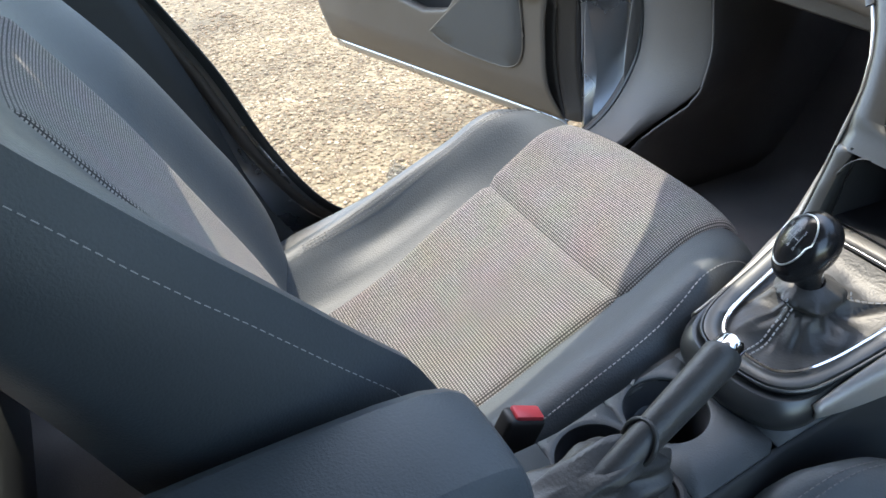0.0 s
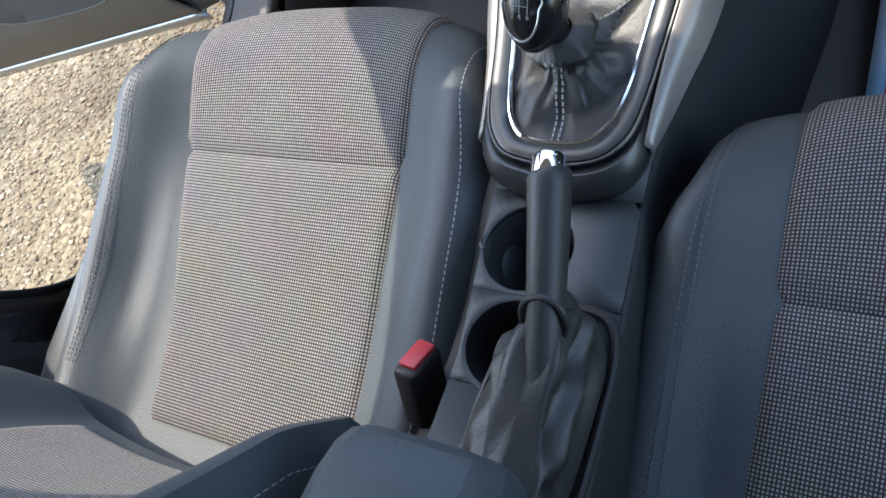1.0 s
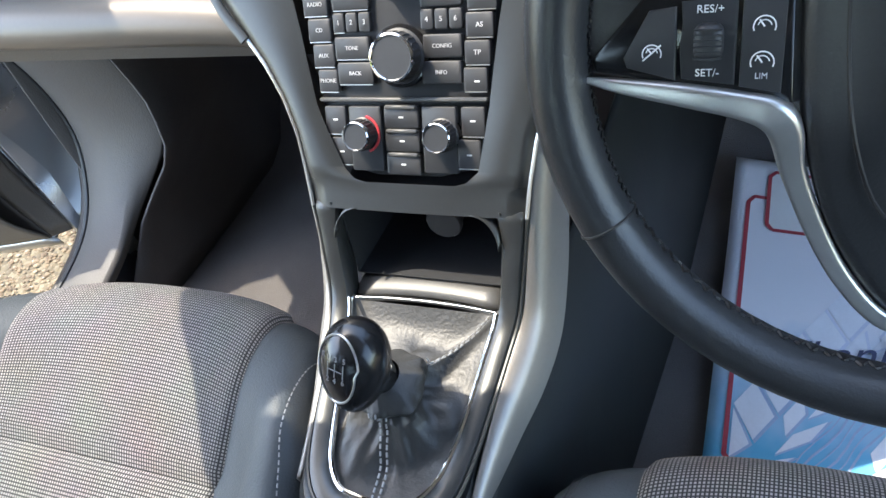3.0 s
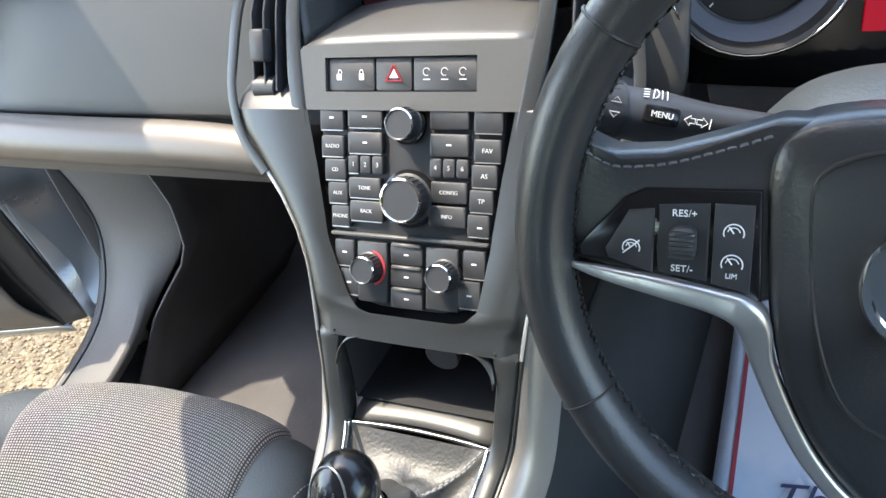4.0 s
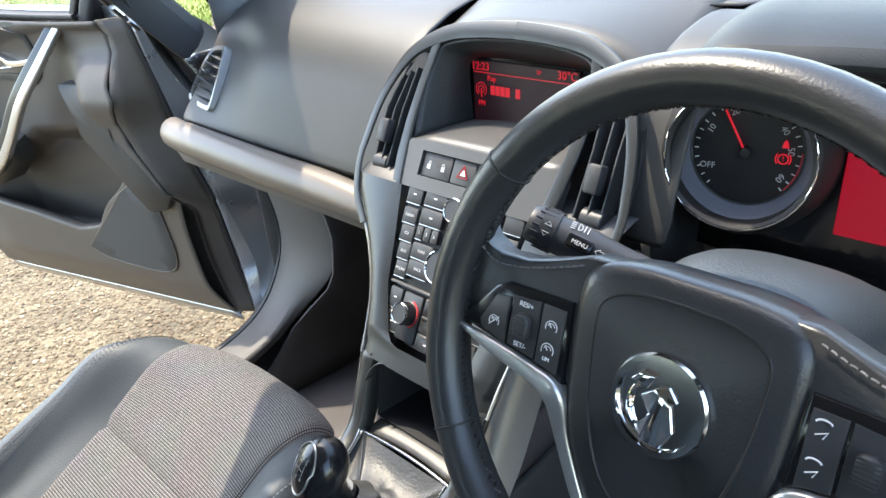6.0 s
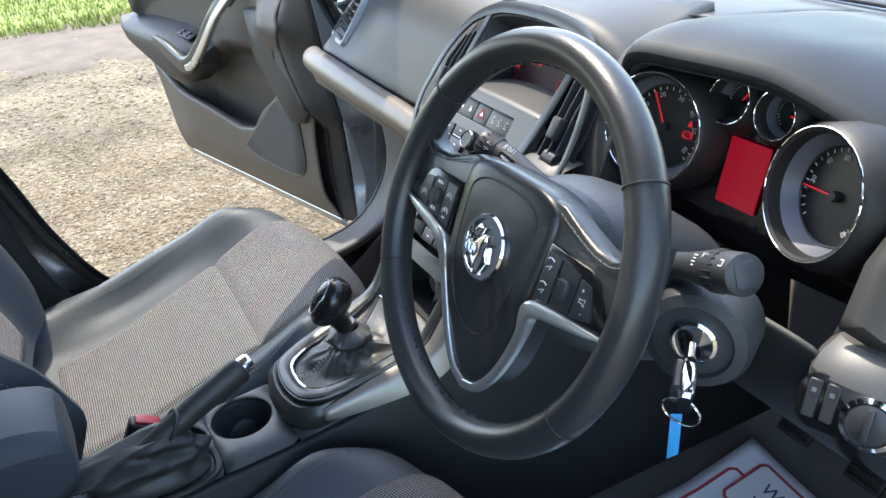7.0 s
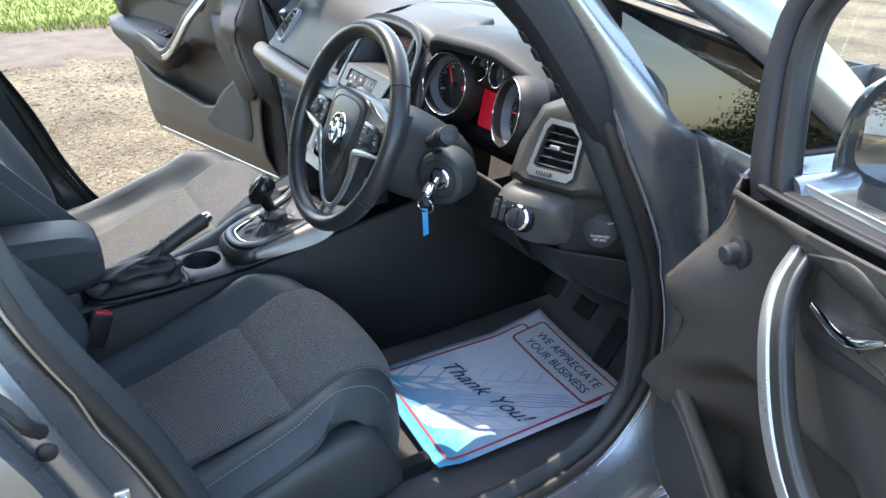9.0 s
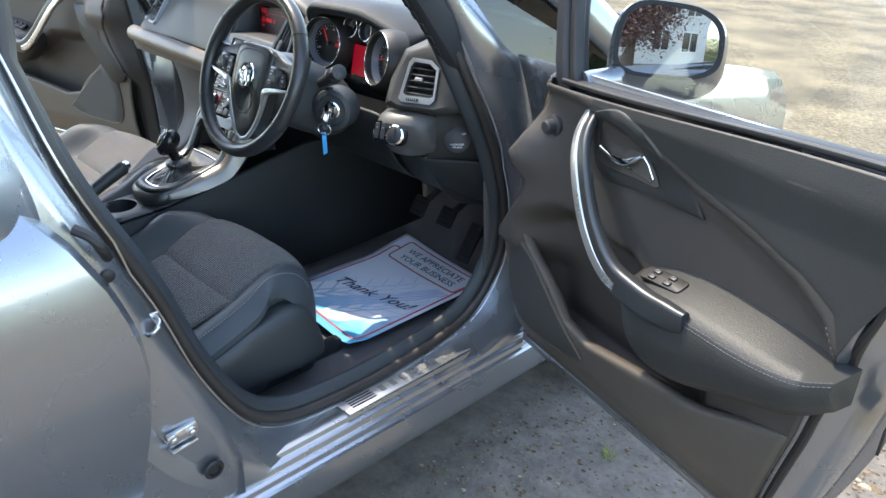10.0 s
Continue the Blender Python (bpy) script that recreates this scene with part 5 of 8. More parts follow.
for x in (-0.071, -0.049):
    part("lock_mark", rbox((0.0045, 0.005, 0.0004), 0, 1, SP_ @ Matrix.Translation((x, 0.083, -0.0008))), M["white"], stack)
    part("lock_mark", tube([tuple(SP_ @ Vector((x + 0.0016 * math.cos(a) + (0.001 if x < -0.06 else 0), 0.086 + 0.0028 * math.sin(a), -0.0006))) for a in lin(0, math.pi, 8)], 0.0004, 5), M["white"], stack)
disp = thing("display", "dark display with red radio text under a hood", "display")
mouth = [(0.108, 0.232, 0.990), (0.112, 0.250, 1.020), (0.112, 0.268, 1.048), (0.108, 0.284, 1.070), (0.096, 0.292, 1.084), (0.050, 0.297, 1.092), (0.0, 0.2985, 1.094)]
inner_m = [(0.094, 0.316, 0.984), (0.094, 0.317, 1.010), (0.094, 0.318, 1.035), (0.092, 0.320, 1.052), (0.082, 0.322, 1.062), (0.045, 0.322, 1.065), (0.0, 0.322, 1.065)]
both = lambda pts: [(-x, y, z) for x, y, z in pts] + pts[-2::-1]
lip, end_ = [np.array(q) for q in spline(both(mouth), 4)], [np.array(q) for q in spline(both(inner_m), 4)]
part("hood_wall", loft([[tuple(p * (1 - k) + q * k) for k in (0.0, 0.12, 0.5, 1.0)] for p, q in zip(lip, end_)], False, False), M["plastic"], disp, "dark curved recess round the screen", thick=0.003)
DM = basis((-0.012, 0.318, 1.022), (1, 0, 0), (0, 0.12, 1))
part("surround", rbox((0.24, 0.115, 0.004), 0.001, 1, DM @ pose(0.01, 0.01, -0.004)), M["black"], disp)
part("screen", rbox((0.150, 0.072, 0.002), 0.0005, 1, DM), M["screen"], disp, "dark red-black screen")
part("text_line", rbox((0.148, 0.0008, 0.0006), 0, 1, DM @ pose(0, 0.0225, 0.0015)), M["red_glow"], disp)
letters("12:23", 0.0125, DM @ Matrix.Translation((-0.063, 0.029, 0.0016)), M["red_glow"], disp)
letters("TP", 0.006, DM @ Matrix.Translation((0.022, 0.030, 0.0016)), M["red_glow"], disp)
letters("30°C", 0.0125, DM @ Matrix.Translation((0.060, 0.030, 0.0016)), M["red_glow"], disp)
letters("Pop", 0.0085, DM @ Matrix.Translation((-0.046, 0.0165, 0.0016)), M["red_glow"], disp)
letters("FM", 0.0085, DM @ Matrix.Translation((-0.062, -0.013, 0.0016)), M["red_glow"], disp)
letters("FAV 1", 0.0105, DM @ Matrix.Translation((0.058, -0.020, 0.0016)), M["red_glow"], disp)
for i in range(6):
    if i != 4:
        part("text_bar", rbox((0.0062, 0.0105, 0.0005), 0, 1, DM @ pose(-0.045 + 0.0075 * i, 0.0035, 0.0014)), M["red_glow"], disp)
part("tab_line", tube([tuple(DM @ Vector(p)) for p in ((0.036, -0.028, 0.0016), (0.040, -0.011, 0.0016), (0.074, -0.011, 0.0016))], 0.0004, 5), M["red_glow"], disp)
for r in (0.0045, 0.008):
    part("radio_mark", tube([tuple(DM @ Vector((-0.0625 + r * math.cos(a), 0.003 + r * math.sin(a), 0.0016))) for a in lin(-0.9, math.pi + 0.9, 16)], 0.0005, 5), M["red_glow"], disp)
part("radio_mark", rbox((0.0014, 0.010, 0.0005), 0, 1, DM @ pose(-0.0625, -0.001, 0.0014)), M["red_glow"], disp)

# radio and heater panel
radio = thing("radio_panel", "black radio and heater control panel with silver-rimmed knobs", "radio")
outl = half([(0.030, 0.800), (0.058, 0.806), (0.075, 0.85), (0.082, 0.90), (0.088, 0.95), (0.04, 0.953)])
RP = SP_ @ pose(-0.006, 0, -0.004)
part("panel", plate(outl, 0.012, 0.002, RP), M["matt_black"], radio, smooth=30)


def key_button(x0, x1, z0, z1, text="", size=0.0052, name="button"):
    cx, cz = (x0 + x1) / 2, ((z0 + z1) / 2 - 0.898) / 0.849
    w, h = x1 - x0 - 0.0012, (z1 - z0) / 0.849 - 0.0012
    b = part(name, plate(roundrect(w, h, 0.0018, 3), 0.006, 0.0012, RP @ Matrix.Translation((cx, cz, 0.005))), M["button"], radio, "black push button")
    if x0 < -0.055 or x1 > 0.06:
        part("button_edge", rbox((w * 0.92, 0.0007, 0.0012), 0, 1, RP @ Matrix.Translation((cx, cz - h / 2 - 0.0003, 0.0045))), M["satin"], b)
    if text:
        letters(text, size * 0.88, RP @ Matrix.Translation((cx, cz, 0.0052)), M["print"], b, "lettering")


def knob(x, z, r, h):
    k = part("knob", lathe([(r * 1.12, 0), (r * 1.12, 0.003), (r, 0.004), (r * 0.97, h - 0.003), (r * 0.93, h)], 30, RP @ Matrix.Translation((x, (z - 0.898) / 0.849, 0.002))), M["button"], radio, "black knurled knob")
    part("rim", lathe([(r * 0.96, h - 0.002), (r * 0.97, h + 0.0005), (r * 0.90, h + 0.0012), (r * 0.86, h + 0.0002)], 30, RP @ Matrix.Translation((x, (z - 0.898) / 0.849, 0.002)), False), M["chrome"], k, "silver rim")
    part("ring", lathe([(r * 1.28, -0.001), (r * 1.28, 0.0018), (r * 1.12, 0.0028)], 30, RP @ Matrix.Translation((x, (z - 0.898) / 0.849, 0.002))), M["black"], k)
    for i in range(24):
        a = 2 * math.pi * i / 24
        part("grip_rib", rbox((0.0009, 0.0012, h * 0.7), 0, 1, RP @ Matrix.Translation((x + r * 0.985 * math.cos(a), (z - 0.898) / 0.849 + r * 0.985 * math.sin(a), 0.002 + h * 0.5))), M["button"], k)


key_button(-0.085, -0.060, 0.930, 0.949)
key_button(0.060, 0.086, 0.930, 0.949)
for i, tx in enumerate(("RADIO", "CD", "AUX", "PHONE")):
    z1 = 0.927 - 0.0172 * i
    key_button(-0.084 + 0.003 * i, -0.060 + 0.0016 * i, z1 - 0.0165, z1, tx)
for i, tx in enumerate(("FAV", "AS", "TP", "")):
    z1 = 0.927 - 0.0172 * i
    key_button(0.060 - 0.0016 * i, 0.085 - 0.003 * i, z1 - 0.0165, z1, tx, 0.006)
key_button(-0.057, -0.022, 0.932, 0.949)
key_button(0.021, 0.057, 0.932, 0.949)
part("red_lamp", rbox((0.002, 0.0012, 0.0006), 0, 1, RP @ Matrix.Translation((-0.053, (0.946 - 0.898) / 0.849, 0.005))), M["red_glow"], radio)
key_button(-0.057, -0.022, 0.9135, 0.930)
key_button(0.021, 0.057, 0.9135, 0.930)
for i in range(3):
    key_button(-0.057 + 0.0118 * i, -0.0455 + 0.0118 * i, 0.899, 0.913, "123"[i], 0.0062)
    key_button(0.021 + 0.012 * i, 0.033 + 0.012 * i, 0.899, 0.913, "456"[i], 0.0062)
key_button(-0.057, -0.024, 0.881, 0.897, "TONE", 0.005)
key_button(-0.056, -0.022, 0.864, 0.880, "BACK", 0.005)
key_button(0.022, 0.056, 0.881, 0.897, "CONFIG", 0.005)
key_button(0.020, 0.055, 0.864, 0.880, "INFO", 0.005)
knob(0.0, 0.936, 0.0135, 0.016)
knob(0.002, 0.883, 0.0195, 0.018)
part("divider", rbox((0.15, 0.0035, 0.006), 0.001, 1, RP @ Matrix.Translation((0, (0.854 - 0.898) / 0.849, 0.003))), M["plastic_grey"], radio)
key_button(-0.072, -0.051, 0.829, 0.850)
key_button(-0.068, -0.047, 0.807, 0.828)
key_button(0.052, 0.073, 0.829, 0.850)
key_button(0.048, 0.069, 0.807, 0.828)
key_button(-0.049, -0.018, 0.803, 0.850)
key_button(0.018, 0.049, 0.803, 0.850)
for i in range(3):
    key_button(-0.016, 0.016, 0.834 - 0.0165 * i, 0.850 - 0.0165 * i)
    part("button_edge", rbox((0.028, 0.0035, 0.003), 0.001, 1, RP @ Matrix.Translation((0, (0.849 - 0.0165 * i - 0.898) / 0.849, 0.0055))), M["plastic_grey"], radio)
knob(-0.036, 0.830, 0.0125, 0.017)
knob(0.036, 0.830, 0.0125, 0.017)
part("red_arc", tube([tuple(RP @ Vector((-0.036 + 0.0152 * math.cos(a), (0.83 - 0.898) / 0.849 + 0.0152 * math.sin(a), 0.0055))) for a in lin(-1.2, 1.3, 14)], 0.0012, 6), M["red"], radio, "red heat scale")
for hx in (0.012, 0.028, 0.044):
    part("switch_mark", tube([tuple(SP_ @ Vector((hx + 0.003 * math.cos(a), 0.0865 + 0.003 * math.sin(a), -0.0006))) for a in lin(0.4, 5.2, 10)], 0.0004, 5), M["print"], stack)
    part("switch_mark", rbox((0.006, 0.0009, 0.0004), 0, 1, SP_ @ Matrix.Translation((hx, 0.0805, -0.0007))), M["print"], stack)
# small printed marks on switches
for x, z in ((-0.0725, 0.9395), (-0.0395, 0.9405), (-0.0395, 0.922), (0.039, 0.922), (-0.0615, 0.84), (-0.0575, 0.817), (0.0625, 0.84), (0.0585, 0.817), (0, 0.842), (0, 0.8255), (0, 0.809), (0.067, 0.866)):
    part("symbol", rbox((0.0042, 0.0013, 0.0004), 0.0, 1, RP @ Matrix.Translation((x, (z - 0.898) / 0.849, 0.0051))), M["white"], radio)


# ---- dashboard ----
dash = thing("dashboard", "grained grey dashboard with silver trim strip", "dashboard")


def dash_ring(x):
    a = abs(x)
    end = smoothstep(0.60, 0.76, a) * 0.07
    bow = 0.05 * (a / 0.7) ** 2
    away = 0.068 * smoothstep(0.47, 0.70, a) if x < 0 else 0.0
    return [(x, 0.84 - 2.2 * bow, 1.055), (x, 0.70 - 1.5 * bow, 1.085 - end * 0.2), (x, 0.55 - bow, 1.105 - end * 0.3), (x, 0.42 - 0.3 * bow, 1.108 - end * 0.5), (x, 0.33 + away * 0.7, 1.085 - end * 0.5), (x, 0.285 + away, 1.045), (x, 0.262 + away * 0.9, 1.0), (x, 0.243 + away * 0.5, 0.955), (x, 0.225 + away * 0.1, 0.915)]


part("dash_pad", loft([dash_ring(x) for x in lin(-0.735, -0.168, 16)], False, False), M["dash"], dash, "grained grey dash pad", sub=1, thick=0.006)
part("dash_pad", loft([dash_ring(x)[:4] for x in lin(-0.168, 0.20, 10)], False, False), M["dash"], dash, sub=1, thick=0.006)
part("dash_pad", loft([dash_ring(x)[:4] for x in lin(0.20, 0.50, 9)], False, False), M["dash"], dash, sub=1, thick=0.006)


def shoulder(x):
    y0 = 0.309 + 0.387 * (x - 0.615)
    r = dash_ring(x)
    d = smoothstep(0.605, 0.548, x)
    q = y0 + 0.030 * d
    return r[:3] + [(x, q + 0.10, 1.102 - 0.012 * d), (x, q + 0.045, 1.090 - 0.032 * d), (x, q + 0.012, 1.068 - 0.036 * d), (x, q + 0.004, 1.045 - 0.032 * d), (x, q + 0.006, 1.02 - 0.08 * d)]


part("dash_shoulder", loft([shoulder(x) for x in lin(0.548, 0.74, 11)], False, False), M["dash"], dash, "grained dash end above the vent", sub=1, thick=0.005)
part("dash_pad", loft([[(x, 0.42, 1.107), (x, 0.345, 1.100), (x, 0.310, 1.082), (x, 0.286, 1.052), (x, 0.268, 1.015), (x, 0.250, 0.975), (x, 0.238, 0.93)] for x in lin(0.158, 0.212, 5)], False, False), M["dash"], dash, "grained pad between vent and dials", sub=1, thick=0.005)
part("defrost_slot", sweep([(-0.6, 0.60, 1.098), (-0.2, 0.70, 1.093), (0.3, 0.71, 1.092), (0.62, 0.60, 1.095)], roundrect(0.02, 0.006, 0.002)), M["matt_black"], dash)
part("screen_hood", sheet(lambda u, v: (u * (0.175 - 0.02 * v), 0.300 + 0.16 * v, 1.105 - 0.055 * abs(u) ** 3 * (1 - v) + 0.012 * v), lin(-1, 1, 17), lin(0, 1, 6)), M["dash"], dash, "pad above the display", thick=0.012)
strip = spline([(-0.735, 0.225, 0.905), (-0.69, 0.205, 0.908), (-0.55, 0.203, 0.905), (-0.40, 0.203, 0.902), (-0.28, 0.206, 0.899), (-0.20, 0.206, 0.895), (-0.150, 0.206, 0.889)], 6)
part("trim_strip", sweep(strip, [(0.026 * math.cos(a), 0.022 * math.sin(a)) for a in lin(0, 2 * math.pi, 17)[:-1]], (0, -0.75, 0.65), scale=[interp(i, [0, 3, 8, 24, len(strip) - 1], [0.5, 0.9, 1.0, 0.95, 0.8]) for i in range(len(strip))]), M["strip"], dash, "satin silver trim strip")
part("glovebox", loft([[(x, 0.235, 0.905), (x, 0.205, 0.878), (x, 0.212, 0.858), (x, 0.26, 0.835), (x, 0.34, 0.815), (x, 0.42, 0.80), (x, 0.70, 0.79)] for x in lin(-0.70, -0.10, 10)], False, False), M["glovebox"], dash, "grey glovebox face", thick=0.005)
part("glovebox_gap", sweep([(-0.60, 0.2035, 0.8795), (-0.45, 0.2035, 0.8790), (-0.27, 0.2035, 0.8780)], roundrect(0.003, 0.0016, 0.0005)), M["rubber"], dash, "dark gap under the trim strip")
pv = thing("air_vent", "black slatted passenger air vent with silver rim", "air vent", "side air vents")
PV = basis((-0.690, 0.292, 0.978), (0.97, -0.22, 0.0), (0.05, 0.60, 0.80))
po = [(0.020, 0.060), (-0.022, 0.052), (-0.046, 0.028), (-0.062, -0.020), (-0.060, -0.046), (-0.030, -0.052), (0.045, -0.050), (0.060, -0.044), (0.056, -0.020), (0.034, 0.045)]
pos = [(q[0], q[1]) for q in spline(po + po[:1], 3)[:-1]]
part("rim", ring_plate(pos, [(x * 0.86 + 0.001, y * 0.86) for x, y in pos], 0.014, PV @ pose(0, 0, 0.004), 0.002), M["satin"], pv, "silver rim", smooth=50)
part("backing", plate([(x * 0.95, y * 0.95) for x, y in pos], 0.003, 0, PV @ pose(0, 0, -0.004)), M["matt_black"], pv, smooth=0)
for k in range(6):
    yy = -0.036 + 0.0145 * k
    x0, x1 = interp(yy, [-0.046, -0.02, 0.028, 0.052], [-0.050, -0.052, -0.038, -0.018]), interp(yy, [-0.046, -0.02, 0.045], [0.050, 0.047, 0.028])
    part("slat", rbox((x1 - x0, 0.0026, 0.010), 0.001, 1, PV @ pose((x0 + x1) / 2, yy, 0.001, 20)), M["plastic"], pv, "dark horizontal vane")
part("slider", rbox((0.018, 0.008, 0.008), 0.002, 2, PV @ pose(-0.004, 0.008, 0.006)), M["button"], pv, "vent slider")

# instrument binnacle
bn = thing("instrument_cluster", "instrument cluster with chrome-ringed dials and red display", "instrument cluster")
LIP = spline([(0.196, 0.300, 1.030), (0.206, 0.272, 1.070), (0.240, 0.256, 1.098), (0.293, 0.270, 1.099), (0.349, 0.289, 1.096), (0.393, 0.304, 1.089), (0.459, 0.316, 1.068), (0.496, 0.320, 1.052), (0.517, 0.322, 1.042), (0.526, 0.332, 1.034)], 5)
hood_rings = []
for i, (x, y, z) in enumerate(LIP):
    e = smoothstep(0, 8, i) * smoothstep(len(LIP) - 1, len(LIP) - 12, i)
    wide = (x - 0.36) * 0.16
    hood_rings.append([(x, y + 0.012, z - 0.010), (x, y, z - 0.002), (x, y - 0.004, z + 0.005), (x + wide * 0.05, y + 0.004, z + 0.013 * e + 0.004), (x + wide * 0.2, y + 0.035, z + 0.024 * e + 0.012 * (1 - e)), (x + wide * 0.5, y + 0.09, z + 0.030 * e + 0.045 * (1 - e)), (x + wide, 0.48, max(1.106, z + 0.012)), (x + wide * 1.6, 0.64, 1.092)])
part("hood", loft(hood_rings, False, False), M["hood"], bn, "grained hood over the dials", sub=1, thick=0.005)
part("hood_lining", loft([[(x, y + 0.010, z - 0.008), (x * 0.97 + 0.011, y + 0.03, z - 0.010), (x * 0.95 + 0.018, 0.362, z - 0.014)] for x, y, z in LIP], False, False), M["matt_black"], bn, "dark hood lining", thick=0.002)
part("backboard", sheet(lambda u, v: (0.36 + u * 0.175, 0.352 - 0.04 * (1 - v) + 0.012 * u * u, 0.900 + interp(0.36 + u * 0.175, [0.19, 0.24, 0.40, 0.46, 0.535], [0.13, 0.19, 0.18, 0.15, 0.115]) * v), lin(-1, 1, 19), lin(0, 1, 7)), M["black"], bn, "black dial backboard", thick=0.003)
part("side_wall", loft([[(0.55, 0.345, 1.01), (0.545, 0.31, 0.96), (0.535, 0.26, 0.91), (0.53, 0.25, 0.86)], [(0.53, 0.38, 1.02), (0.525, 0.35, 0.96), (0.522, 0.33, 0.90), (0.52, 0.33, 0.85)]], False, False), M["plastic"], bn, thick=0.004)
part("side_wall", loft([[(0.192, 0.30, 1.04), (0.188, 0.262, 1.0), (0.19, 0.25, 0.95), (0.20, 0.24, 0.88)], [(0.20, 0.40, 1.05), (0.195, 0.36, 1.0), (0.197, 0.34, 0.95), (0.20, 0.33, 0.88)]], False, False), M["plastic"], bn, thick=0.004)


def dial(x, y, z, r, needle, marks, turn=0.0, tilt=0.2):
    m = basis((x, y, z), (1, turn, 0), (0, tilt, 0.93))
    d = part("dial", lathe([(r * 1.05 + 0.014, -0.045), (r * 1.05 + 0.010, -0.016), (r * 1.05 + 0.003, 0.001), (r * 1.06, 0.004), (r * 1.02, 0.006), (r * 0.97, 0.004), (r * 0.96, -0.006)], 40, m, False), M["rubber"], bn, "deep round dial")
    part("chrome_ring", tube([tuple(m @ Vector((r * 1.04 * math.cos(a), r * 1.04 * math.sin(a), 0.006))) for a in lin(0, 2 * math.pi, 41)[:-1]], 0.0004 + r * 0.008, 8, True), M["chrome"], d, "chrome ring")
    deep = -0.020 - 0.12 * r
    part("face", lathe([(r * 0.86, deep), (r * 0.001, deep + 0.0005)], 36, m), M["dial"], d)
    part("outer_wall", lathe([(r * 0.975, 0.003), (r * 0.955, -0.010)], 40, m, False), M["rubber"], d, "black outer wall")
    part("scale_ring", lathe([(r * 0.955, -0.010), (r * 0.82, deep + 0.002), (r * 0.785, deep + 0.002)], 40, m, False), M["dial_ring"], d, "sloping pale grey wall")
    part("scale_edge", tube([tuple(m @ Vector((r * 0.79 * math.cos(a), r * 0.79 * math.sin(a), deep + 0.002))) for a in lin(0, 2 * math.pi, 37)[:-1]], 0.0008, 6, True), M["frame"], d)
    a = radians(needle)
    part("needle", rbox((r * 0.66, 0.0016, 0.002), 0.0005, 1, m @ pose(0, 0, deep + 0.006) @ Matrix.Rotation(a, 4, "Z") @ Matrix.Translation((r * 0.36, 0, 0))), M["red_glow"], d, "red needle")
    part("cap", lathe([(r * 0.09, deep), (r * 0.09, deep + 0.006), (r * 0.07, deep + 0.008), (0.0004, deep + 0.008)], 18, m), M["dial"], d)
    for tx, ang in marks:
        b = radians(ang)
        letters(tx, r * 0.13, m @ Matrix.Translation((r * 0.60 * math.cos(b), r * 0.60 * math.sin(b), deep + 0.0012)) @ (Matrix.Rotation(b - math.pi / 2, 4, "Z") if tx.isdigit() else Matrix.Identity(4)), M["print"], d)
    if needle < 180 and r > 0.05:
        part("red_zone", tube([tuple(m @ Vector((r * 0.755 * math.cos(a), r * 0.755 * math.sin(a), deep + 0.0016))) for a in lin(-0.75, 0.05, 12)], 0.0008, 5), M["red"], d, "red band of the scale")
    for i in range(25):
        b = radians(225 - 270 * i / 24)
        part("tick", rbox((r * 0.06, 0.0009, 0.0006), 0, 1, m @ pose(0, 0, deep + 0.0012) @ Matrix.Rotation(b, 4, "Z") @ Matrix.Translation((r * 0.72, 0, 0))), M["white"], d)
    return d


dial(0.2555, 0.2794, 1.0164, 0.0599, 118, [("10", 150), ("20", 110), ("30", 70), ("40", 35), ("50", 5), ("60", -35), ("OFF", 205)], 0.209, 0.16)
dial(0.460, 0.2922, 1.008, 0.0613, 186, [("20", 175), ("40", 135), ("60", 100), ("80", 65), ("100", 30), ("120", -10), ("140", -45)], -0.289, 0.20)
dial(0.3258, 0.3191, 1.0596, 0.0245, 60, [], 0.047, 0.26)
dial(0.3867, 0.3175, 1.0599, 0.0235, -10, [], -0.038, 0.16)
part("info_display", rbox((0.054, 0.002, 0.074), 0.001, 1, pose(0.352, 0.3225, 0.982, -11)), M["info_red"], bn, "red lit information display")
LAMP = basis((0.281, 0.3075, 1.0095), (1, 0.209, 0), (0, 0.16, 0.93))
part("brake_lamp", tube([tuple(LAMP @ Vector((0.0042 * math.cos(a), 0.0042 * math.sin(a), 0))) for a in lin(0, 2 * math.pi, 17)[:-1]], 0.0006, 6, True), M["red_glow"], bn, "red brake warning lamp")
for side_ in (0, math.pi):
    part("brake_lamp", tube([tuple(LAMP @ Vector((0.0062 * math.cos(a + side_), 0.0062 * math.sin(a + side_), 0))) for a in lin(-0.75, 0.75, 7)], 0.0006, 6), M["red_glow"], bn)
letters("!", 0.007, LAMP, M["red_glow"], bn, "warning_mark")
part("belt_lamp", plate([(-0.0028, -0.003), (0.0028, -0.003), (0.0016, 0.002), (0.0, 0.004), (-0.0016, 0.002)], 0.0008, 0.0, LAMP @ Matrix.Translation((0.001, 0.0125, 0))), M["red_glow"], bn, "red seat belt warning lamp", smooth=0)

# driver's side: vent, light switch pod, airbag switch
pod = thing("light_switch_pod", "grey dash pod with round headlight switch", "switch pod")
rings = []
for x, y0, z1, z0 in ((0.524, 0.236, 0.908, 0.815), (0.536, 0.212, 0.915, 0.80), (0.56, 0.206, 0.916, 0.79), (0.60, 0.215, 0.918, 0.79), (0.645, 0.245, 0.918, 0.80), (0.66, 0.265, 0.91, 0.81)):
    h = z1 - z0
    rings.append([(x, y0 + 0.12, z1), (x, y0 + 0.03, z1), (x, y0 + 0.004, z1 - 0.025), (x, y0 + 0.012, z1 - 0.06), (x, y0 + 0.04, z0 + 0.01), (x, y0 + 0.10, z0)])
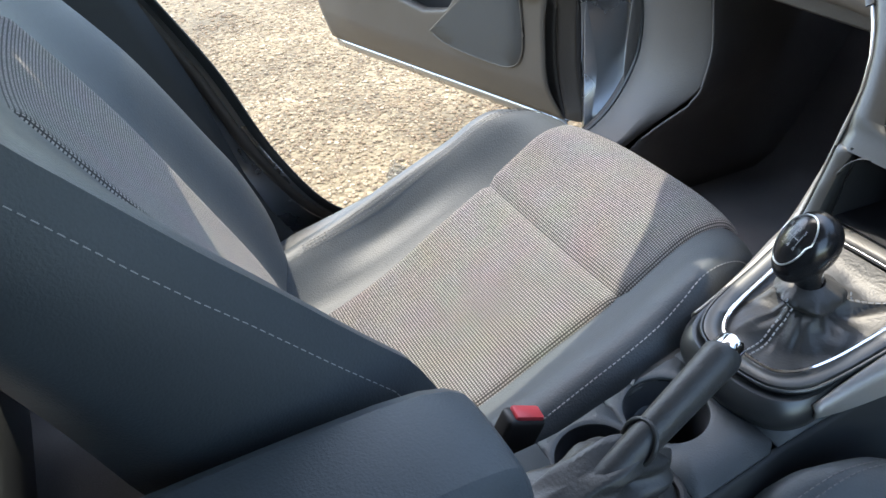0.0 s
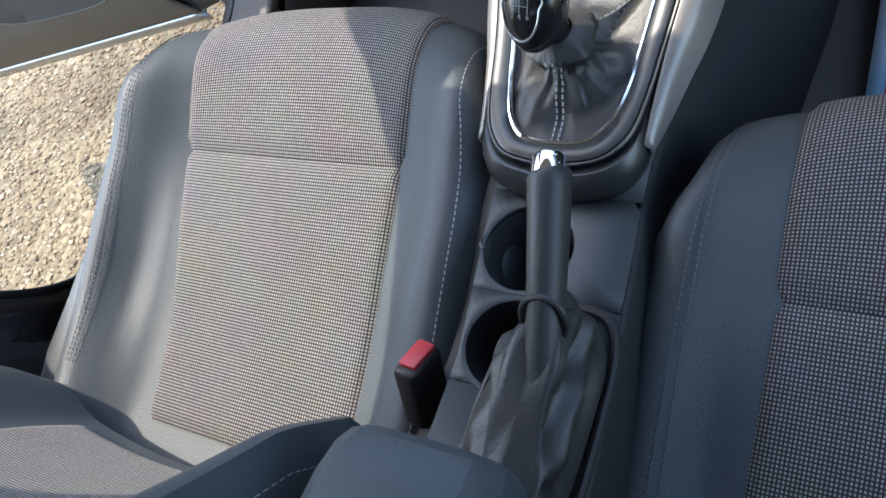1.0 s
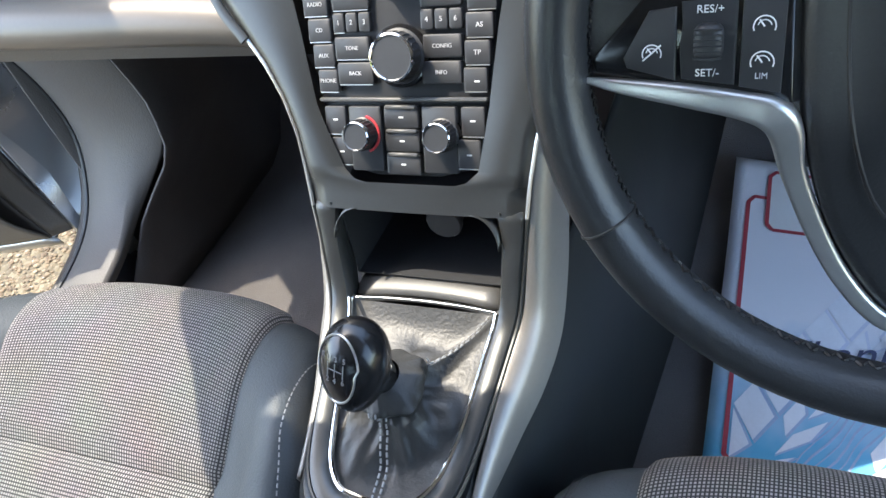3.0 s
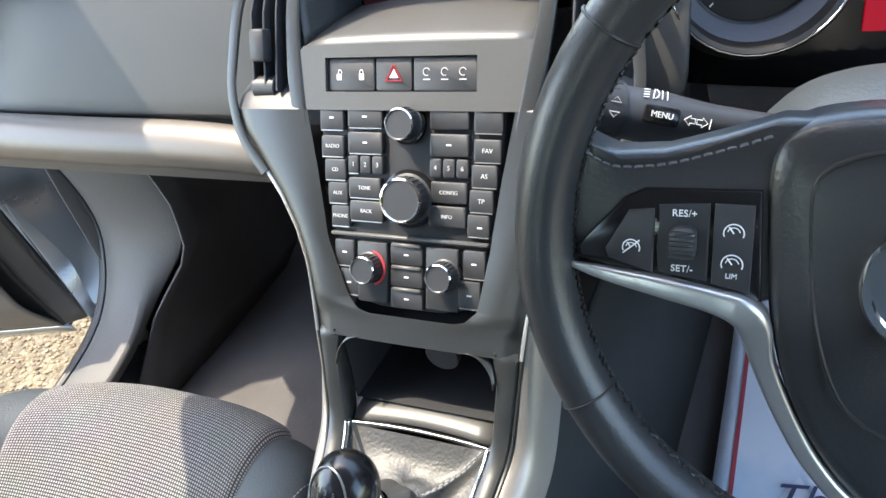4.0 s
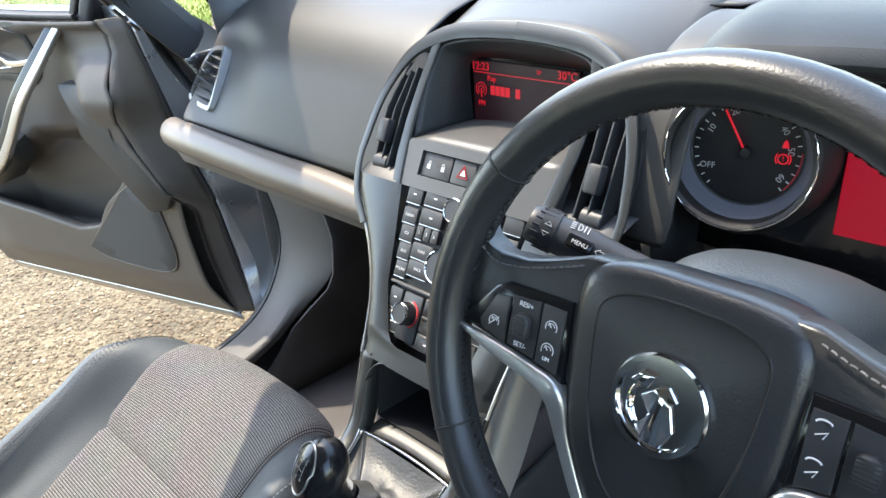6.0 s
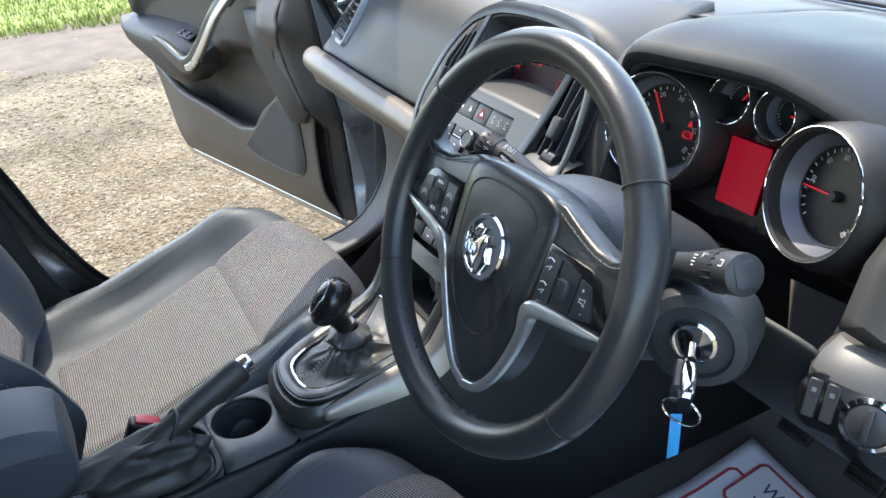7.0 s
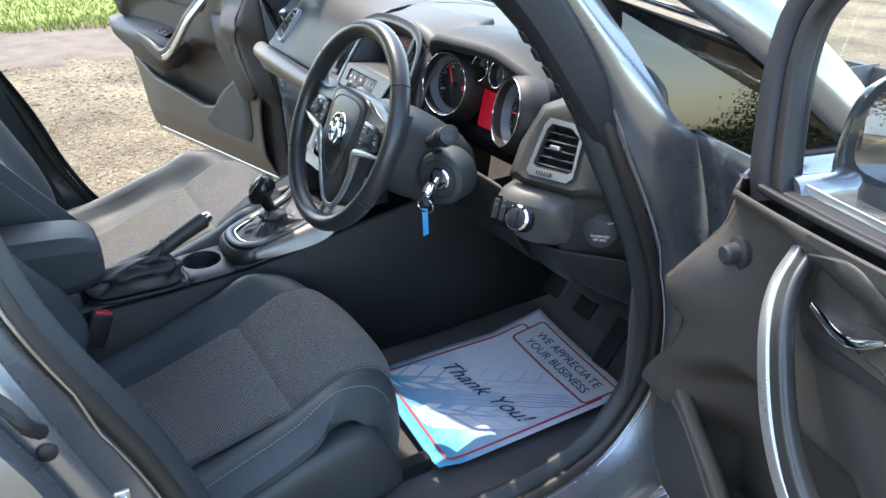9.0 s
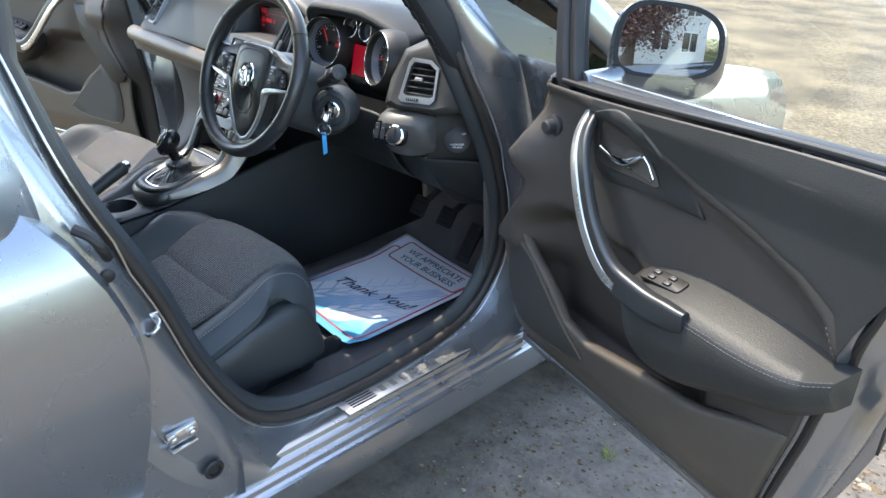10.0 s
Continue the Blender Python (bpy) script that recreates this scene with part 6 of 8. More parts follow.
part("shell", loft(rings, True, True), M["plastic_grey"], pod, "grey rounded pod", sub=1)
LS = basis((0.600, 0.2255, 0.866), (0.93, 0.36, 0), (0, 0.35, 0.93))
k = part("rotary_switch", lathe([(0.022, -0.004), (0.022, 0.003), (0.0185, 0.004), (0.018, 0.008), (0.016, 0.0095)], 26, LS), M["button"], pod, "black rotary headlight switch")
part("ring", lathe([(0.0225, 0.003), (0.0235, 0.0065), (0.0195, 0.009), (0.018, 0.006)], 26, LS), M["chrome"], k, "chrome ring")
part("grip", rbox((0.006, 0.03, 0.006), 0.002, 2, LS @ pose(0, 0, 0.0105)), M["button"], k)
for bx in (-0.048, -0.033):
    part("fog_button", rbox((0.011, 0.036, 0.003), 0.001, 1, LS @ pose(bx, 0.004, 0.0015)), M["button"], pod, "flush black switch button")
    part("button_mark", rbox((0.004, 0.004, 0.0006), 0.0, 1, LS @ pose(bx, 0.012, 0.0034)), M["faint"], pod)
part("switch_face", plate([(p[0], p[1]) for p in roundrect(0.090, 0.052, 0.018, 5)], 0.006, 0.002, LS @ pose(-0.016, 0.002, 0.0)), M["black"], pod, "gloss black switch face")
dv = thing("air_vent", "black slatted driver's air vent with silver surround", "air vent", "side air vents")
VN = basis((0.615, 0.283, 0.985), (0.93, 0.36, 0.0), (-0.08, 0.40, 0.91))


def dense(pts, n):
    return [tuple(np.array(a) * (1 - k / n) + np.array(b) * k / n) for a, b in zip(pts, pts[1:] + pts[:1]) for k in range(n)]


vo = [(p[0], p[1]) for p in dense([(-0.027, 0.052), (0.020, 0.051), (0.043, 0.034), (0.046, -0.038), (0.036, -0.049), (-0.036, -0.051), (-0.044, -0.044), (-0.034, 0.040)], 4)]
vi = [(p[0], p[1]) for p in dense([(-0.020, 0.043), (0.018, 0.042), (0.037, 0.029), (0.041, -0.029), (0.034, -0.034), (-0.026, -0.035), (-0.035, -0.030), (-0.027, 0.032)], 4)]
co = [(p[0], p[1]) for p in dense([(-0.055, 0.072), (0.02, 0.115), (0.13, 0.085), (0.14, -0.045), (0.06, -0.068), (-0.055, -0.068), (-0.082, -0.060), (-0.078, 0.0)], 4)]
rings = []
for k in (0.0, 0.15, 0.5, 1.0):
    rings.append([tuple(VN @ Vector((i[0] * 0.97 * (1 - k) + o[0] * k, i[1] * 0.97 * (1 - k) + o[1] * k, -0.003 + 0.002 * math.sin(k * 3.1) - 3.0 * max(0, i[0] * (1 - k) + o[0] * k - 0.05) ** 2 - 0.010 * smoothstep(0.6, 1.0, k)))) for i, o in zip(vo, co)])
part("cheek", loft(rings, True, False), M["dash"], pod, "grey dash end round the vent", thick=0.003)
part("surround", ring_plate(vo, vi, 0.014, VN @ pose(0, 0, 0.001), 0.002), M["satin"], dv, "satin silver surround", smooth=30)
part("backing", plate(vo, 0.003, 0, VN @ pose(0, 0, -0.034)), M["matt_black"], dv, smooth=0)
part("well", loft([[tuple(VN @ Vector((x, y, z))) for x, y in vi] for z in (0.0, -0.034)], True, False), M["matt_black"], dv, smooth=30, thick=0.002)
for i in range(5):
    yy = -0.026 + 0.0142 * i
    part("slat", rbox((0.070 - 0.012 * (i > 3), 0.0026, 0.016), 0.001, 1, VN @ pose(0.003 - 0.004 * (i > 3), yy, -0.010, 20)), M["plastic"], dv, "dark horizontal vane")
part("slider", rbox((0.020, 0.008, 0.012), 0.002, 2, VN @ pose(-0.002, 0.004, -0.002)), M["satin"], dv, "vent slider")
part("thumbwheel", rbox((0.030, 0.007, 0.006), 0.002, 2, VN @ pose(-0.008, -0.043, 0.002)), M["button"], dv)
for i in range(5):
    part("wheel_rib", rbox((0.0015, 0.006, 0.002), 0.0, 1, VN @ pose(-0.018 + 0.005 * i, -0.043, 0.0055)), M["satin"], dv)
ae = thing("dash_end_cap", "dark plastic dash end with passenger airbag switch", "dash end")
rings = []
for x, dy in ((0.64, -0.01), (0.665, 0.02), (0.69, 0.05), (0.715, 0.08), (0.745, 0.115)):
    rings.append([(x, 0.30 + dy, 0.92), (x, 0.285 + dy, 0.88), (x, 0.29 + dy, 0.82), (x, 0.32 + dy, 0.74), (x, 0.40 + dy, 0.66)])
part("cap", loft(rings, False, False), M["hood"], ae, sub=1, thick=0.005)
AS = basis((0.692, 0.336, 0.856), (0.72, 0.66, 0.05), (-0.1, 0.25, 0.95))
part("switch_panel", lathe([(0.031, -0.012), (0.031, 0.003), (0.029, 0.0045), (0.001, 0.0047)], 30, AS), M["button"], ae, "round black switch panel")
part("lock", lathe([(0.011, 0.003), (0.011, 0.0065), (0.006, 0.007)], 18, AS @ Matrix.Translation((0, 0.006, 0))), M["button"], ae)
letters("PASSENGER\nAIR BAG", 0.0062, AS @ Matrix.Translation((0.0, -0.014, 0.0052)), M["white"], ae)
letters("OFF", 0.006, AS @ Matrix.Translation((0.016, 0.013, 0.0052)), M["white"], ae)
lower = thing("lower_dash", "dark plastic lower dash above the pedals", "dashboard panel")
part("knee_panel", loft([[(x, 0.235, 0.905), (x, 0.24, 0.84), (x, 0.27, 0.78), (x, 0.33, 0.72), (x, 0.45, 0.68)] for x in lin(0.17, 0.56, 8)], False, False), M["hood"], lower, sub=1, thick=0.005)
part("knee_panel", loft([[(x, 0.28 + 0.9 * max(0, x - 0.63), 0.81), (x, 0.30 + 0.9 * max(0, x - 0.63), 0.76), (x, 0.36 + 0.6 * max(0, x - 0.63), 0.70), (x, 0.47, 0.665)] for x in lin(0.55, 0.745, 8)], False, False), M["hood"], lower, sub=1, thick=0.005)

# ---- steering wheel and column ----
TILT = radians(22.2)
SW = Matrix.Translation((0.350, 0.0096, 0.9925)) @ Matrix(((1, 0, 0, 0), (0, math.sin(TILT), -math.cos(TILT), 0), (0, math.cos(TILT), math.sin(TILT), 0), (0, 0, 0, 1)))
sw = thing("steering_wheel", "black leather steering wheel with silver spokes and buttons", "steering wheel")
RR = 0.1936 - 0.0165
rim_path = [tuple(SW @ Vector((RR * math.cos(a), RR * math.sin(a), 0))) for a in lin(0, 2 * math.pi, 73)[:-1]]
axis = tuple(SW.to_3x3() @ Vector((0, 0, 1)))
part("rim", sweep(rim_path, circle(0.0155, 16, 0.0178), axis, True), M["wheel_leather"], sw, "smooth black leather rim", 80)
for ang in (36, 144, 210, 330):
    a = radians(ang)
    c = Vector((RR * math.cos(a), RR * math.sin(a), 0))
    rad = Vector((math.cos(a), math.sin(a), 0))
    part("rim_seam", tube([tuple(SW @ (c + rad * 0.0157 * math.cos(t) + Vector((0, 0, 0.018 * math.sin(t))))) for t in lin(0, 2 * math.pi, 21)[:-1]], 0.0009, 6, True), M["rubber"], sw)
for a0, a1 in ((144, 210), (-30, 36), (36, 144), (210, 330)):
    pth = []
    for i, t in enumerate(lin(radians(a0), radians(a1), 90)):
        q = RR - 0.0158
        pth.append(SW @ Vector((q * math.cos(t), q * math.sin(t), 0.003 * (1 if i % 2 else -1))))
    part("stitching", dashes(pth, 0.0042, 0.0014, 0.0008), M["rubber"], sw, "cross stitching inside the rim")
hub_o = [(0.0, 0.0665), (0.034, 0.066), (0.060, 0.0605), (0.0715, 0.046), (0.0715, 0.010), (0.0665, -0.036), (0.055, -0.080), (0.040, -0.113), (0.020, -0.139), (0.0, -0.147)]
hub_o = hub_o + [(-x, y) for x, y in hub_o[-2:0:-1]]
hub_s = [(p[0], p[1]) for p in spline(hub_o + hub_o[:1], 4)[:-1]]
sink = lambda y: -0.018 * smoothstep(-0.03, -0.145, y)
rings = []
for k, z in ((0.985, -0.030), (1.0, -0.004), (0.99, 0.006), (0.96, 0.010), (0.88, 0.0125), (0.6, 0.0145), (0.3, 0.0155), (0.08, 0.016)):
    rings.append([tuple(SW @ Vector((x * k, -0.02 + (y + 0.02) * k, z - 0.008 + sink(y)))) for x, y in hub_s])
part("hub", loft(rings, True, True), M["wheel_leather"], sw, "black airbag hub", 60)
shield = [(0.0, 0.052), (0.030, 0.050), (0.050, 0.040), (0.053, 0.020), (0.047, -0.030), (0.034, -0.070), (0.016, -0.088), (0.0, -0.091)]
shield = [(p[0], p[1]) for p in spline(shield + [(-x, y) for x, y in shield[-2:0:-1]] + shield[:1], 4)[:-1]]
part("hub_groove", tube([tuple(SW @ Vector((x, y, 0.0058 + sink(y) * 0.9 - 0.25 * x * x))) for x, y in shield], 0.0011, 6, True), M["rubber"], sw, "fine groove round the airbag cover")
EM = SW @ pose(-0.001, -0.0075, 0.0095)
em = part("emblem", lathe([(0.0300, -0.004), (0.0308, 0.001), (0.0295, 0.003), (0.0262, 0.003), (0.0255, -0.001)], 40, EM), M["chrome"], sw, "round chrome emblem ring")
part("emblem_field", lathe([(0.0258, -0.002), (0.001, -0.0015)], 30, EM), M["black"], em)
part("emblem_shape", plate([(-0.011, 0.003), (-0.002, 0.011), (0.005, 0.013), (0.011, 0.006), (0.008, 0.002), (0.012, -0.012), (0.006, -0.024), (-0.006, -0.024), (-0.010, -0.015), (-0.004, -0.006)], 0.003, 0.0012, EM @ pose(0, 0, 0.002)), M["chrome"], em, "plain bright metal shape")
part("emblem_shape", plate([(-0.019, 0.010), (-0.012, 0.018), (-0.003, 0.017), (-0.008, 0.008)], 0.003, 0.0008, EM @ pose(0, 0, 0.002)), M["chrome"], em)
part("emblem_shape", tube([tuple(EM @ Vector((0.018 * math.cos(a), -0.003 + 0.018 * math.sin(a), 0.0005))) for a in lin(2.6, 4.3, 10)], 0.0016, 6), M["chrome"], em)


def gauge_mark(x, y, r, parent):
    """A small printed dial: an arc, a foot and a pointer."""
    at = lambda a, q: tuple(SW @ Vector((x + q * math.cos(a), y + q * math.sin(a), 0.0052)))
    part("symbol", tube([at(a, r) for a in lin(-0.4, 3.55, 14)], 0.00034, 5), M["white"], parent)
    part("symbol", tube([at(a, r * 0.62) for a in lin(0.2, 2.9, 9)], 0.00028, 5), M["white"], parent)
    part("symbol", tube([at(0, 0), at(2.2, r * 0.8)], 0.0004, 5), M["white"], parent)


for s in (1, -1):
    # leather upper spoke, glossy button block below it
    sp_o = [(s * 0.050, 0.062), (s * 0.067, 0.0625), (s * 0.090, 0.0545), (s * 0.118, 0.0465), (s * 0.142, 0.045), (s * 0.158, 0.052), (s * 0.172, 0.070), (s * 0.176, 0.030), (s * 0.174, -0.008), (s * 0.164, -0.012), (s * 0.110, -0.020), (s * 0.072, -0.028), (s * 0.050, -0.020)]
    part("spoke", plate(sp_o, 0.022, 0.007, SW @ pose(0, 0, -0.001), 3), M["wheel_leather"], sw, "black leather upper spoke")
    seam_top = [SW @ Vector((s * x, y - 0.006, 0.0008 + 0.0014 * (i % 2))) for i, (x, y) in enumerate(spline([(0.070, 0.0615), (0.090, 0.0545), (0.118, 0.0465), (0.142, 0.045), (0.156, 0.052)], 6))]
    part("stitching", dashes(seam_top, 0.0040, 0.0016, 0.0008), M["darkthread"], sw, "cross stitching along the spoke")
    bo = [(s * 0.0735, 0.0300), (s * 0.126, 0.0285), (s * 0.136, 0.0235), (s * 0.160, -0.004), (s * 0.158, -0.0095), (s * 0.110, -0.0175), (s * 0.0705, -0.0245)]
    blk = part("button_block", plate(bo, 0.006, 0.002, SW @ pose(0, 0, 0.0030), 2), M["black"], sw, "black button block")
    cells = ([(0.1210, 0.0195), (0.1330, 0.0180), (0.1445, -0.0030), (0.1430, -0.0075), (0.1210, -0.0135)], [(0.0760, 0.0235), (0.0935, 0.0235), (0.0935, -0.0165), (0.0760, -0.0195)])
    for outline in cells:
        part("button", plate([(s * x, y) for x, y in outline], 0.004, 0.001, SW @ pose(0, 0, 0.0048)), M["button"], blk, "black rocker button", smooth=30)
    well = [(0.0955, 0.0235), (0.1190, 0.0215), (0.1185, 0.0120), (0.1195, 0.0), (0.1185, -0.0130), (0.0955, -0.0160)]
    part("roller_well", plate([(s * x, y) for x, y in well], 0.004, 0.0012, SW @ pose(0, 0, 0.0042)), M["matt_black"], blk, "black roller surround", smooth=30)
    part("thumb_roller", rbox((0.0125, 0.0165, 0.010), 0.004, 3, SW @ pose(s * 0.107, 0.004, 0.0055)), M["button"], blk, "ribbed thumb roller")
    for i in range(6):
        part("roller_rib", rbox((0.0118, 0.0009, 0.0012), 0, 1, SW @ pose(s * 0.107, -0.0022 + 0.0025 * i, 0.0106)), M["button"], blk)
    if s < 0:
        letters("RES/+", 0.0048, SW @ Matrix.Translation((-0.1068, 0.0180, 0.0048)), M["white"], blk)
        letters("SET/-", 0.0048, SW @ Matrix.Translation((-0.1072, -0.0100, 0.0048)), M["white"], blk)
        gauge_mark(-0.1315, -0.001, 0.0042, blk)
        part("symbol", tube([tuple(SW @ Vector((-0.1355, -0.004, 0.0052))), tuple(SW @ Vector((-0.1275, 0.003, 0.0052)))], 0.0004, 5), M["white"], blk)
        gauge_mark(-0.0845, 0.0100, 0.0045, blk)
        gauge_mark(-0.0845, -0.0055, 0.0048, blk)
        letters("LIM", 0.0036, SW @ Matrix.Translation((-0.0845, -0.0115, 0.0052)), M["white"], blk)
    else:
        for px, py in ((0.083, 0.015), (0.083, -0.006)):
            part("symbol", tube([tuple(SW @ Vector((px + 0.004 * math.cos(a), py + 0.0025 + 0.0022 * math.sin(a), 0.0052))) for a in lin(0.3, 3.0, 8)], 0.0006, 5), M["white"], blk)
            part("symbol", tube([tuple(SW @ Vector((px - 0.003, py - 0.004, 0.0052))), tuple(SW @ Vector((px + 0.003, py - 0.001, 0.0052))), tuple(SW @ Vector((px + 0.001, py - 0.005, 0.0052)))], 0.0004, 5), M["white"], blk)
        letters("+", 0.006, SW @ Matrix.Translation((0.1275, 0.0120, 0.0052)), M["white"], blk)
        letters("-", 0.006, SW @ Matrix.Translation((0.1330, -0.0050, 0.0052)), M["white"], blk)
        part("symbol", tube([tuple(SW @ Vector((0.130 + x, 0.004 + y, 0.0052))) for x, y in ((-0.003, -0.0015), (0.0, -0.001), (0.003, -0.003), (0.003, 0.003), (0.0, 0.0015), (-0.003, 0.0015))], 0.0004, 5, True), M["white"], blk)
    # flat silver band: a point at the rim, under the block, then down beside the hub
    band_pts = [(0.166, -0.0125, 0.003, 0.15), (0.145, -0.0160, 0.004, 0.55), (0.115, -0.0205, 0.004, 0.85), (0.092, -0.0250, 0.003, 1.0), (0.0785, -0.0295, 0.002, 1.25), (0.0722, -0.0390, -0.001, 1.2), (0.0675, -0.060, -0.006, 0.9), (0.055, -0.092, -0.012, 0.8), (0.040, -0.120, -0.016, 0.75), (0.021, -0.142, -0.019, 0.75), (0.0, -0.150, -0.020, 0.75)]
    pth = [(s * q[0], q[1], q[2], q[3]) for q in spline(band_pts, 6)]
    part("silver_spoke", sweep([tuple(SW @ Vector(q[:3])) for q in pth], roundrect(0.0125, 0.011, 0.003), axis, scale=[q[3] for q in pth]), M["satin"], sw, "satin silver spoke")
col = thing("steering_column", "dark plastic steering column shroud with stalks and ignition", "steering column")
rings = []
for d, w, tp_, bt in ((0.030, 0.050, 0.045, -0.055), (0.05, 0.062, 0.058, -0.072), (0.08, 0.076, 0.070, -0.085), (0.115, 0.083, 0.074, -0.095), (0.17, 0.090, 0.066, -0.10), (0.28, 0.105, 0.045, -0.10)):
    h, o = (tp_ - bt) / 2, (tp_ + bt) / 2
    rings.append([tuple(SW @ Vector((w * math.copysign(abs(math.cos(a)) ** 0.75, math.cos(a)), o + h * math.copysign(abs(math.sin(a)) ** 0.75, math.sin(a)), -d))) for a in lin(0, 2 * math.pi, 33)[:-1]])
part("shroud", loft(rings, True, True), M["plastic"], col, "dark column shroud", sub=1)


def stalk(s, pts, r, label):
    st = thing("column_stalk", label, "stalk", "column stalks")
    p = spline(pts, 5)
    part("arm", sweep(p, circle(r, 20, r * 1.02), scale=[interp(i, [0, len(p) * 0.36, len(p) * 0.56, len(p) - 2, len(p) - 1], [0.55, 0.72, 1.0, 0.98, 0.86]) for i in range(len(p))]), M["button"], st)
    return st, p


ls, lp = stalk(-1, [(0.305, 0.146, 0.966), (0.268, 0.134, 0.978), (0.237, 0.125, 0.988), (0.2133, 0.118, 0.995), (0.188, 0.110, 1.0055), (0.171, 0.104, 1.0135)], 0.0155, "black indicator stalk with white markings behind the wheel")
LM = basis((0.217, 0.1055, 1.0050), (0.048, 0.0145, -0.020), (0.12, 0.62, 0.78))
part("menu_button", plate(roundrect(0.021, 0.0105, 0.002), 0.003, 0.0008, LM @ Matrix.Translation((0, 0, 0.0006))), M["black"], ls, "black push button")
letters("MENU", 0.0048, LM @ Matrix.Translation((0, 0, 0.0009)), M["white"], ls)
part("twist_ring", sweep([(0.191, 0.111, 1.0043), (0.180, 0.1073, 1.0090)], circle(0.0163, 24, 0.0166)), M["matt_black"], ls, "ribbed twist ring")
for k in range(18):
    a = 2 * math.pi * k / 18
    part("ring_rib", sweep([tuple(Vector(c) + Vector((0.003 * math.sin(a), 0.0165 * math.cos(a), 0.0165 * math.sin(a)))) for c in ((0.191, 0.111, 1.0043), (0.180, 0.1073, 1.0090))], circle(0.0008, 5)), M["matt_black"], ls)


def stalk_arrow(x, s):
    """An outlined arrow printed on the stalk."""
    pts = [(x - s * 0.0035, 0.0), (x, 0.0028), (x, 0.0014), (x + s * 0.003, 0.0014), (x + s * 0.003, -0.0014), (x, -0.0014), (x, -0.0028)]
    part("symbol", tube([tuple(LM @ Vector((px, py, 0.0008))) for px, py in pts], 0.0003, 5, True), M["white"], ls)


stalk_arrow(0.0165, 1)
stalk_arrow(0.0235, -1)
part("symbol", tube([tuple(LM @ Vector((0.0285, -0.003, 0.0006))), tuple(LM @ Vector((0.0285, 0.003, 0.0006)))], 0.0003, 5), M["white"], ls)
part("symbol", tube([tuple(LM @ Vector((-0.006 + 0.003 * math.cos(a), 0.0115 + 0.0026 * math.sin(a), -0.0030))) for a in lin(-1.57, 1.57, 9)], 0.0004, 5, True), M["white"], ls)
for k in range(4):
    part("symbol", tube([tuple(LM @ Vector((-0.0085, 0.0092 + 0.0015 * k, -0.0026 - 0.0004 * k))), tuple(LM @ Vector((-0.0120, 0.0088 + 0.0015 * k, -0.0026 - 0.0004 * k)))], 0.0003, 5), M["white"], ls)
for dx in (-0.001, 0.002):
    part("symbol", tube([tuple(LM @ Vector((dx, 0.0092, -0.0022))), tuple(LM @ Vector((dx, 0.0142, -0.0050)))], 0.0003, 5), M["white"], ls)
for dy in (0.0028, -0.0028):
    part("symbol", tube([tuple(LM @ Vector((-0.0275 + px, dy + (1 if dy > 0 else -1) * py, 0.0012))) for px, py in ((-0.003, 0), (0.003, 0), (0, 0.003))], 0.0003, 5, True), M["white"], ls)
rs, _ = stalk(1, [(0.395, 0.148, 0.952), (0.435, 0.143, 0.968), (0.470, 0.136, 0.984), (0.505, 0.127, 1.000), (0.528, 0.121, 1.0105), (0.535, 0.119, 1.0135)], 0.0172, "black wiper stalk with white markings behind the wheel")
part("end_button", plate(roundrect(0.018, 0.022, 0.004), 0.004, 0.001, basis((0.5362, 0.1188, 1.0142), (0.27, 0.96, 0.1), (-0.4, 0.05, 0.9))), M["button"], rs, "black end button")
RM = basis((0.500, 0.1165, 1.0095), (0.065, -0.019, 0.0295), (-0.25, 0.66, 0.70))
part("wash_ring", sweep([(0.500, 0.1283, 0.9977), (0.512, 0.1252, 1.0032)], circle(0.0176, 24, 0.0180)), M["matt_black"], rs, "ribbed twist ring")
for k in range(20):
    a = 2 * math.pi * k / 20
    part("ring_rib", sweep([tuple(Vector(c) + Vector((-0.006 * math.sin(a), 0.0178 * math.cos(a), 0.0168 * math.sin(a)))) for c in ((0.500, 0.1283, 0.9977), (0.512, 0.1252, 1.0032))], circle(0.0008, 5)), M["matt_black"], rs)
for px, py, w, h in ((-0.020, 0.004, 0.006, 0.0009), (-0.020, 0.001, 0.004, 0.0009), (-0.020, -0.002, 0.006, 0.0009), (-0.020, -0.005, 0.003, 0.0009), (-0.009, 0.003, 0.0009, 0.007), (-0.006, 0.003, 0.0009, 0.007), (-0.003, 0.003, 0.0009, 0.007), (0.021, 0.003, 0.005, 0.0009), (0.021, -0.002, 0.005, 0.0009), (0.0235, 0.0005, 0.0009, 0.005)):
    part("symbol", rbox((w, h, 0.0005), 0, 1, RM @ Matrix.Translation((px, py, 0.0016 - 18 * py * py))), M["white"], rs)
ign = thing("ignition_lock", "round black ignition lock with key and blue tag", "ignition")
IM = basis((0.482, 0.134, 0.914), (0.87, 0.48, -0.1), (0.08, 0.1, 0.99))
part("housing", lathe([(0.050, -0.05), (0.050, -0.008), (0.046, 0.0), (0.036, 0.004), (0.034, -0.002), (0.024, -0.002)], 32, IM), M["plastic"], ign, "dark round lock housing")
part("lock_ring", lathe([(0.021, -0.004), (0.021, 0.003), (0.018, 0.005), (0.014, 0.004)], 26, IM), M["chrome"], ign, "chrome lock ring")
part("barrel", lathe([(0.016, -0.004), (0.016, 0.002), (0.001, 0.003)], 20, IM), M["steel"], ign)
key = thing("ignition_key", "chrome and black car key hanging a blue tag", "key")
K0, K1 = Vector((0.488, 0.126, 0.915)), Vector((0.528, 0.080, 0.898))
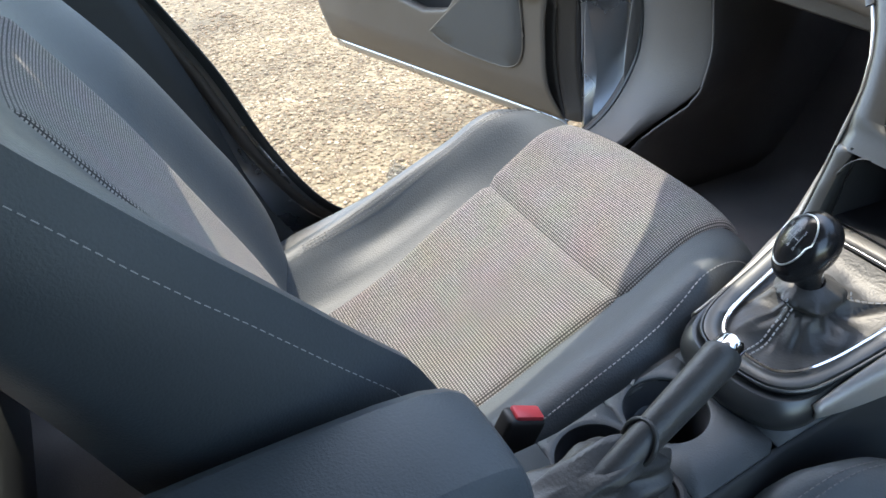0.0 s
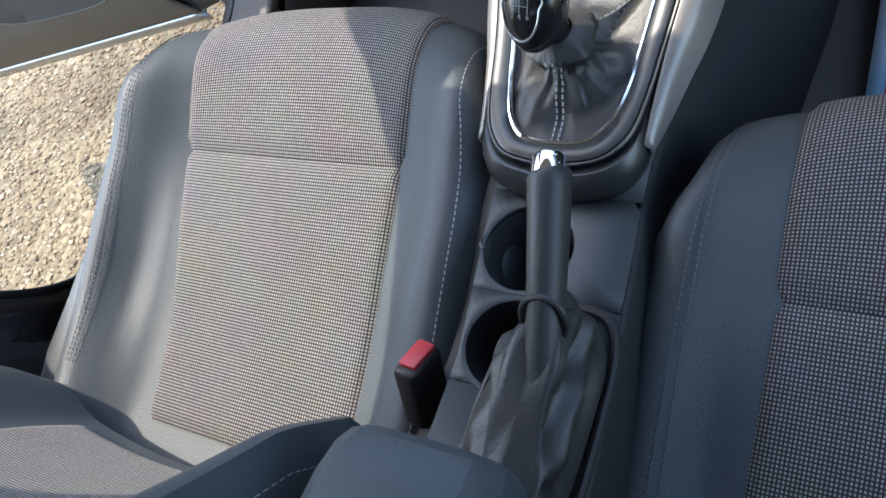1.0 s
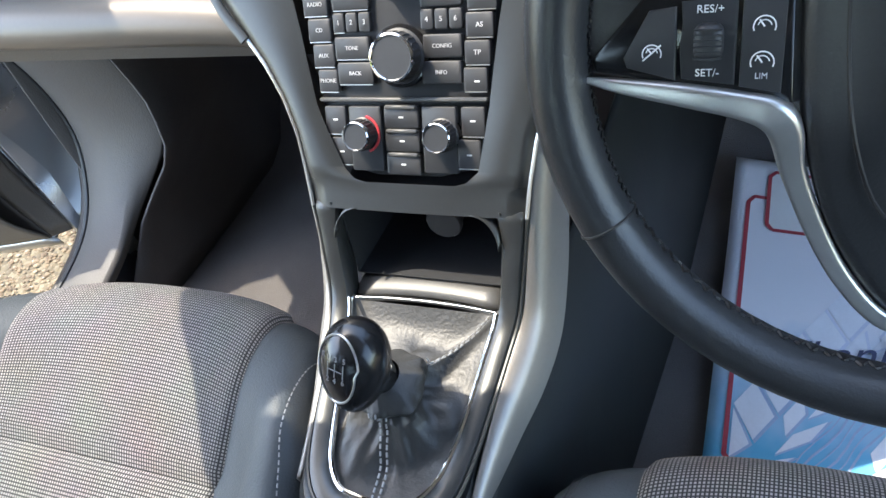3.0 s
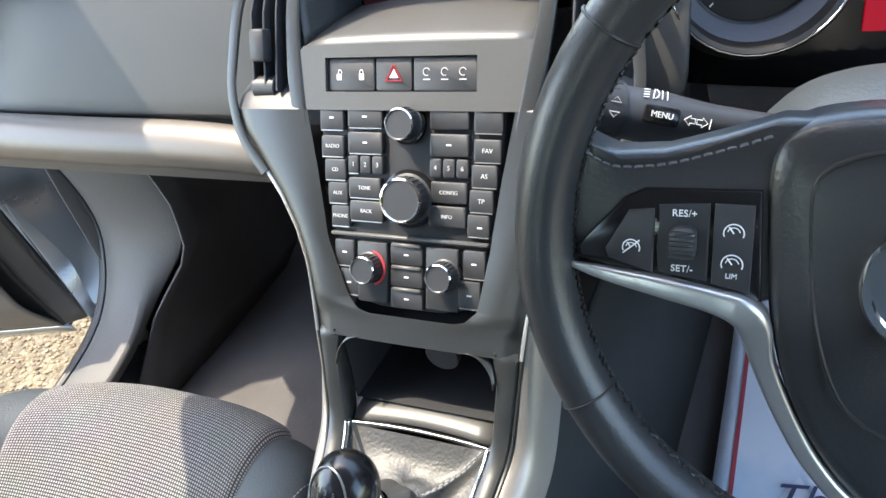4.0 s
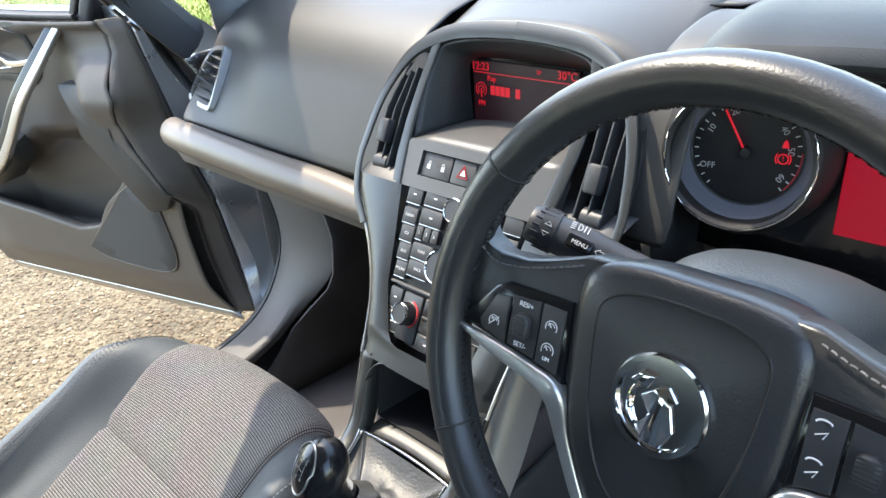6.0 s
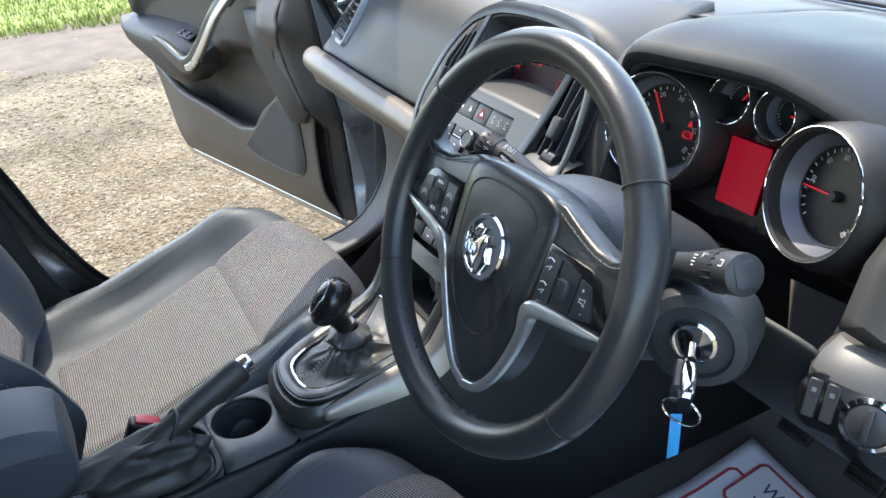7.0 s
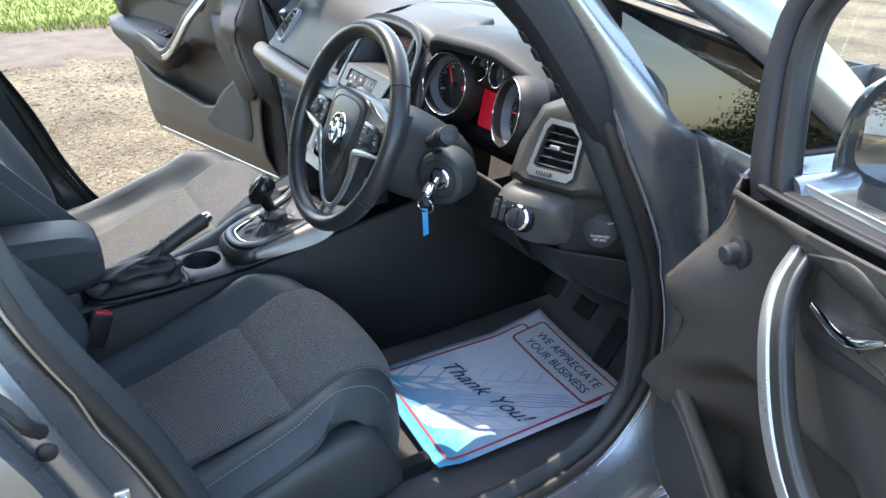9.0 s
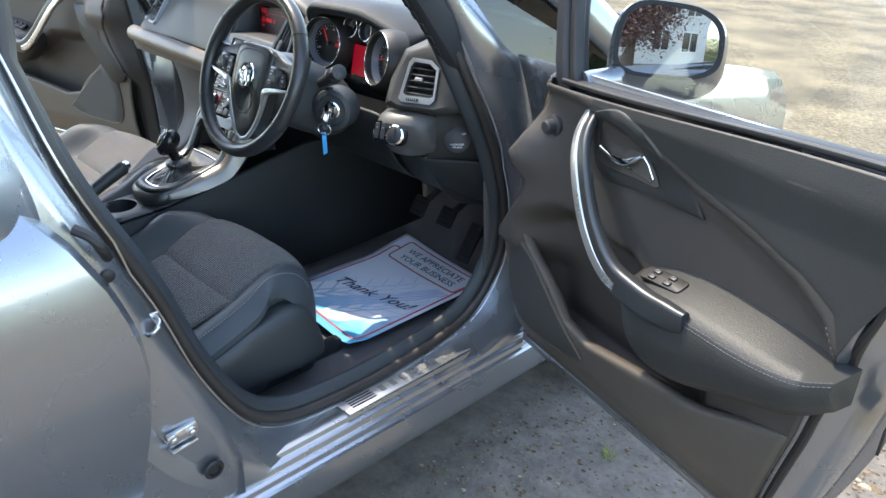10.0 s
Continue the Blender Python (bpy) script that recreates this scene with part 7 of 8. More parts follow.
part("key_blade", sweep([tuple(K0), tuple(K0.lerp(K1, 0.4))], roundrect(0.006, 0.012, 0.002)), M["steel"], key)
part("key_head", sweep([tuple(K0.lerp(K1, t)) for t in (0.3, 0.4, 0.9, 1.0)], roundrect(0.015, 0.030, 0.005), scale=[0.7, 1, 0.95, 0.7]), M["chrome"], key, "chrome key head")
part("key_grip", sweep([tuple(K0.lerp(K1, t) + Vector((-0.004, -0.004, 0.001))) for t in (0.42, 0.85)], roundrect(0.014, 0.024, 0.004)), M["button"], key, "black key grip")
RC = Vector((0.525, 0.081, 0.889))
part("key_ring", tube([tuple(RC + Vector((0.0155 * math.cos(a), 0.006 * math.cos(a), 0.0125 * math.sin(a)))) for a in lin(0, 2 * math.pi, 25)[:-1]], 0.0011, 6, True), M["chrome"], key, "split ring")
part("tag", plate([(-0.0048, 0), (0.0048, 0), (0.0048, -0.050), (-0.0048, -0.056)], 0.0012, 0.0004, basis((0.519, 0.083, 0.880), (0.55, 0.83, 0.05), (0.08, -0.06, 1))), M["blue"], key, "bright blue plastic tag", smooth=30)

# pedals
for x, z, w, h in ((0.455, 0.52, 0.055, 0.06), (0.34, 0.52, 0.055, 0.06), (0.55, 0.47, 0.045, 0.12)):
    pd = thing("pedal", "black rubber foot pedal on a steel arm", "pedal", "pedals")
    part("pad", rbox((w, 0.012, h), 0.004, 2, pose(x, 0.555, z, -35)), M["rubber"], pd)
    for i in range(4):
        part("pad_rib", rbox((w * 0.85, 0.004, 0.005), 0.001, 1, pose(x, 0.552, z, -35) @ pose(0, -0.006, -h / 2 + h * (i + 0.7) / 4.4)), M["rubber"], pd)
    part("arm", sweep([(x, 0.56, z), (x + 0.01, 0.66, z + 0.05), (x + 0.01, 0.72, z + 0.20)], roundrect(0.012, 0.02, 0.003)), M["rubber"], pd)


# ---- paper floor mat ----
def mat_paper():
    m = mat("mat_paper", (0.68, 0.70, 0.74), 0.7, vary=0.06, scale=30, fine=200)
    nt = m.node_tree
    b = nt.nodes["Principled BSDF"]
    uv = nt.nodes.new("ShaderNodeUVMap")
    sep = nt.nodes.new("ShaderNodeSeparateXYZ")
    nt.links.new(uv.outputs[0], sep.inputs[0])
    ramp = nt.nodes.new("ShaderNodeValToRGB")
    ramp.color_ramp.elements[0].color, ramp.color_ramp.elements[0].position = (0.10, 0.43, 0.66, 1), 0.10
    ramp.color_ramp.elements[1].color, ramp.color_ramp.elements[1].position = (0.78, 0.78, 0.83, 1), 0.50
    ns = nt.nodes.new("ShaderNodeTexNoise")
    ns.inputs["Scale"].default_value = 9
    nt.links.new(uv.outputs[0], ns.inputs["Vector"])
    ad = nt.nodes.new("ShaderNodeMath")
    ad.operation = "MULTIPLY_ADD"
    ad.inputs[1].default_value = 0.25
    nt.links.new(ns.outputs["Fac"], ad.inputs[0])
    nt.links.new(sep.outputs[1], ad.inputs[2])
    sb = nt.nodes.new("ShaderNodeMath")
    sb.operation = "SUBTRACT"
    sb.inputs[1].default_value = 0.12
    nt.links.new(ad.outputs[0], sb.inputs[0])
    nt.links.new(sb.outputs[0], ramp.inputs["Fac"])
    nt.links.new(ramp.outputs["Color"], b.inputs["Base Color"])
    return m


M["mat_paper"] = mat_paper()
M["tread"] = mat("tread_print", (0.60, 0.64, 0.76), 0.7, vary=0.12, scale=20)
M["tread_white"] = mat("tread_pale_print", (0.76, 0.78, 0.84), 0.7, vary=0.06, scale=20)
M["tread_line"] = mat("tread_line_print", (0.36, 0.46, 0.64), 0.7, vary=0.1, scale=20)
M["ink"] = mat("dark_ink", (0.05, 0.06, 0.12), 0.7)
M["mat_red"] = mat("red_ink", (0.45, 0.06, 0.08), 0.7)
pm = thing("paper_floor_mat", "white and blue printed paper floor mat with red border", "floor mat")
# u runs across towards the sill, v from the seat towards the pedals
MW, MLEN = 0.375, 0.51
UDIR, VDIR, ORI = Vector((0.997, -0.05, 0)), Vector((0.0, 1.0, 0)), Vector((0.228, 0.096, 0))


def on_mat(u, v, lift=0.0):
    """u across 0..1 to the sill, v along 0..1 to the pedals."""
    p = ORI + UDIR * (u * MW) + VDIR * (v * MLEN)
    curl = 0.030 * max(0.0, v - 0.70) / 0.3 * (1 - u) + 0.012 * smoothstep(0.12, 0.0, v) + 0.008 * math.sin(u * 5 + v * 3) * 0.4
    return Vector((p.x, p.y, 0.345 + curl + 0.012 * smoothstep(0.9, 1.05, u) + lift))


part("sheet", sheet(lambda u, v: on_mat(u, v), lin(0, 1, 22), lin(0, 1, 32), lambda u, v: (u, v)), M["mat_paper"], pm, "thin printed paper", thick=0.001)
rim = [(0.08, 0.06), (0.92, 0.06), (0.94, 0.08), (0.94, 0.85), (0.92, 0.87), (0.08, 0.87), (0.06, 0.85), (0.06, 0.08)]


def mat_line(pts, w, mt, name, lift=0.0012):
    fine = []
    for a, b in zip(pts, pts[1:]):
        fine += [(a[0] + (b[0] - a[0]) * k / 12, a[1] + (b[1] - a[1]) * k / 12) for k in range(12)]
    fine.append(pts[-1])
    pth = [on_mat(u, v, lift) for u, v in fine]
    part(name, sweep([tuple(p) for p in pth], [(-w, -0.0003), (w, -0.0003), (w, 0.0003), (-w, 0.0003)]), mt, pm, smooth=0)


mat_line(rim + rim[:1], 0.0028, M["mat_red"], "border_line")
bm = sheet(lambda u, v: on_mat(u, v, 0.0020), lin(0.13, 0.93, 12), lin(0.765, 0.96, 6))
part("card_ground", bm, M["white"], pm)
cd = [(0.15, 0.765), (0.91, 0.765), (0.93, 0.782), (0.93, 0.943), (0.91, 0.96), (0.15, 0.96), (0.13, 0.943), (0.13, 0.782)]
mat_line(cd + cd[:1], 0.0026, M["mat_red"], "border_line", 0.0026)


def mat_text(text, u, v, size, material, shear=0.0, turn=0.0):
    c = on_mat(u, v, 0.0065)
    du = on_mat(u + 0.02, v, 0.0065) - c
    dv = on_mat(u, v + 0.02, 0.0065) - c
    letters(text, size, basis(c, du, dv) @ pose(0, 0, 0, 0, 0, turn), material, pm, "lettering", 0.0002, shear)


mat_text("WE APPRECIATE", 0.535, 0.890, 0.033, M["ink"])
mat_text("YOUR BUSINESS", 0.535, 0.818, 0.033, M["ink"])
mat_text("Thank", 0.355, 0.385, 0.056, M["ink"], 0.5, 13)
mat_text("You!", 0.725, 0.455, 0.056, M["ink"], 0.5, 13)


def tread_piece(q, lift, material):
    at = lambda a, b: on_mat((q[0][0] * (1 - a) + q[1][0] * a) * (1 - b) + (q[3][0] * (1 - a) + q[2][0] * a) * b, (q[0][1] * (1 - a) + q[1][1] * a) * (1 - b) + (q[3][1] * (1 - a) + q[2][1] * a) * b, lift)
    part("tread_block", sheet(at, lin(0, 1, 4), lin(0, 1, 3)), material, pm, smooth=0)


# a tyre's tread crosses the sheet aslant: rows of slanted blocks either side of wavy grooves
def tread_at(v, off):
    return (min(0.925, max(0.075, 0.28 + 0.836 * (v - 0.03) + off)), min(0.745, max(0.075, v)))


for off0, off1, slant, pitch, fill in ((-0.36, -0.225, -0.085, 0.080, 0.86), (-0.205, -0.155, -0.05, 0.105, 0.62), (-0.14, -0.085, 0.05, 0.105, 0.55), (0.075, 0.120, -0.04, 0.105, 0.55), (0.125, 0.165, 0.05, 0.105, 0.62), (0.18, 0.305, 0.055, 0.080, 0.86)):
    for k in range(-2, 11):
        v0 = 0.05 + pitch * k
        v1 = v0 + pitch * fill
        q = [tread_at(v0 - slant, off0), tread_at(v1 - slant, off0), tread_at(v1, off1), tread_at(v0, off1)] if off0 < 0 else [tread_at(v0, off0), tread_at(v1, off0), tread_at(v1 + slant, off1), tread_at(v0 + slant, off1)]
        if min(math.dist(q[0], q[1]), math.dist(q[2], q[3])) < pitch * fill * 0.6 or min(math.dist(q[1], q[2]), math.dist(q[0], q[3])) < 0.03:
            continue
        mid_ = (sum(p[0] for p in q) / 4, sum(p[1] for p in q) / 4)
        tread_piece([(mid_[0] + (p[0] - mid_[0]) * 1.10 + 0.006, mid_[1] + (p[1] - mid_[1]) * 1.10) for p in q], 0.0005, M["tread_line"] if mid_[1] < 0.34 else M["tread"])
        tread_piece(q, 0.0010, M["tread_white"])
for j in range(6):
    off = -0.07 + 0.026 * j
    mat_line([tread_at(v, off + 0.008 * math.sin(v * 38 + j)) for v in lin(0.08, 0.735, 18)], 0.0007 + 0.0006 * (j % 2), M["tread_line"], "tread_groove", 0.0010)


# ---- front doors, standing open ----
def door_map(side, su):
    h, d = Vector((side * 0.815, 0.300, 0)), Vector((side * 0.962, -0.273, 0)).normalized()
    n = Vector((-side * 0.273, -0.962, 0)).normalized()
    return lambda u, w, z: h + d * (u * su) + n * w + Vector((0, 0, z))


def spline_rows(rows, n=6):
    """Splines along the rows of a loft, kept as rows."""
    cc = [spline(c, n) for c in zip(*rows)]
    return list(zip(*cc))


M["speaker"] = mat("speaker_mesh", (0.040, 0.040, 0.038), 0.65, bump=0.8, fine=900)
FRONT_Z = [0.42, 0.50, 0.54, 0.64, 0.70, 0.745, 0.83, 0.88, 0.925, 0.95, 1.065, 1.12]
FRONT_U = [0.10, 0.12, 0.125, 0.124, 0.112, 0.127, 0.185, 0.198, 0.166, 0.181, 0.211, 0.215]
REAR_Z = [0.38, 0.505, 0.60, 0.69, 0.82, 0.91, 1.0, 1.12]
REAR_U = [0.745, 0.775, 0.805, 0.83, 0.857, 0.885, 0.905, 0.92]
POCK_U = [0.17, 0.266, 0.316, 0.382, 0.509, 0.66, 0.80, 0.86]
POCK_Z = [0.755, 0.668, 0.602, 0.585, 0.61, 0.63, 0.68, 0.72]


def front_door(side, su, foot, low_z, label):
    D = door_map(side, su)
    door = thing("front_door", label, "car door", "front doors")
    inward = tuple(D(0, 1, 0) - D(0, 0, 0))
    alongd = D(1, 0, 0) - D(0, 0, 0)

    def face(o):
        """The pose of a flat part on the trim: x along the door, z out of it."""
        return basis(o, alongd, (0, 0, 1)) if side > 0 else basis(o, -alongd, (0, 0, 1)) @ Matrix.Diagonal((-1, 1, 1, 1))

    FU = [q * (1.0 if side > 0 else 0.68) for q in FRONT_U]

    def waist(u):
        return 1.068 + 0.038 * smoothstep(0.2, 0.95, u)

    def card(u, z):
        w = interp(z, [0.36, 0.44, 0.52, 0.60, 0.75, 1.0, 1.06, 1.12], [foot - 0.01, foot, foot * 0.6 - 0.01, foot * 0.3 - 0.015, -0.02, -0.015, -0.004, -0.012])
        fr = smoothstep(0.30, 0.17, u)
        w += 0.055 * fr * smoothstep(0.66, 0.74, z) * smoothstep(1.06, 0.90, z)
        w += 0.020 * smoothstep(0.26, 0.18, u) * smoothstep(0.86, 0.93, z) * smoothstep(1.02, 0.95, z)
        # hollow behind the lower panel, under the armrest
        zu = interp(u, [0.17, 0.25, 0.45, 0.56, 0.66], [0.78, 0.82, 0.80, 0.73, 0.69])
        w -= 0.060 * smoothstep(0.16, 0.22, u) * smoothstep(0.68, 0.60, u) * smoothstep(zu + 0.03, zu - 0.03, z) * smoothstep(0.50, 0.56, z)
        # swept ridge that runs down to the rear
        rz = interp(u, [0.30, 0.50, 0.60, 0.702, 0.783, 0.836, 0.87], [1.06, 1.02, 0.987, 0.96, 0.93, 0.896, 0.84])
        w += 0.012 * smoothstep(rz - 0.012, rz + 0.004, z)
        w -= 0.014 * smoothstep(rz, rz - 0.05, z) * smoothstep(0.74, 0.84, z) * smoothstep(0.35, 0.5, u)
        return w

    def span(s, z):
        u0, u1 = interp(z, FRONT_Z, FU), interp(z, REAR_Z, REAR_U)
        return u0 + (u1 - u0) * s

    def trim(s, v):
        z0 = low_z
        z = z0 + (waist(span(s, 1.05)) - z0) * v
        u = span(s, z)
        return tuple(D(u, card(u, z), z))

    part("trim_panel", sheet(trim, lin(0, 1, 90), lin(0, 1, 120)), M["door_card"], door, "dark grey moulded door trim", thick=0.004, smooth=60)

    def ridge(u):
        return interp(u, [0.30, 0.50, 0.60, 0.702, 0.783, 0.836, 0.87], [1.06, 1.02, 0.987, 0.96, 0.93, 0.896, 0.84])

    def upper(s, v):
        """The darker skin above the swept ridge."""
        u = 0.345 + (0.868 - 0.345) * s
        z0 = ridge(u) + 0.010
        z = z0 + (waist(u) - 0.002 - z0) * v
        u += 0.052 * max(0.0, s - 0.8) / 0.2 * smoothstep(0.84, 1.0, z)
        return tuple(D(u, card(u, z) + 0.0045 - 0.004 * smoothstep(0.02, 0.0, v), z))

    part("upper_skin", sheet(upper, lin(0, 1, 50), [0.0, 0.015, 0.03] + lin(0.08, 1, 14)), M["door_vinyl"], door, "dark soft skin below the window", smooth=60)

    def low_panel(s, v):
        """The lower panel in front of the pocket; the last rows roll over its upper edge."""
        k = min(v, 0.94) / 0.94
        z0 = low_z
        u = span(s, 0.55)
        zl = interp(u, POCK_U, POCK_Z)
        z = z0 + (zl - z0) * k
        u = u + (span(s, z) - u) * 0.9
        front = 0.034 * smoothstep(0.86, 0.62, u) * smoothstep(z0 - 0.02, z0 + 0.10, z)
        w = interp(z, [0.36, 0.44, 0.52, 0.60, 0.75, 1.0], [foot - 0.01, foot, foot * 0.6 - 0.01, foot * 0.3 - 0.015, -0.02, -0.015]) + front + 0.004
        roll = max(0.0, (v - 0.94) / 0.06)
        return tuple(D(u, w - 0.022 * roll * roll, z + 0.008 * math.sin(roll * 2.2)))

    part("lower_panel", sheet(low_panel, lin(0, 1, 60), lin(0, 0.94, 26) + [0.955, 0.97, 0.985, 1.0]), M["door_trim"], door, "dark grey lower panel with pocket edge", thick=0.003, smooth=60)

    def skin(s, v):
        z = 0.36 + (1.08 + 0.03 * s - 0.36) * v
        u = 0.02 + (interp(z, REAR_Z, REAR_U) + 0.05) * s
        return tuple(D(u, -0.135 - 0.02 * math.sin(3.14 * v) + 0.08 * v**3, z))

    part("outer_skin", sheet(skin, lin(0, 1, 18), lin(0, 1, 14)), M["paint"], door, "metallic grey outer skin", thick=0.004)

    def edge(a, v, rear):
        z = low_z + (1.07 - low_z) * v
        u = interp(z, REAR_Z, REAR_U) if rear else interp(z, FRONT_Z, FU)
        wi = card(u, z)
        if not rear:
            q = min(1.0, a / 0.3)
            wi = wi * (1 - q) + q * interp(z, [0.36, 0.44, 0.52, 0.60, 0.75, 1.0, 1.12], [foot - 0.01, foot, foot * 0.6 - 0.01, foot * 0.3 - 0.01, 0.0, 0.0, -0.01])
            u = u * (1 - q) + q * interp(z, [0.42, 0.54, 0.70, 0.83, 1.12], [q * FU[0] for q in (1.0, 1.2, 1.15, 1.5, 2.05)])
        w = wi + (-0.13 + 0.06 * v**3 - wi) * a
        off = (0.045 * math.sin(a * 1.57) + 0.006 * (a > 0.3)) if rear else (-0.055 if side > 0 else -0.085) * a
        return tuple(D(u + off, w, z - 0.04 * a * (1 - v)))

    part("rear_edge", sheet(lambda a, v: edge(a, v, True), lin(0, 1, 12), lin(0, 1, 22)), M["paint"], door, "painted rear edge of the door", thick=0.003)
    part("front_edge_trim", sheet(lambda a, v: edge(a, v, False), lin(0, 0.3, 5), lin(0, 1, 22)), M["door_trim"], door, "dark trim at the hinge edge", thick=0.003)
    part("front_edge", sheet(lambda a, v: edge(a, v, False), lin(0.3, 1, 9), lin(0, 1, 22)), M["paint"], door, "painted hinge edge of the door", thick=0.003)
    part("front_edge_seal", tube([edge(0.3, v, False) for v in lin(0, 1, 24)], 0.006, 8), M["rubber"], door, "black rubber hinge seal")

    def bottom(s, a):
        u = span(s, low_z)
        w = card(u, low_z)
        return tuple(D(u + 0.04 * (s - 0.3) * a, w + (-0.135 - w) * a, low_z - 0.05 * a))

    part("bottom_edge", sheet(bottom, lin(0, 1, 20), lin(0, 1, 5)), M["paint"], door, "painted lower edge of the door", thick=0.003)
    part("bottom_flange", sheet(lambda q, a: tuple(D(span(q, low_z), card(span(q, low_z), low_z) - 0.004 - 0.006 * a, low_z - 0.006 - 0.024 * a)), lin(0, 1, 24), lin(0, 1, 3)), M["paint"], door, "painted lower flange of the door", thick=0.003)
    part("edge_seal", tube([tuple(D(interp(z, REAR_Z, REAR_U) + 0.012, card(0.85, z) - 0.006, z)) for z in lin(low_z, 1.06, 24)], 0.007, 8), M["rubber"], door, "black rubber edge seal")
    part("bottom_seal", tube([tuple(D(span(s, low_z), card(span(s, low_z), low_z) - 0.008, low_z - 0.006)) for s in lin(0, 1, 24)], 0.006, 8), M["rubber"], door, "black rubber lower seal")
    part("waist_seal", sweep([tuple(D(u, -0.020, waist(u) + 0.003)) for u in lin(0.22, 0.93, 14)], roundrect(0.010, 0.010, 0.003)), M["rubber"], door, "black window seal")
    part("outer_waist_seal", sweep([tuple(D(u, -0.046, waist(u) + 0.0)) for u in lin(0.20, 0.96, 14)], roundrect(0.028, 0.012, 0.004)), M["matt_black"], door, "black outer window seal")
    # window frame and glass
    fp = spline([(0.212, 1.05), (0.178, 1.13), (0.150, 1.22), (0.160, 1.29), (0.25, 1.37), (0.45, 1.43), (0.66, 1.445), (0.84, 1.41), (0.93, 1.26), (0.935, 1.11)], 6)
    lean = lambda z: -0.055 - 0.20 * max(0, z - 1.08)
    fw = [tuple(D(u, lean(z), z)) for u, z in fp]
    part("window_frame", sweep(fw, roundrect(0.038, 0.060, 0.012), inward), M["matt_black"], door, "black window frame")
    fs = [(u + 0.030 * (0.55 - u) / math.hypot(0.55 - u, 1.25 - z), z + 0.030 * (1.25 - z) / math.hypot(0.55 - u, 1.25 - z)) for u, z in fp]
    part("frame_seal", sweep([tuple(D(u, lean(z) + 0.014, z)) for u, z in fs], roundrect(0.020, 0.024, 0.006), inward), M["rubber"], door, "rubber frame seal")
    bm = bmesh.new()
    bm.faces.new([bm.verts.new(D(u, lean(z) - 0.012, z)) for u, z in fp])
    bmesh.ops.triangulate(bm, faces=bm.faces[:])
    gp = part("window_pane", bm, M["glass"], door, "clear window glass", smooth=0)
    gp.visible_shadow = False
    # pull handle
    ps = spline([(0.255, -0.005, 1.06), (0.290, 0.030, 1.0), (0.345, 0.060, 0.924), (0.415, 0.066, 0.835), (0.470, 0.068, 0.778), (0.515, 0.068, 0.765), (0.600, 0.062, 0.793), (0.655, 0.058, 0.806)], 7) if side < 0 else spline([(0.335, -0.008, 1.045), (0.352, 0.025, 1.01), (0.385, 0.050, 0.965), (0.437, 0.062, 0.885), (0.500, 0.064, 0.825), (0.575, 0.060, 0.806), (0.640, 0.058, 0.808), (0.668, 0.056, 0.812)], 7)
    part("pull_handle", sweep([tuple(D(*p)) for p in ps], roundrect(0.040, 0.022, 0.008), inward, scale=[interp(i, [0, 8, 20, 32, 40, len(ps) - 1], [0.7, 0.85, 0.95, 1.25, 1.15, 0.8]) for i in range(len(ps))]), M["frame"], door, "gunmetal pull handle")
    part("handle_face", sweep([tuple(D(u - 0.010, w + 0.004, z - 0.004)) for u, w, z in ps[:46]], roundrect(0.020, 0.018, 0.004), inward, scale=[interp(i, [0, 8, 20, 32, 46], [0.8, 0.9, 1.0, 1.1, 0.7]) for i in range(46)]), M["satin"], door, "satin silver handle face")
    # dark swept band with the lever in its bowl
    band_o = [(0.338, 1.045), (0.405, 1.068), (0.450, 1.060), (0.500, 1.036), (0.545, 1.000), (0.580, 0.965), (0.600, 0.935), (0.560, 0.938), (0.50, 0.938), (0.42, 0.932), (0.37, 0.932), (0.34, 0.97)]
    bands = [(q[0], q[1]) for q in spline(band_o + band_o[:1], 4)[:-1]]
    bc = (0.45, 0.985)
    bowl = [(0.355, 1.037), (0.395, 1.040), (0.438, 1.022), (0.474, 0.994), (0.500, 0.964), (0.494, 0.956), (0.445, 0.955), (0.38, 0.955), (0.352, 0.970)]
    bows = [(q[0], q[1]) for q in spline(bowl + bowl[:1], 5)[:-1]]
    n_b = 44
    ang = lambda pts, c, t: min(pts, key=lambda q: abs(math.remainder(math.atan2(q[1] - c[1], q[0] - c[0]) - t, 2 * math.pi)))
    oc = [ang(bands, bc, 2 * math.pi * i / n_b) for i in range(n_b)]
    ic = [ang(bows, bc, 2 * math.pi * i / n_b) for i in range(n_b)]
    flat = card(0.45, 0.99)
    rr = []
    for k, h in ((0.0, -0.002), (0.0, 0.004), (0.10, 0.0075), (0.6, 0.009), (0.94, 0.008), (1.0, 0.004), (1.04, -0.010)):
        rr.append([tuple(D(o_[0] * (1 - k) + i_[0] * k, max(flat, card(o_[0] * (1 - k) + i_[0] * k, o_[1] * (1 - k) + i_[1] * k)) + h, o_[1] * (1 - k) + i_[1] * k)) for o_, i_ in zip(oc, ic)])
    part("lever_panel", loft(rr, True, False), M["door_vinyl"], door, "dark swept panel round the lever", smooth=50)
    rr = []
    for k, h in ((1.0, -0.004), (0.9, -0.018), (0.6, -0.028), (0.25, -0.031), (0.02, -0.032)):
        rr.append([tuple(D(bc[0] - 0.02 + (i_[0] - bc[0] + 0.02) * k, flat + h + 0.012, bc[1] + (i_[1] - bc[1]) * k)) for i_ in ic])
    part("lever_bowl", loft(rr, True, True), M["door_trim"], door, "dark lever recess", smooth=60)
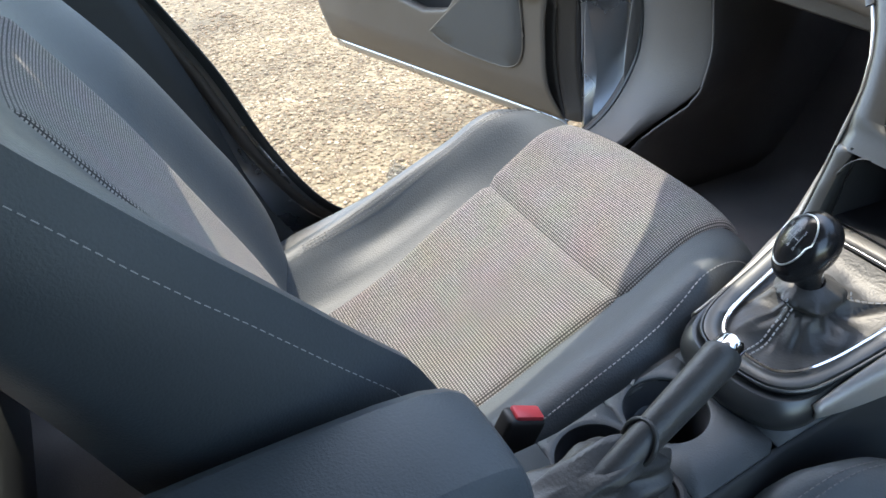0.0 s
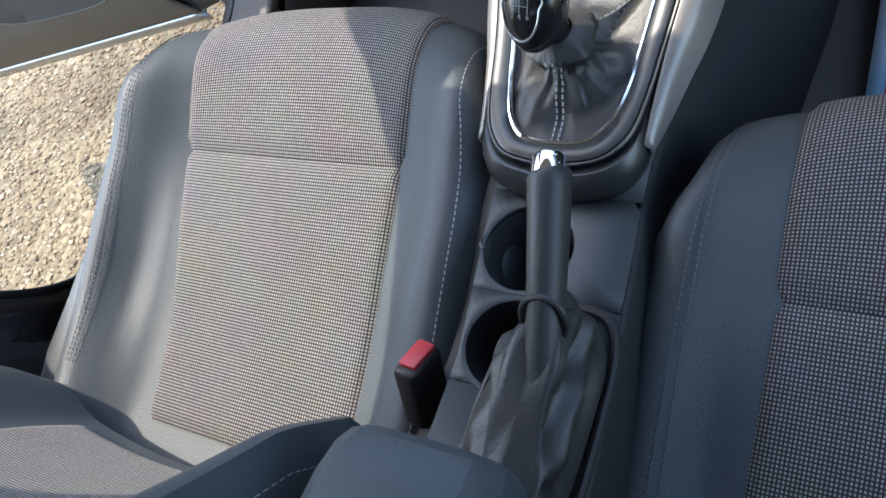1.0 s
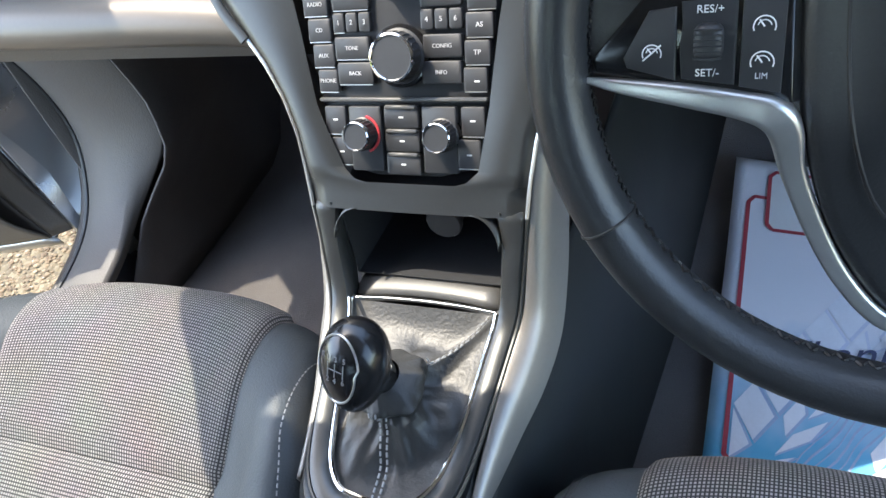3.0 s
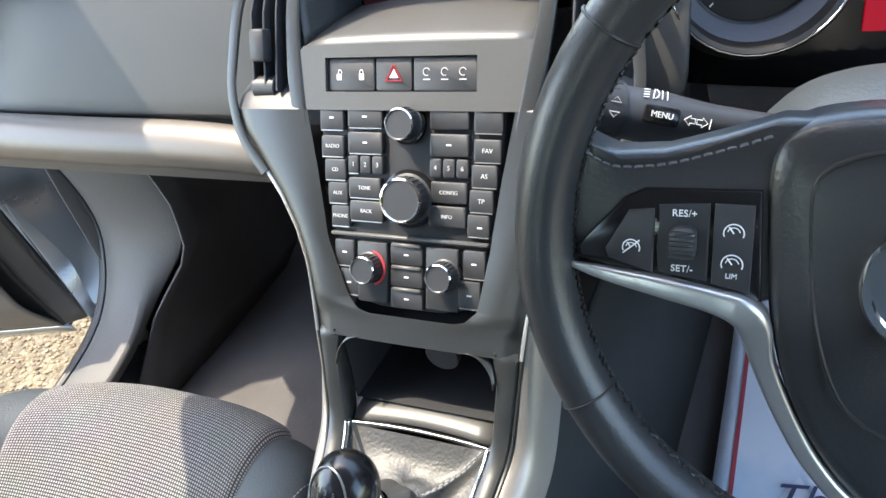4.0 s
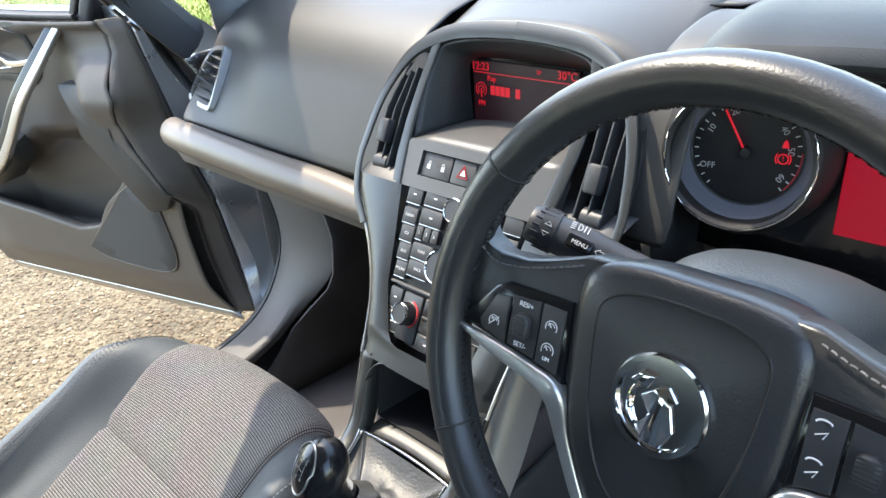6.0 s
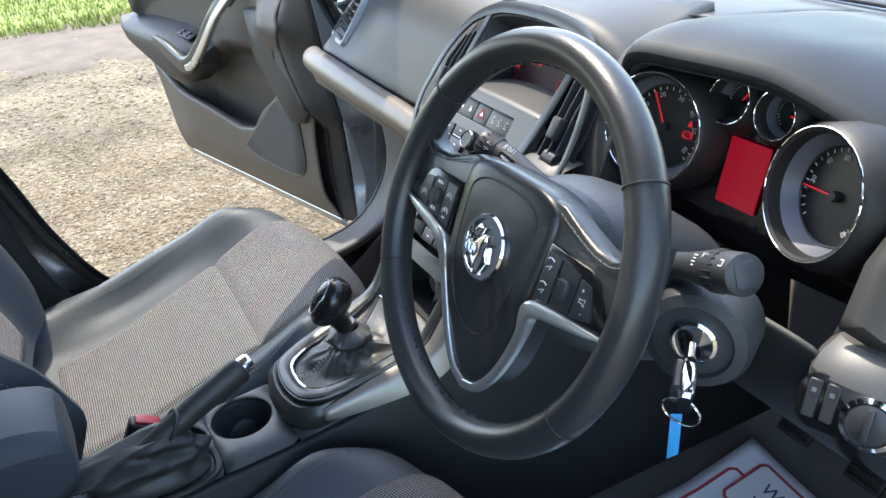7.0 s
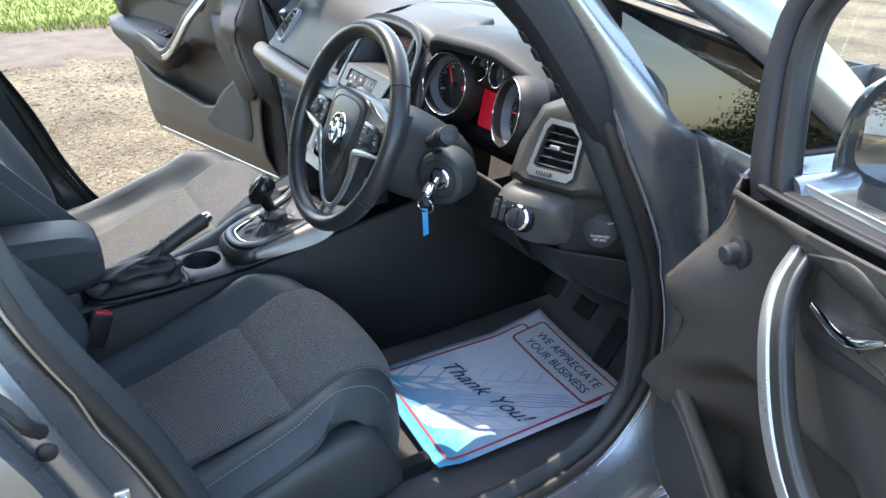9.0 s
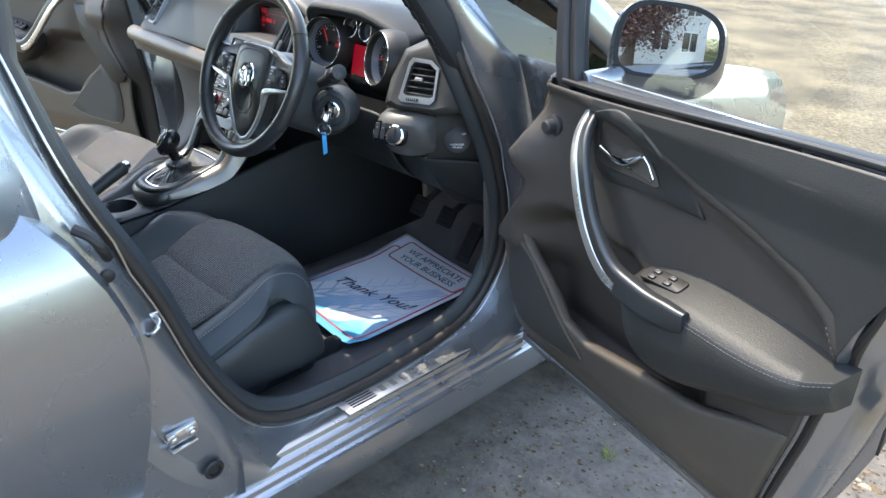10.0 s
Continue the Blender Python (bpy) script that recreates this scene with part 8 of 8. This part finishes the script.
    lv = spline([(0.356, 0.010, 0.985), (0.395, 0.014, 0.978), (0.422, 0.015, 0.979), (0.442, 0.014, 0.989), (0.456, 0.011, 0.998)], 5)
    part("door_lever", sweep([tuple(D(u, w + flat, z)) for u, w, z in lv], roundrect(0.012, 0.014, 0.004), inward, scale=[interp(i, [0, 10, 20], [1.0, 1.2, 0.5]) for i in range(len(lv))]), M["chrome"], door, "chrome door lever")
    part("bowl_rim", tube([tuple(D(u, flat + 0.009, z)) for u, z in ((0.458, 0.998), (0.472, 0.988), (0.487, 0.968), (0.484, 0.963), (0.44, 0.967), (0.40, 0.971), (0.36, 0.977))], 0.0015, 6), M["chrome"], door, "thin chrome rim")
    # armrest with switches
    ar = []
    for u, wf, zf, zk, zb in ((0.49, 0.030, 0.785, 0.805, 0.755), (0.53, 0.052, 0.796, 0.825, 0.71), (0.575, 0.060, 0.802, 0.84, 0.684), (0.65, 0.062, 0.812, 0.848, 0.690), (0.77, 0.060, 0.813, 0.848, 0.732), (0.85, 0.052, 0.822, 0.84, 0.758), (0.892, 0.030, 0.836, 0.842, 0.785)):
        ar.append([tuple(D(u, a, z)) for a, z in ((-0.03, zk), (wf - 0.03, zf + (zk - zf) * 0.4), (wf - 0.006, zf), (wf, zf - 0.014), (wf - 0.008, zb + 0.02), (wf - 0.025, zb), (-0.03, zb))])
    rows = spline_rows(ar, 5)
    part("armrest", loft(rows, True, True), M["door_vinyl"], door, "dark soft armrest", smooth=50)
    for dz in (0.0, 0.006):
        part("stitching", dashes([Vector(r[2]) + Vector(inward) * (0.002 + dz * 0.3) + Vector((0, 0, 0.0015 - dz)) for r in rows[9:]], 0.004, 0.002, 0.0005), M["darkthread"], door, "row of grey stitches")
    part("stitching", dashes([D(u, card(u, z) + 0.002, z) for u, z in spline([(0.60, 0.987), (0.702, 0.958), (0.783, 0.928), (0.836, 0.893), (0.864, 0.85)], 12)], 0.005, 0.003, 0.0009), M["thread"], door, "row of pale stitches")
    so = D(0.57, 0.012, 0.8335)
    sm = basis(so, (D(1, 0, 0.10) - D(0, 0, 0)) * (1 if side > 0 else -1), (D(0, -1, 0.42) - D(0, 0, 0)))
    sp2 = part("switch_panel", plate(roundrect(0.088, 0.030, 0.008), 0.006, 0.0015, sm @ pose(0, 0, -0.0035)), M["rubber"], door, "black window switch panel")
    for k in range(4):
        part("window_switch", rbox((0.015, 0.009, 0.004), 0.0018, 2, sm @ pose(-0.020 + 0.034 * (k % 2), 0.007 - 0.014 * (k // 2), -0.002)), M["button"], sp2, "window switch")
        part("switch_edge", rbox((0.005, 0.0012, 0.001), 0.0003, 1, sm @ pose(-0.020 + 0.034 * (k % 2), 0.009 - 0.014 * (k // 2), 0.0002)), M["faint"], sp2)
    # loudspeaker and pocket edge
    gr = [(0.37, 0.545), (0.285, 0.635), (0.200, 0.722), (0.145, 0.72), (0.132, 0.64), (0.135, 0.56), (0.165, 0.518), (0.25, 0.515), (0.33, 0.525)]
    gc = (0.22, 0.60)
    gs = spline(gr + gr[:1], 4)[:-1]

    def front_w(u, z):
        return interp(z, [0.36, 0.44, 0.52, 0.60, 0.75, 1.0], [foot - 0.01, foot, foot * 0.6 - 0.01, foot * 0.3 - 0.015, -0.02, -0.015]) + 0.034 * smoothstep(low_z - 0.02, low_z + 0.10, z) + 0.004

    rg_ = []
    for k in (1.0, 0.97, 0.6, 0.25, 0.02):
        rg_.append([tuple(D(gc[0] + (u - gc[0]) * k, front_w(u, gc[1] + (z - gc[1]) * k) + (0.001 if k == 1.0 else 0.005), gc[1] + (z - gc[1]) * k)) for u, z in gs])
    part("speaker_grille", loft(rg_, True, True), M["speaker"], door, "dark perforated loudspeaker grille", smooth=50)
    part("grille_rim", tube([tuple(D(u, front_w(u, z) + 0.002, z)) for u, z in gs], 0.0028, 6, True), M["door_trim"], door, "raised rim round the grille")
    if side < 0:
        mo_ = [(0.262, 0.95), (0.25, 0.885), (0.249, 0.845), (0.195, 0.765), (0.137, 0.680), (0.100, 0.690), (0.078, 0.725), (0.12, 0.80), (0.170, 0.874), (0.168, 0.92), (0.160, 0.95)]
        mid = (0.16, 0.82)
        rr = []
        for k, h in ((1.0, -0.01), (1.0, 0.018), (0.93, 0.026), (0.5, 0.030), (0.05, 0.030)):
            rr.append([tuple(D(mid[0] + (u - mid[0]) * k, 0.012 + h, mid[1] + (z - mid[1]) * k)) for u, z in mo_])
        part("trim_moulding", loft(rr, True, True), M["door_vinyl"], door, "dark diagonal moulding", smooth=40)
    if side > 0:
        part("mirror_switch", lathe([(0.021, -0.006), (0.021, 0.002), (0.014, 0.004), (0.013, 0.018), (0.010, 0.021)], 22, face(D(0.232, card(0.232, 0.99) + 0.003, 0.99))), M["button"], door, "black round mirror switch")
        part("latch", rbox((0.004, 0.040, 0.060), 0.001, 1, basis(D(0.925, -0.075, 0.745), alongd, (0, 0, 1)) @ pose(0, 0, 0, 0, 20, 0)), M["rubber"], door, "black door latch slot")
    return door


front_door(1, 1.0, -0.09, 0.425, "open driver's door with grey trim and silver pull handle")
front_door(-1, 1.27, -0.03, 0.41, "open passenger door with grey trim and silver pull handle")

# door mirror on the driver's door
dm = thing("door_mirror", "metallic grey door mirror with dark rim", "door mirror")
DD = door_map(1, 1.0)
MI = basis((1.155, 0.402, 1.148), (0.876, 0.48, -0.03), (-0.05, 0.0, 1.0))
mo = [(0.088 * math.copysign(abs(math.cos(a)) ** 0.62, math.cos(a)) * (1 - 0.10 * math.sin(a)), 0.061 * math.copysign(abs(math.sin(a)) ** 0.62, math.sin(a)) * (1 - 0.12 * math.cos(a))) for a in lin(0, 2 * math.pi, 41)[:-1]]
rings = []
for k, z, dy in ((1.04, 0.008, 0.0), (1.14, 0.0, -0.002), (1.20, -0.02, -0.008), (1.25, -0.045, -0.02), (1.12, -0.075, -0.028), (0.78, -0.10, -0.032), (0.35, -0.112, -0.032), (0.04, -0.114, -0.032)):
    rings.append([tuple(MI @ Vector((x * k, y * k * (1.35 if y < 0 and z < -0.01 else 1.0) + dy, z))) for x, y in mo])
part("housing", loft(rings, True, False), M["paint"], dm, "metallic grey mirror housing", sub=1)
part("rim", ring_plate([(x * 1.10, y * 1.12) for x, y in mo], [(x * 0.99, y * 0.98) for x, y in mo], 0.02, MI @ pose(0, 0, 0.010), 0.003), M["matt_black"], dm, "dark mirror rim", smooth=60)
part("mirror_glass", loft([[tuple(MI @ pose(0, 0, 0.0085, -4, 0) @ Vector((x * k, y * k * 0.995, -((x * k) ** 2 + (y * k) ** 2) / 2.6))) for x, y in mo] for k in (1.0, 0.85, 0.7, 0.55, 0.4, 0.25, 0.12, 0.01)], True, False), M["mirror"], dm, "slightly convex silvered mirror glass", smooth=80)
part("foot", sweep([tuple(DD(0.24, -0.05, 1.055)), tuple(DD(0.25, -0.11, 1.06)), tuple(MI @ Vector((-0.07, -0.075, -0.09)))], roundrect(0.045, 0.07, 0.02)), M["paint"], dm, "mirror foot")


# ---- wheels and the outside of the car ----
def road_wheel(x, y):
    w = thing("road_wheel", "black tyre on a silver spoked wheel", "wheel", "road wheels")
    s = 1 if x > 0 else -1
    m = pose(x, y, 0.315, 0, 90 * s, 0)
    part("tyre", lathe([(0.20, -0.09), (0.27, -0.095), (0.305, -0.085), (0.315, -0.05), (0.315, 0.05), (0.305, 0.085), (0.27, 0.095), (0.20, 0.09)], 40, m, False), M["rubber"], w)
    part("rim", lathe([(0.205, 0.085), (0.20, 0.09), (0.19, 0.08), (0.185, -0.05), (0.05, -0.055)], 40, m), M["satin"], w, "silver wheel rim")
    for k in range(5):
        a = 2 * math.pi * k / 5
        part("spoke", rbox((0.16, 0.045, 0.02), 0.006, 1, m @ Matrix.Rotation(a, 4, "Z") @ Matrix.Translation((0.11, 0, 0.065))), M["satin"], w)
    part("hub_cap", lathe([(0.05, 0.05), (0.05, 0.08), (0.03, 0.088)], 20, m), M["satin"], w)


for wx, wy in ((-0.77, 1.02), (0.77, 1.02), (-0.77, -1.66), (0.77, -1.66)):
    road_wheel(wx, wy)
rear = thing("car_rear_body", "metallic grey rear of the hatchback with tailgate", "car body", kind="structure")
sec = [(0.70, 0.26), (0.86, 0.32), (0.90, 0.55), (0.905, 0.80), (0.875, 1.0), (0.80, 1.08)]
for s in (1, -1):
    part("rear_quarter", loft([[(s * (x - 0.10 * smoothstep(-2.05, -2.42, y) ** 2), y, z + (0.20 * smoothstep(0.36, 0.30, abs(y + 1.66)) if z < 0.5 else 0)) for x, z in sec] for y in lin(-1.50, -2.42, 24)], False, False), M["paint"], rear, "metallic grey rear quarter", thick=0.01)
    part("rear_pillar", loft([[(s * 0.79, y0, 1.08), (s * 0.72, y0 - 0.03, 1.22), (s * 0.60, y0 - 0.05, 1.42)] for y0 in (-1.48, -1.7, -1.9)], False, False), M["paint"], rear, "painted rear pillar", thick=0.01)
    part("tail_light", loft([[(s * 0.84, -2.25, z), (s * 0.80, -2.36, z), (s * 0.62, -2.43, z)] for z in (0.78, 0.86, 0.98, 1.02)], False, False), M["red"], rear, "red tail light", thick=0.02)
    part("headlight", loft([[(s * 0.84, 1.45, z), (s * 0.78, 1.66, z - 0.02), (s * 0.55, 1.82, z - 0.03)] for z in (0.66, 0.74, 0.80)], False, False), M["steel"], bonnet, "clear headlight", thick=0.02)
part("tailgate", sheet(lambda u, v: (u * (0.78 - 0.04 * v), -2.44 + 0.06 * u * u + 0.05 * v, 0.34 + 0.70 * v), lin(-1, 1, 15), lin(0, 1, 8)), M["paint"], rear, "painted tailgate", thick=0.02)
part("rear_bumper", sheet(lambda u, v: (u * 0.84, -2.50 + 0.14 * u * u - 0.02 * math.sin(v * 3.14), 0.28 + 0.30 * v), lin(-1, 1, 15), lin(0, 1, 6)), M["paint"], rear, "painted rear bumper", thick=0.02)
tg = part("rear_glass", sheet(lambda u, v: (u * (0.70 - 0.12 * v), -2.36 + 0.55 * v + 0.05 * u * u, 1.05 + 0.37 * v), lin(-1, 1, 9), lin(0, 1, 6)), M["glass"], rear, "clear tailgate glass")
tg.visible_shadow = False
part("rear_roof", sheet(lambda u, v: (u * 0.60, -1.58 - 0.30 * v, 1.40 + 0.012 * v - 0.05 * u * u), lin(-1, 1, 9), lin(0, 1, 4)), M["paint"], rear, thick=0.02)
part("front_bumper", sheet(lambda u, v: (u * 0.86, 1.90 - 0.28 * u * u + 0.02 * math.sin(v * 3.14), 0.24 + 0.42 * v), lin(-1, 1, 17), lin(0, 1, 7)), M["paint"], bonnet, "painted front bumper", thick=0.02)
part("grille", sheet(lambda u, v: (u * 0.50, 1.905 - 0.09 * u * u, 0.62 + 0.14 * v), lin(-1, 1, 11), lin(0, 1, 4)), M["matt_black"], bonnet, "black radiator grille", thick=0.02)

# ---- what stands round the yard, seen in glass and paint ----
M["leaf"] = mat("green_leaf", (0.06, 0.11, 0.03), 0.7, vary=0.4, scale=2)
M["copper"] = mat("purple_leaf", (0.10, 0.045, 0.05), 0.7, vary=0.4, scale=2)
M["bark"] = mat("bark", (0.12, 0.09, 0.07), 0.9, vary=0.3, bump=0.8, fine=40)
M["render"] = mat("white_render", (0.66, 0.66, 0.64), 0.85, vary=0.05, scale=1)
M["slate"] = mat("roof_tile", (0.14, 0.10, 0.09), 0.8, vary=0.2, scale=4)
M["dark_glass"] = mat("window_glass", (0.03, 0.035, 0.04), 0.08)


def tree(x, y, h, r, material, label, n=15000, seed=1, trunk=0.3, leaf=1.0):
    rng = random.Random(seed)
    t = thing("tree", label, "tree")
    part("trunk", sweep([(x, y, 0), (x + 0.1, y, h * 0.3), (x, y + 0.1, h * 0.7)], circle(trunk, 8), scale=[1, 0.7, 0.25]), M["bark"], t)
    for k in range(6):
        a = k * 1.05 + rng.random()
        z0 = h * rng.uniform(0.25, 0.5)
        part("limb", sweep([(x, y, z0), (x + math.cos(a) * r * 0.4, y + math.sin(a) * r * 0.4, z0 + h * 0.15), (x + math.cos(a) * r * 0.75, y + math.sin(a) * r * 0.75, z0 + h * 0.25)], circle(trunk * 0.3, 6), scale=[1, 0.6, 0.2]), M["bark"], t)
    clumps = [(x + rng.gauss(0, r * 0.42), y + rng.gauss(0, r * 0.42), h * rng.uniform(0.28, 0.95)) for _ in range(34)]
    verts, faces = [], []
    for _ in range(n):
        c = rng.choice(clumps)
        s = r * 0.26
        p = Vector((c[0] + rng.gauss(0, s), c[1] + rng.gauss(0, s), max(0.3, c[2] + rng.gauss(0, s * 0.8))))
        a = Vector((rng.gauss(0, 1), rng.gauss(0, 1), rng.gauss(0, 0.6))).normalized() * rng.uniform(0.035, 0.085) * leaf * (h / 7)
        b = a.cross(Vector((rng.gauss(0, 1), rng.gauss(0, 1), 1))).normalized() * a.length * 0.6
        k = len(verts)
        verts += [p - a, p + b, p + a, p - b]
        faces.append((k, k + 1, k + 2, k + 3))
    me = bpy.data.meshes.new("crown")
    me.from_pydata(verts, [], faces)
    me.materials.append(material)
    ob = new("crown", me)
    ob.parent = t
    return t


def hedge(x0, y0, x1, y1, h, seed, label):
    rng = random.Random(seed)
    verts, faces = [], []
    L = math.hypot(x1 - x0, y1 - y0)
    for _ in range(int(L * 2300)):
        s = rng.random()
        z = h * rng.random() * (0.8 + 0.25 * math.sin(s * 17) + 0.2 * math.sin(s * 41))
        p = Vector((x0 + (x1 - x0) * s + rng.gauss(0, 0.45), y0 + (y1 - y0) * s + rng.gauss(0, 0.45), max(0.05, z)))
        a = Vector((rng.gauss(0, 1), rng.gauss(0, 1), rng.gauss(0, 0.6))).normalized() * rng.uniform(0.022, 0.055)
        b = a.cross(Vector((rng.gauss(0, 1), rng.gauss(0, 1), 1))).normalized() * a.length * 0.7
        k = len(verts)
        verts += [p - a, p + b, p + a, p - b]
        faces.append((k, k + 1, k + 2, k + 3))
    me = bpy.data.meshes.new("hedge")
    me.from_pydata(verts, [], faces)
    me.materials.append(M["leaf"])
    return tagged(new("hedge", me), label, "hedge", kind="stuff")


hedge(17, -22, 20, 20, 2.0, 1, "rough green hedge along the yard's far side")
hedge(-20, -14, -20, 16, 2.2, 2, "rough green hedge beyond the grass")
hedge(-18, 20, 20, 24, 1.5, 3, "rough green hedge closing the yard")
grass_tufts("grass", 9000, 7.5, 15, -8, 8, 0.05, 0.14, "green grass beside the hedge")
tree(4.0, -7.6, 6.0, 2.0, M["copper"], "purple-leaved tree before the white house", 30000, seed=4)
tree(15.5, 10.0, 4.2, 1.5, M["leaf"], "round green tree at the yard's edge", 60000, seed=5, leaf=0.8)
tree(-17, 6, 7, 2.6, M["leaf"], "green tree beyond the grass", 40000, seed=6, leaf=0.6)

house = thing("house", "white rendered house with dark roof and windows", "house")
HX, HY = 6.5, -15.0
part("wall", rbox((9, 5, 5.0), 0.02, 1, pose(HX, HY, 2.5)), M["render"], house, smooth=0)
bm = bmesh.new()
vs = [bm.verts.new(p) for p in ((HX - 4.9, HY - 2.9, 4.9), (HX + 4.9, HY - 2.9, 4.9), (HX + 4.9, HY + 2.9, 4.9), (HX - 4.9, HY + 2.9, 4.9), (HX - 4.9, HY, 7.2), (HX + 4.9, HY, 7.2))]
for f in ((0, 1, 5, 4), (3, 4, 5, 2), (0, 4, 3), (1, 2, 5), (0, 3, 2, 1)):
    bm.faces.new([vs[i] for i in f])
part("roof", bm, M["slate"], house, "dark tiled roof", smooth=0)
for wx in (-3.2, -1.2, 1.2, 3.2):
    for wz in (1.5, 3.7):
        wd = part("window", rbox((1.1, 0.06, 1.2), 0.01, 1, pose(HX + wx, HY + 2.51, wz)), M["dark_glass"], house, "dark house window", smooth=0)
        part("frame", ring_plate([(-0.6, -0.65), (0.6, -0.65), (0.6, 0.65), (-0.6, 0.65)], [(-0.52, -0.57), (0.52, -0.57), (0.52, 0.57), (-0.52, 0.57)], 0.05, basis((HX + wx, HY + 2.57, wz), (-1, 0, 0), (0, 0, 1))), M["white"], wd, smooth=0)
        part("bar", rbox((0.06, 0.03, 1.2), 0, 1, pose(HX + wx, HY + 2.56, wz)), M["white"], wd, smooth=0)
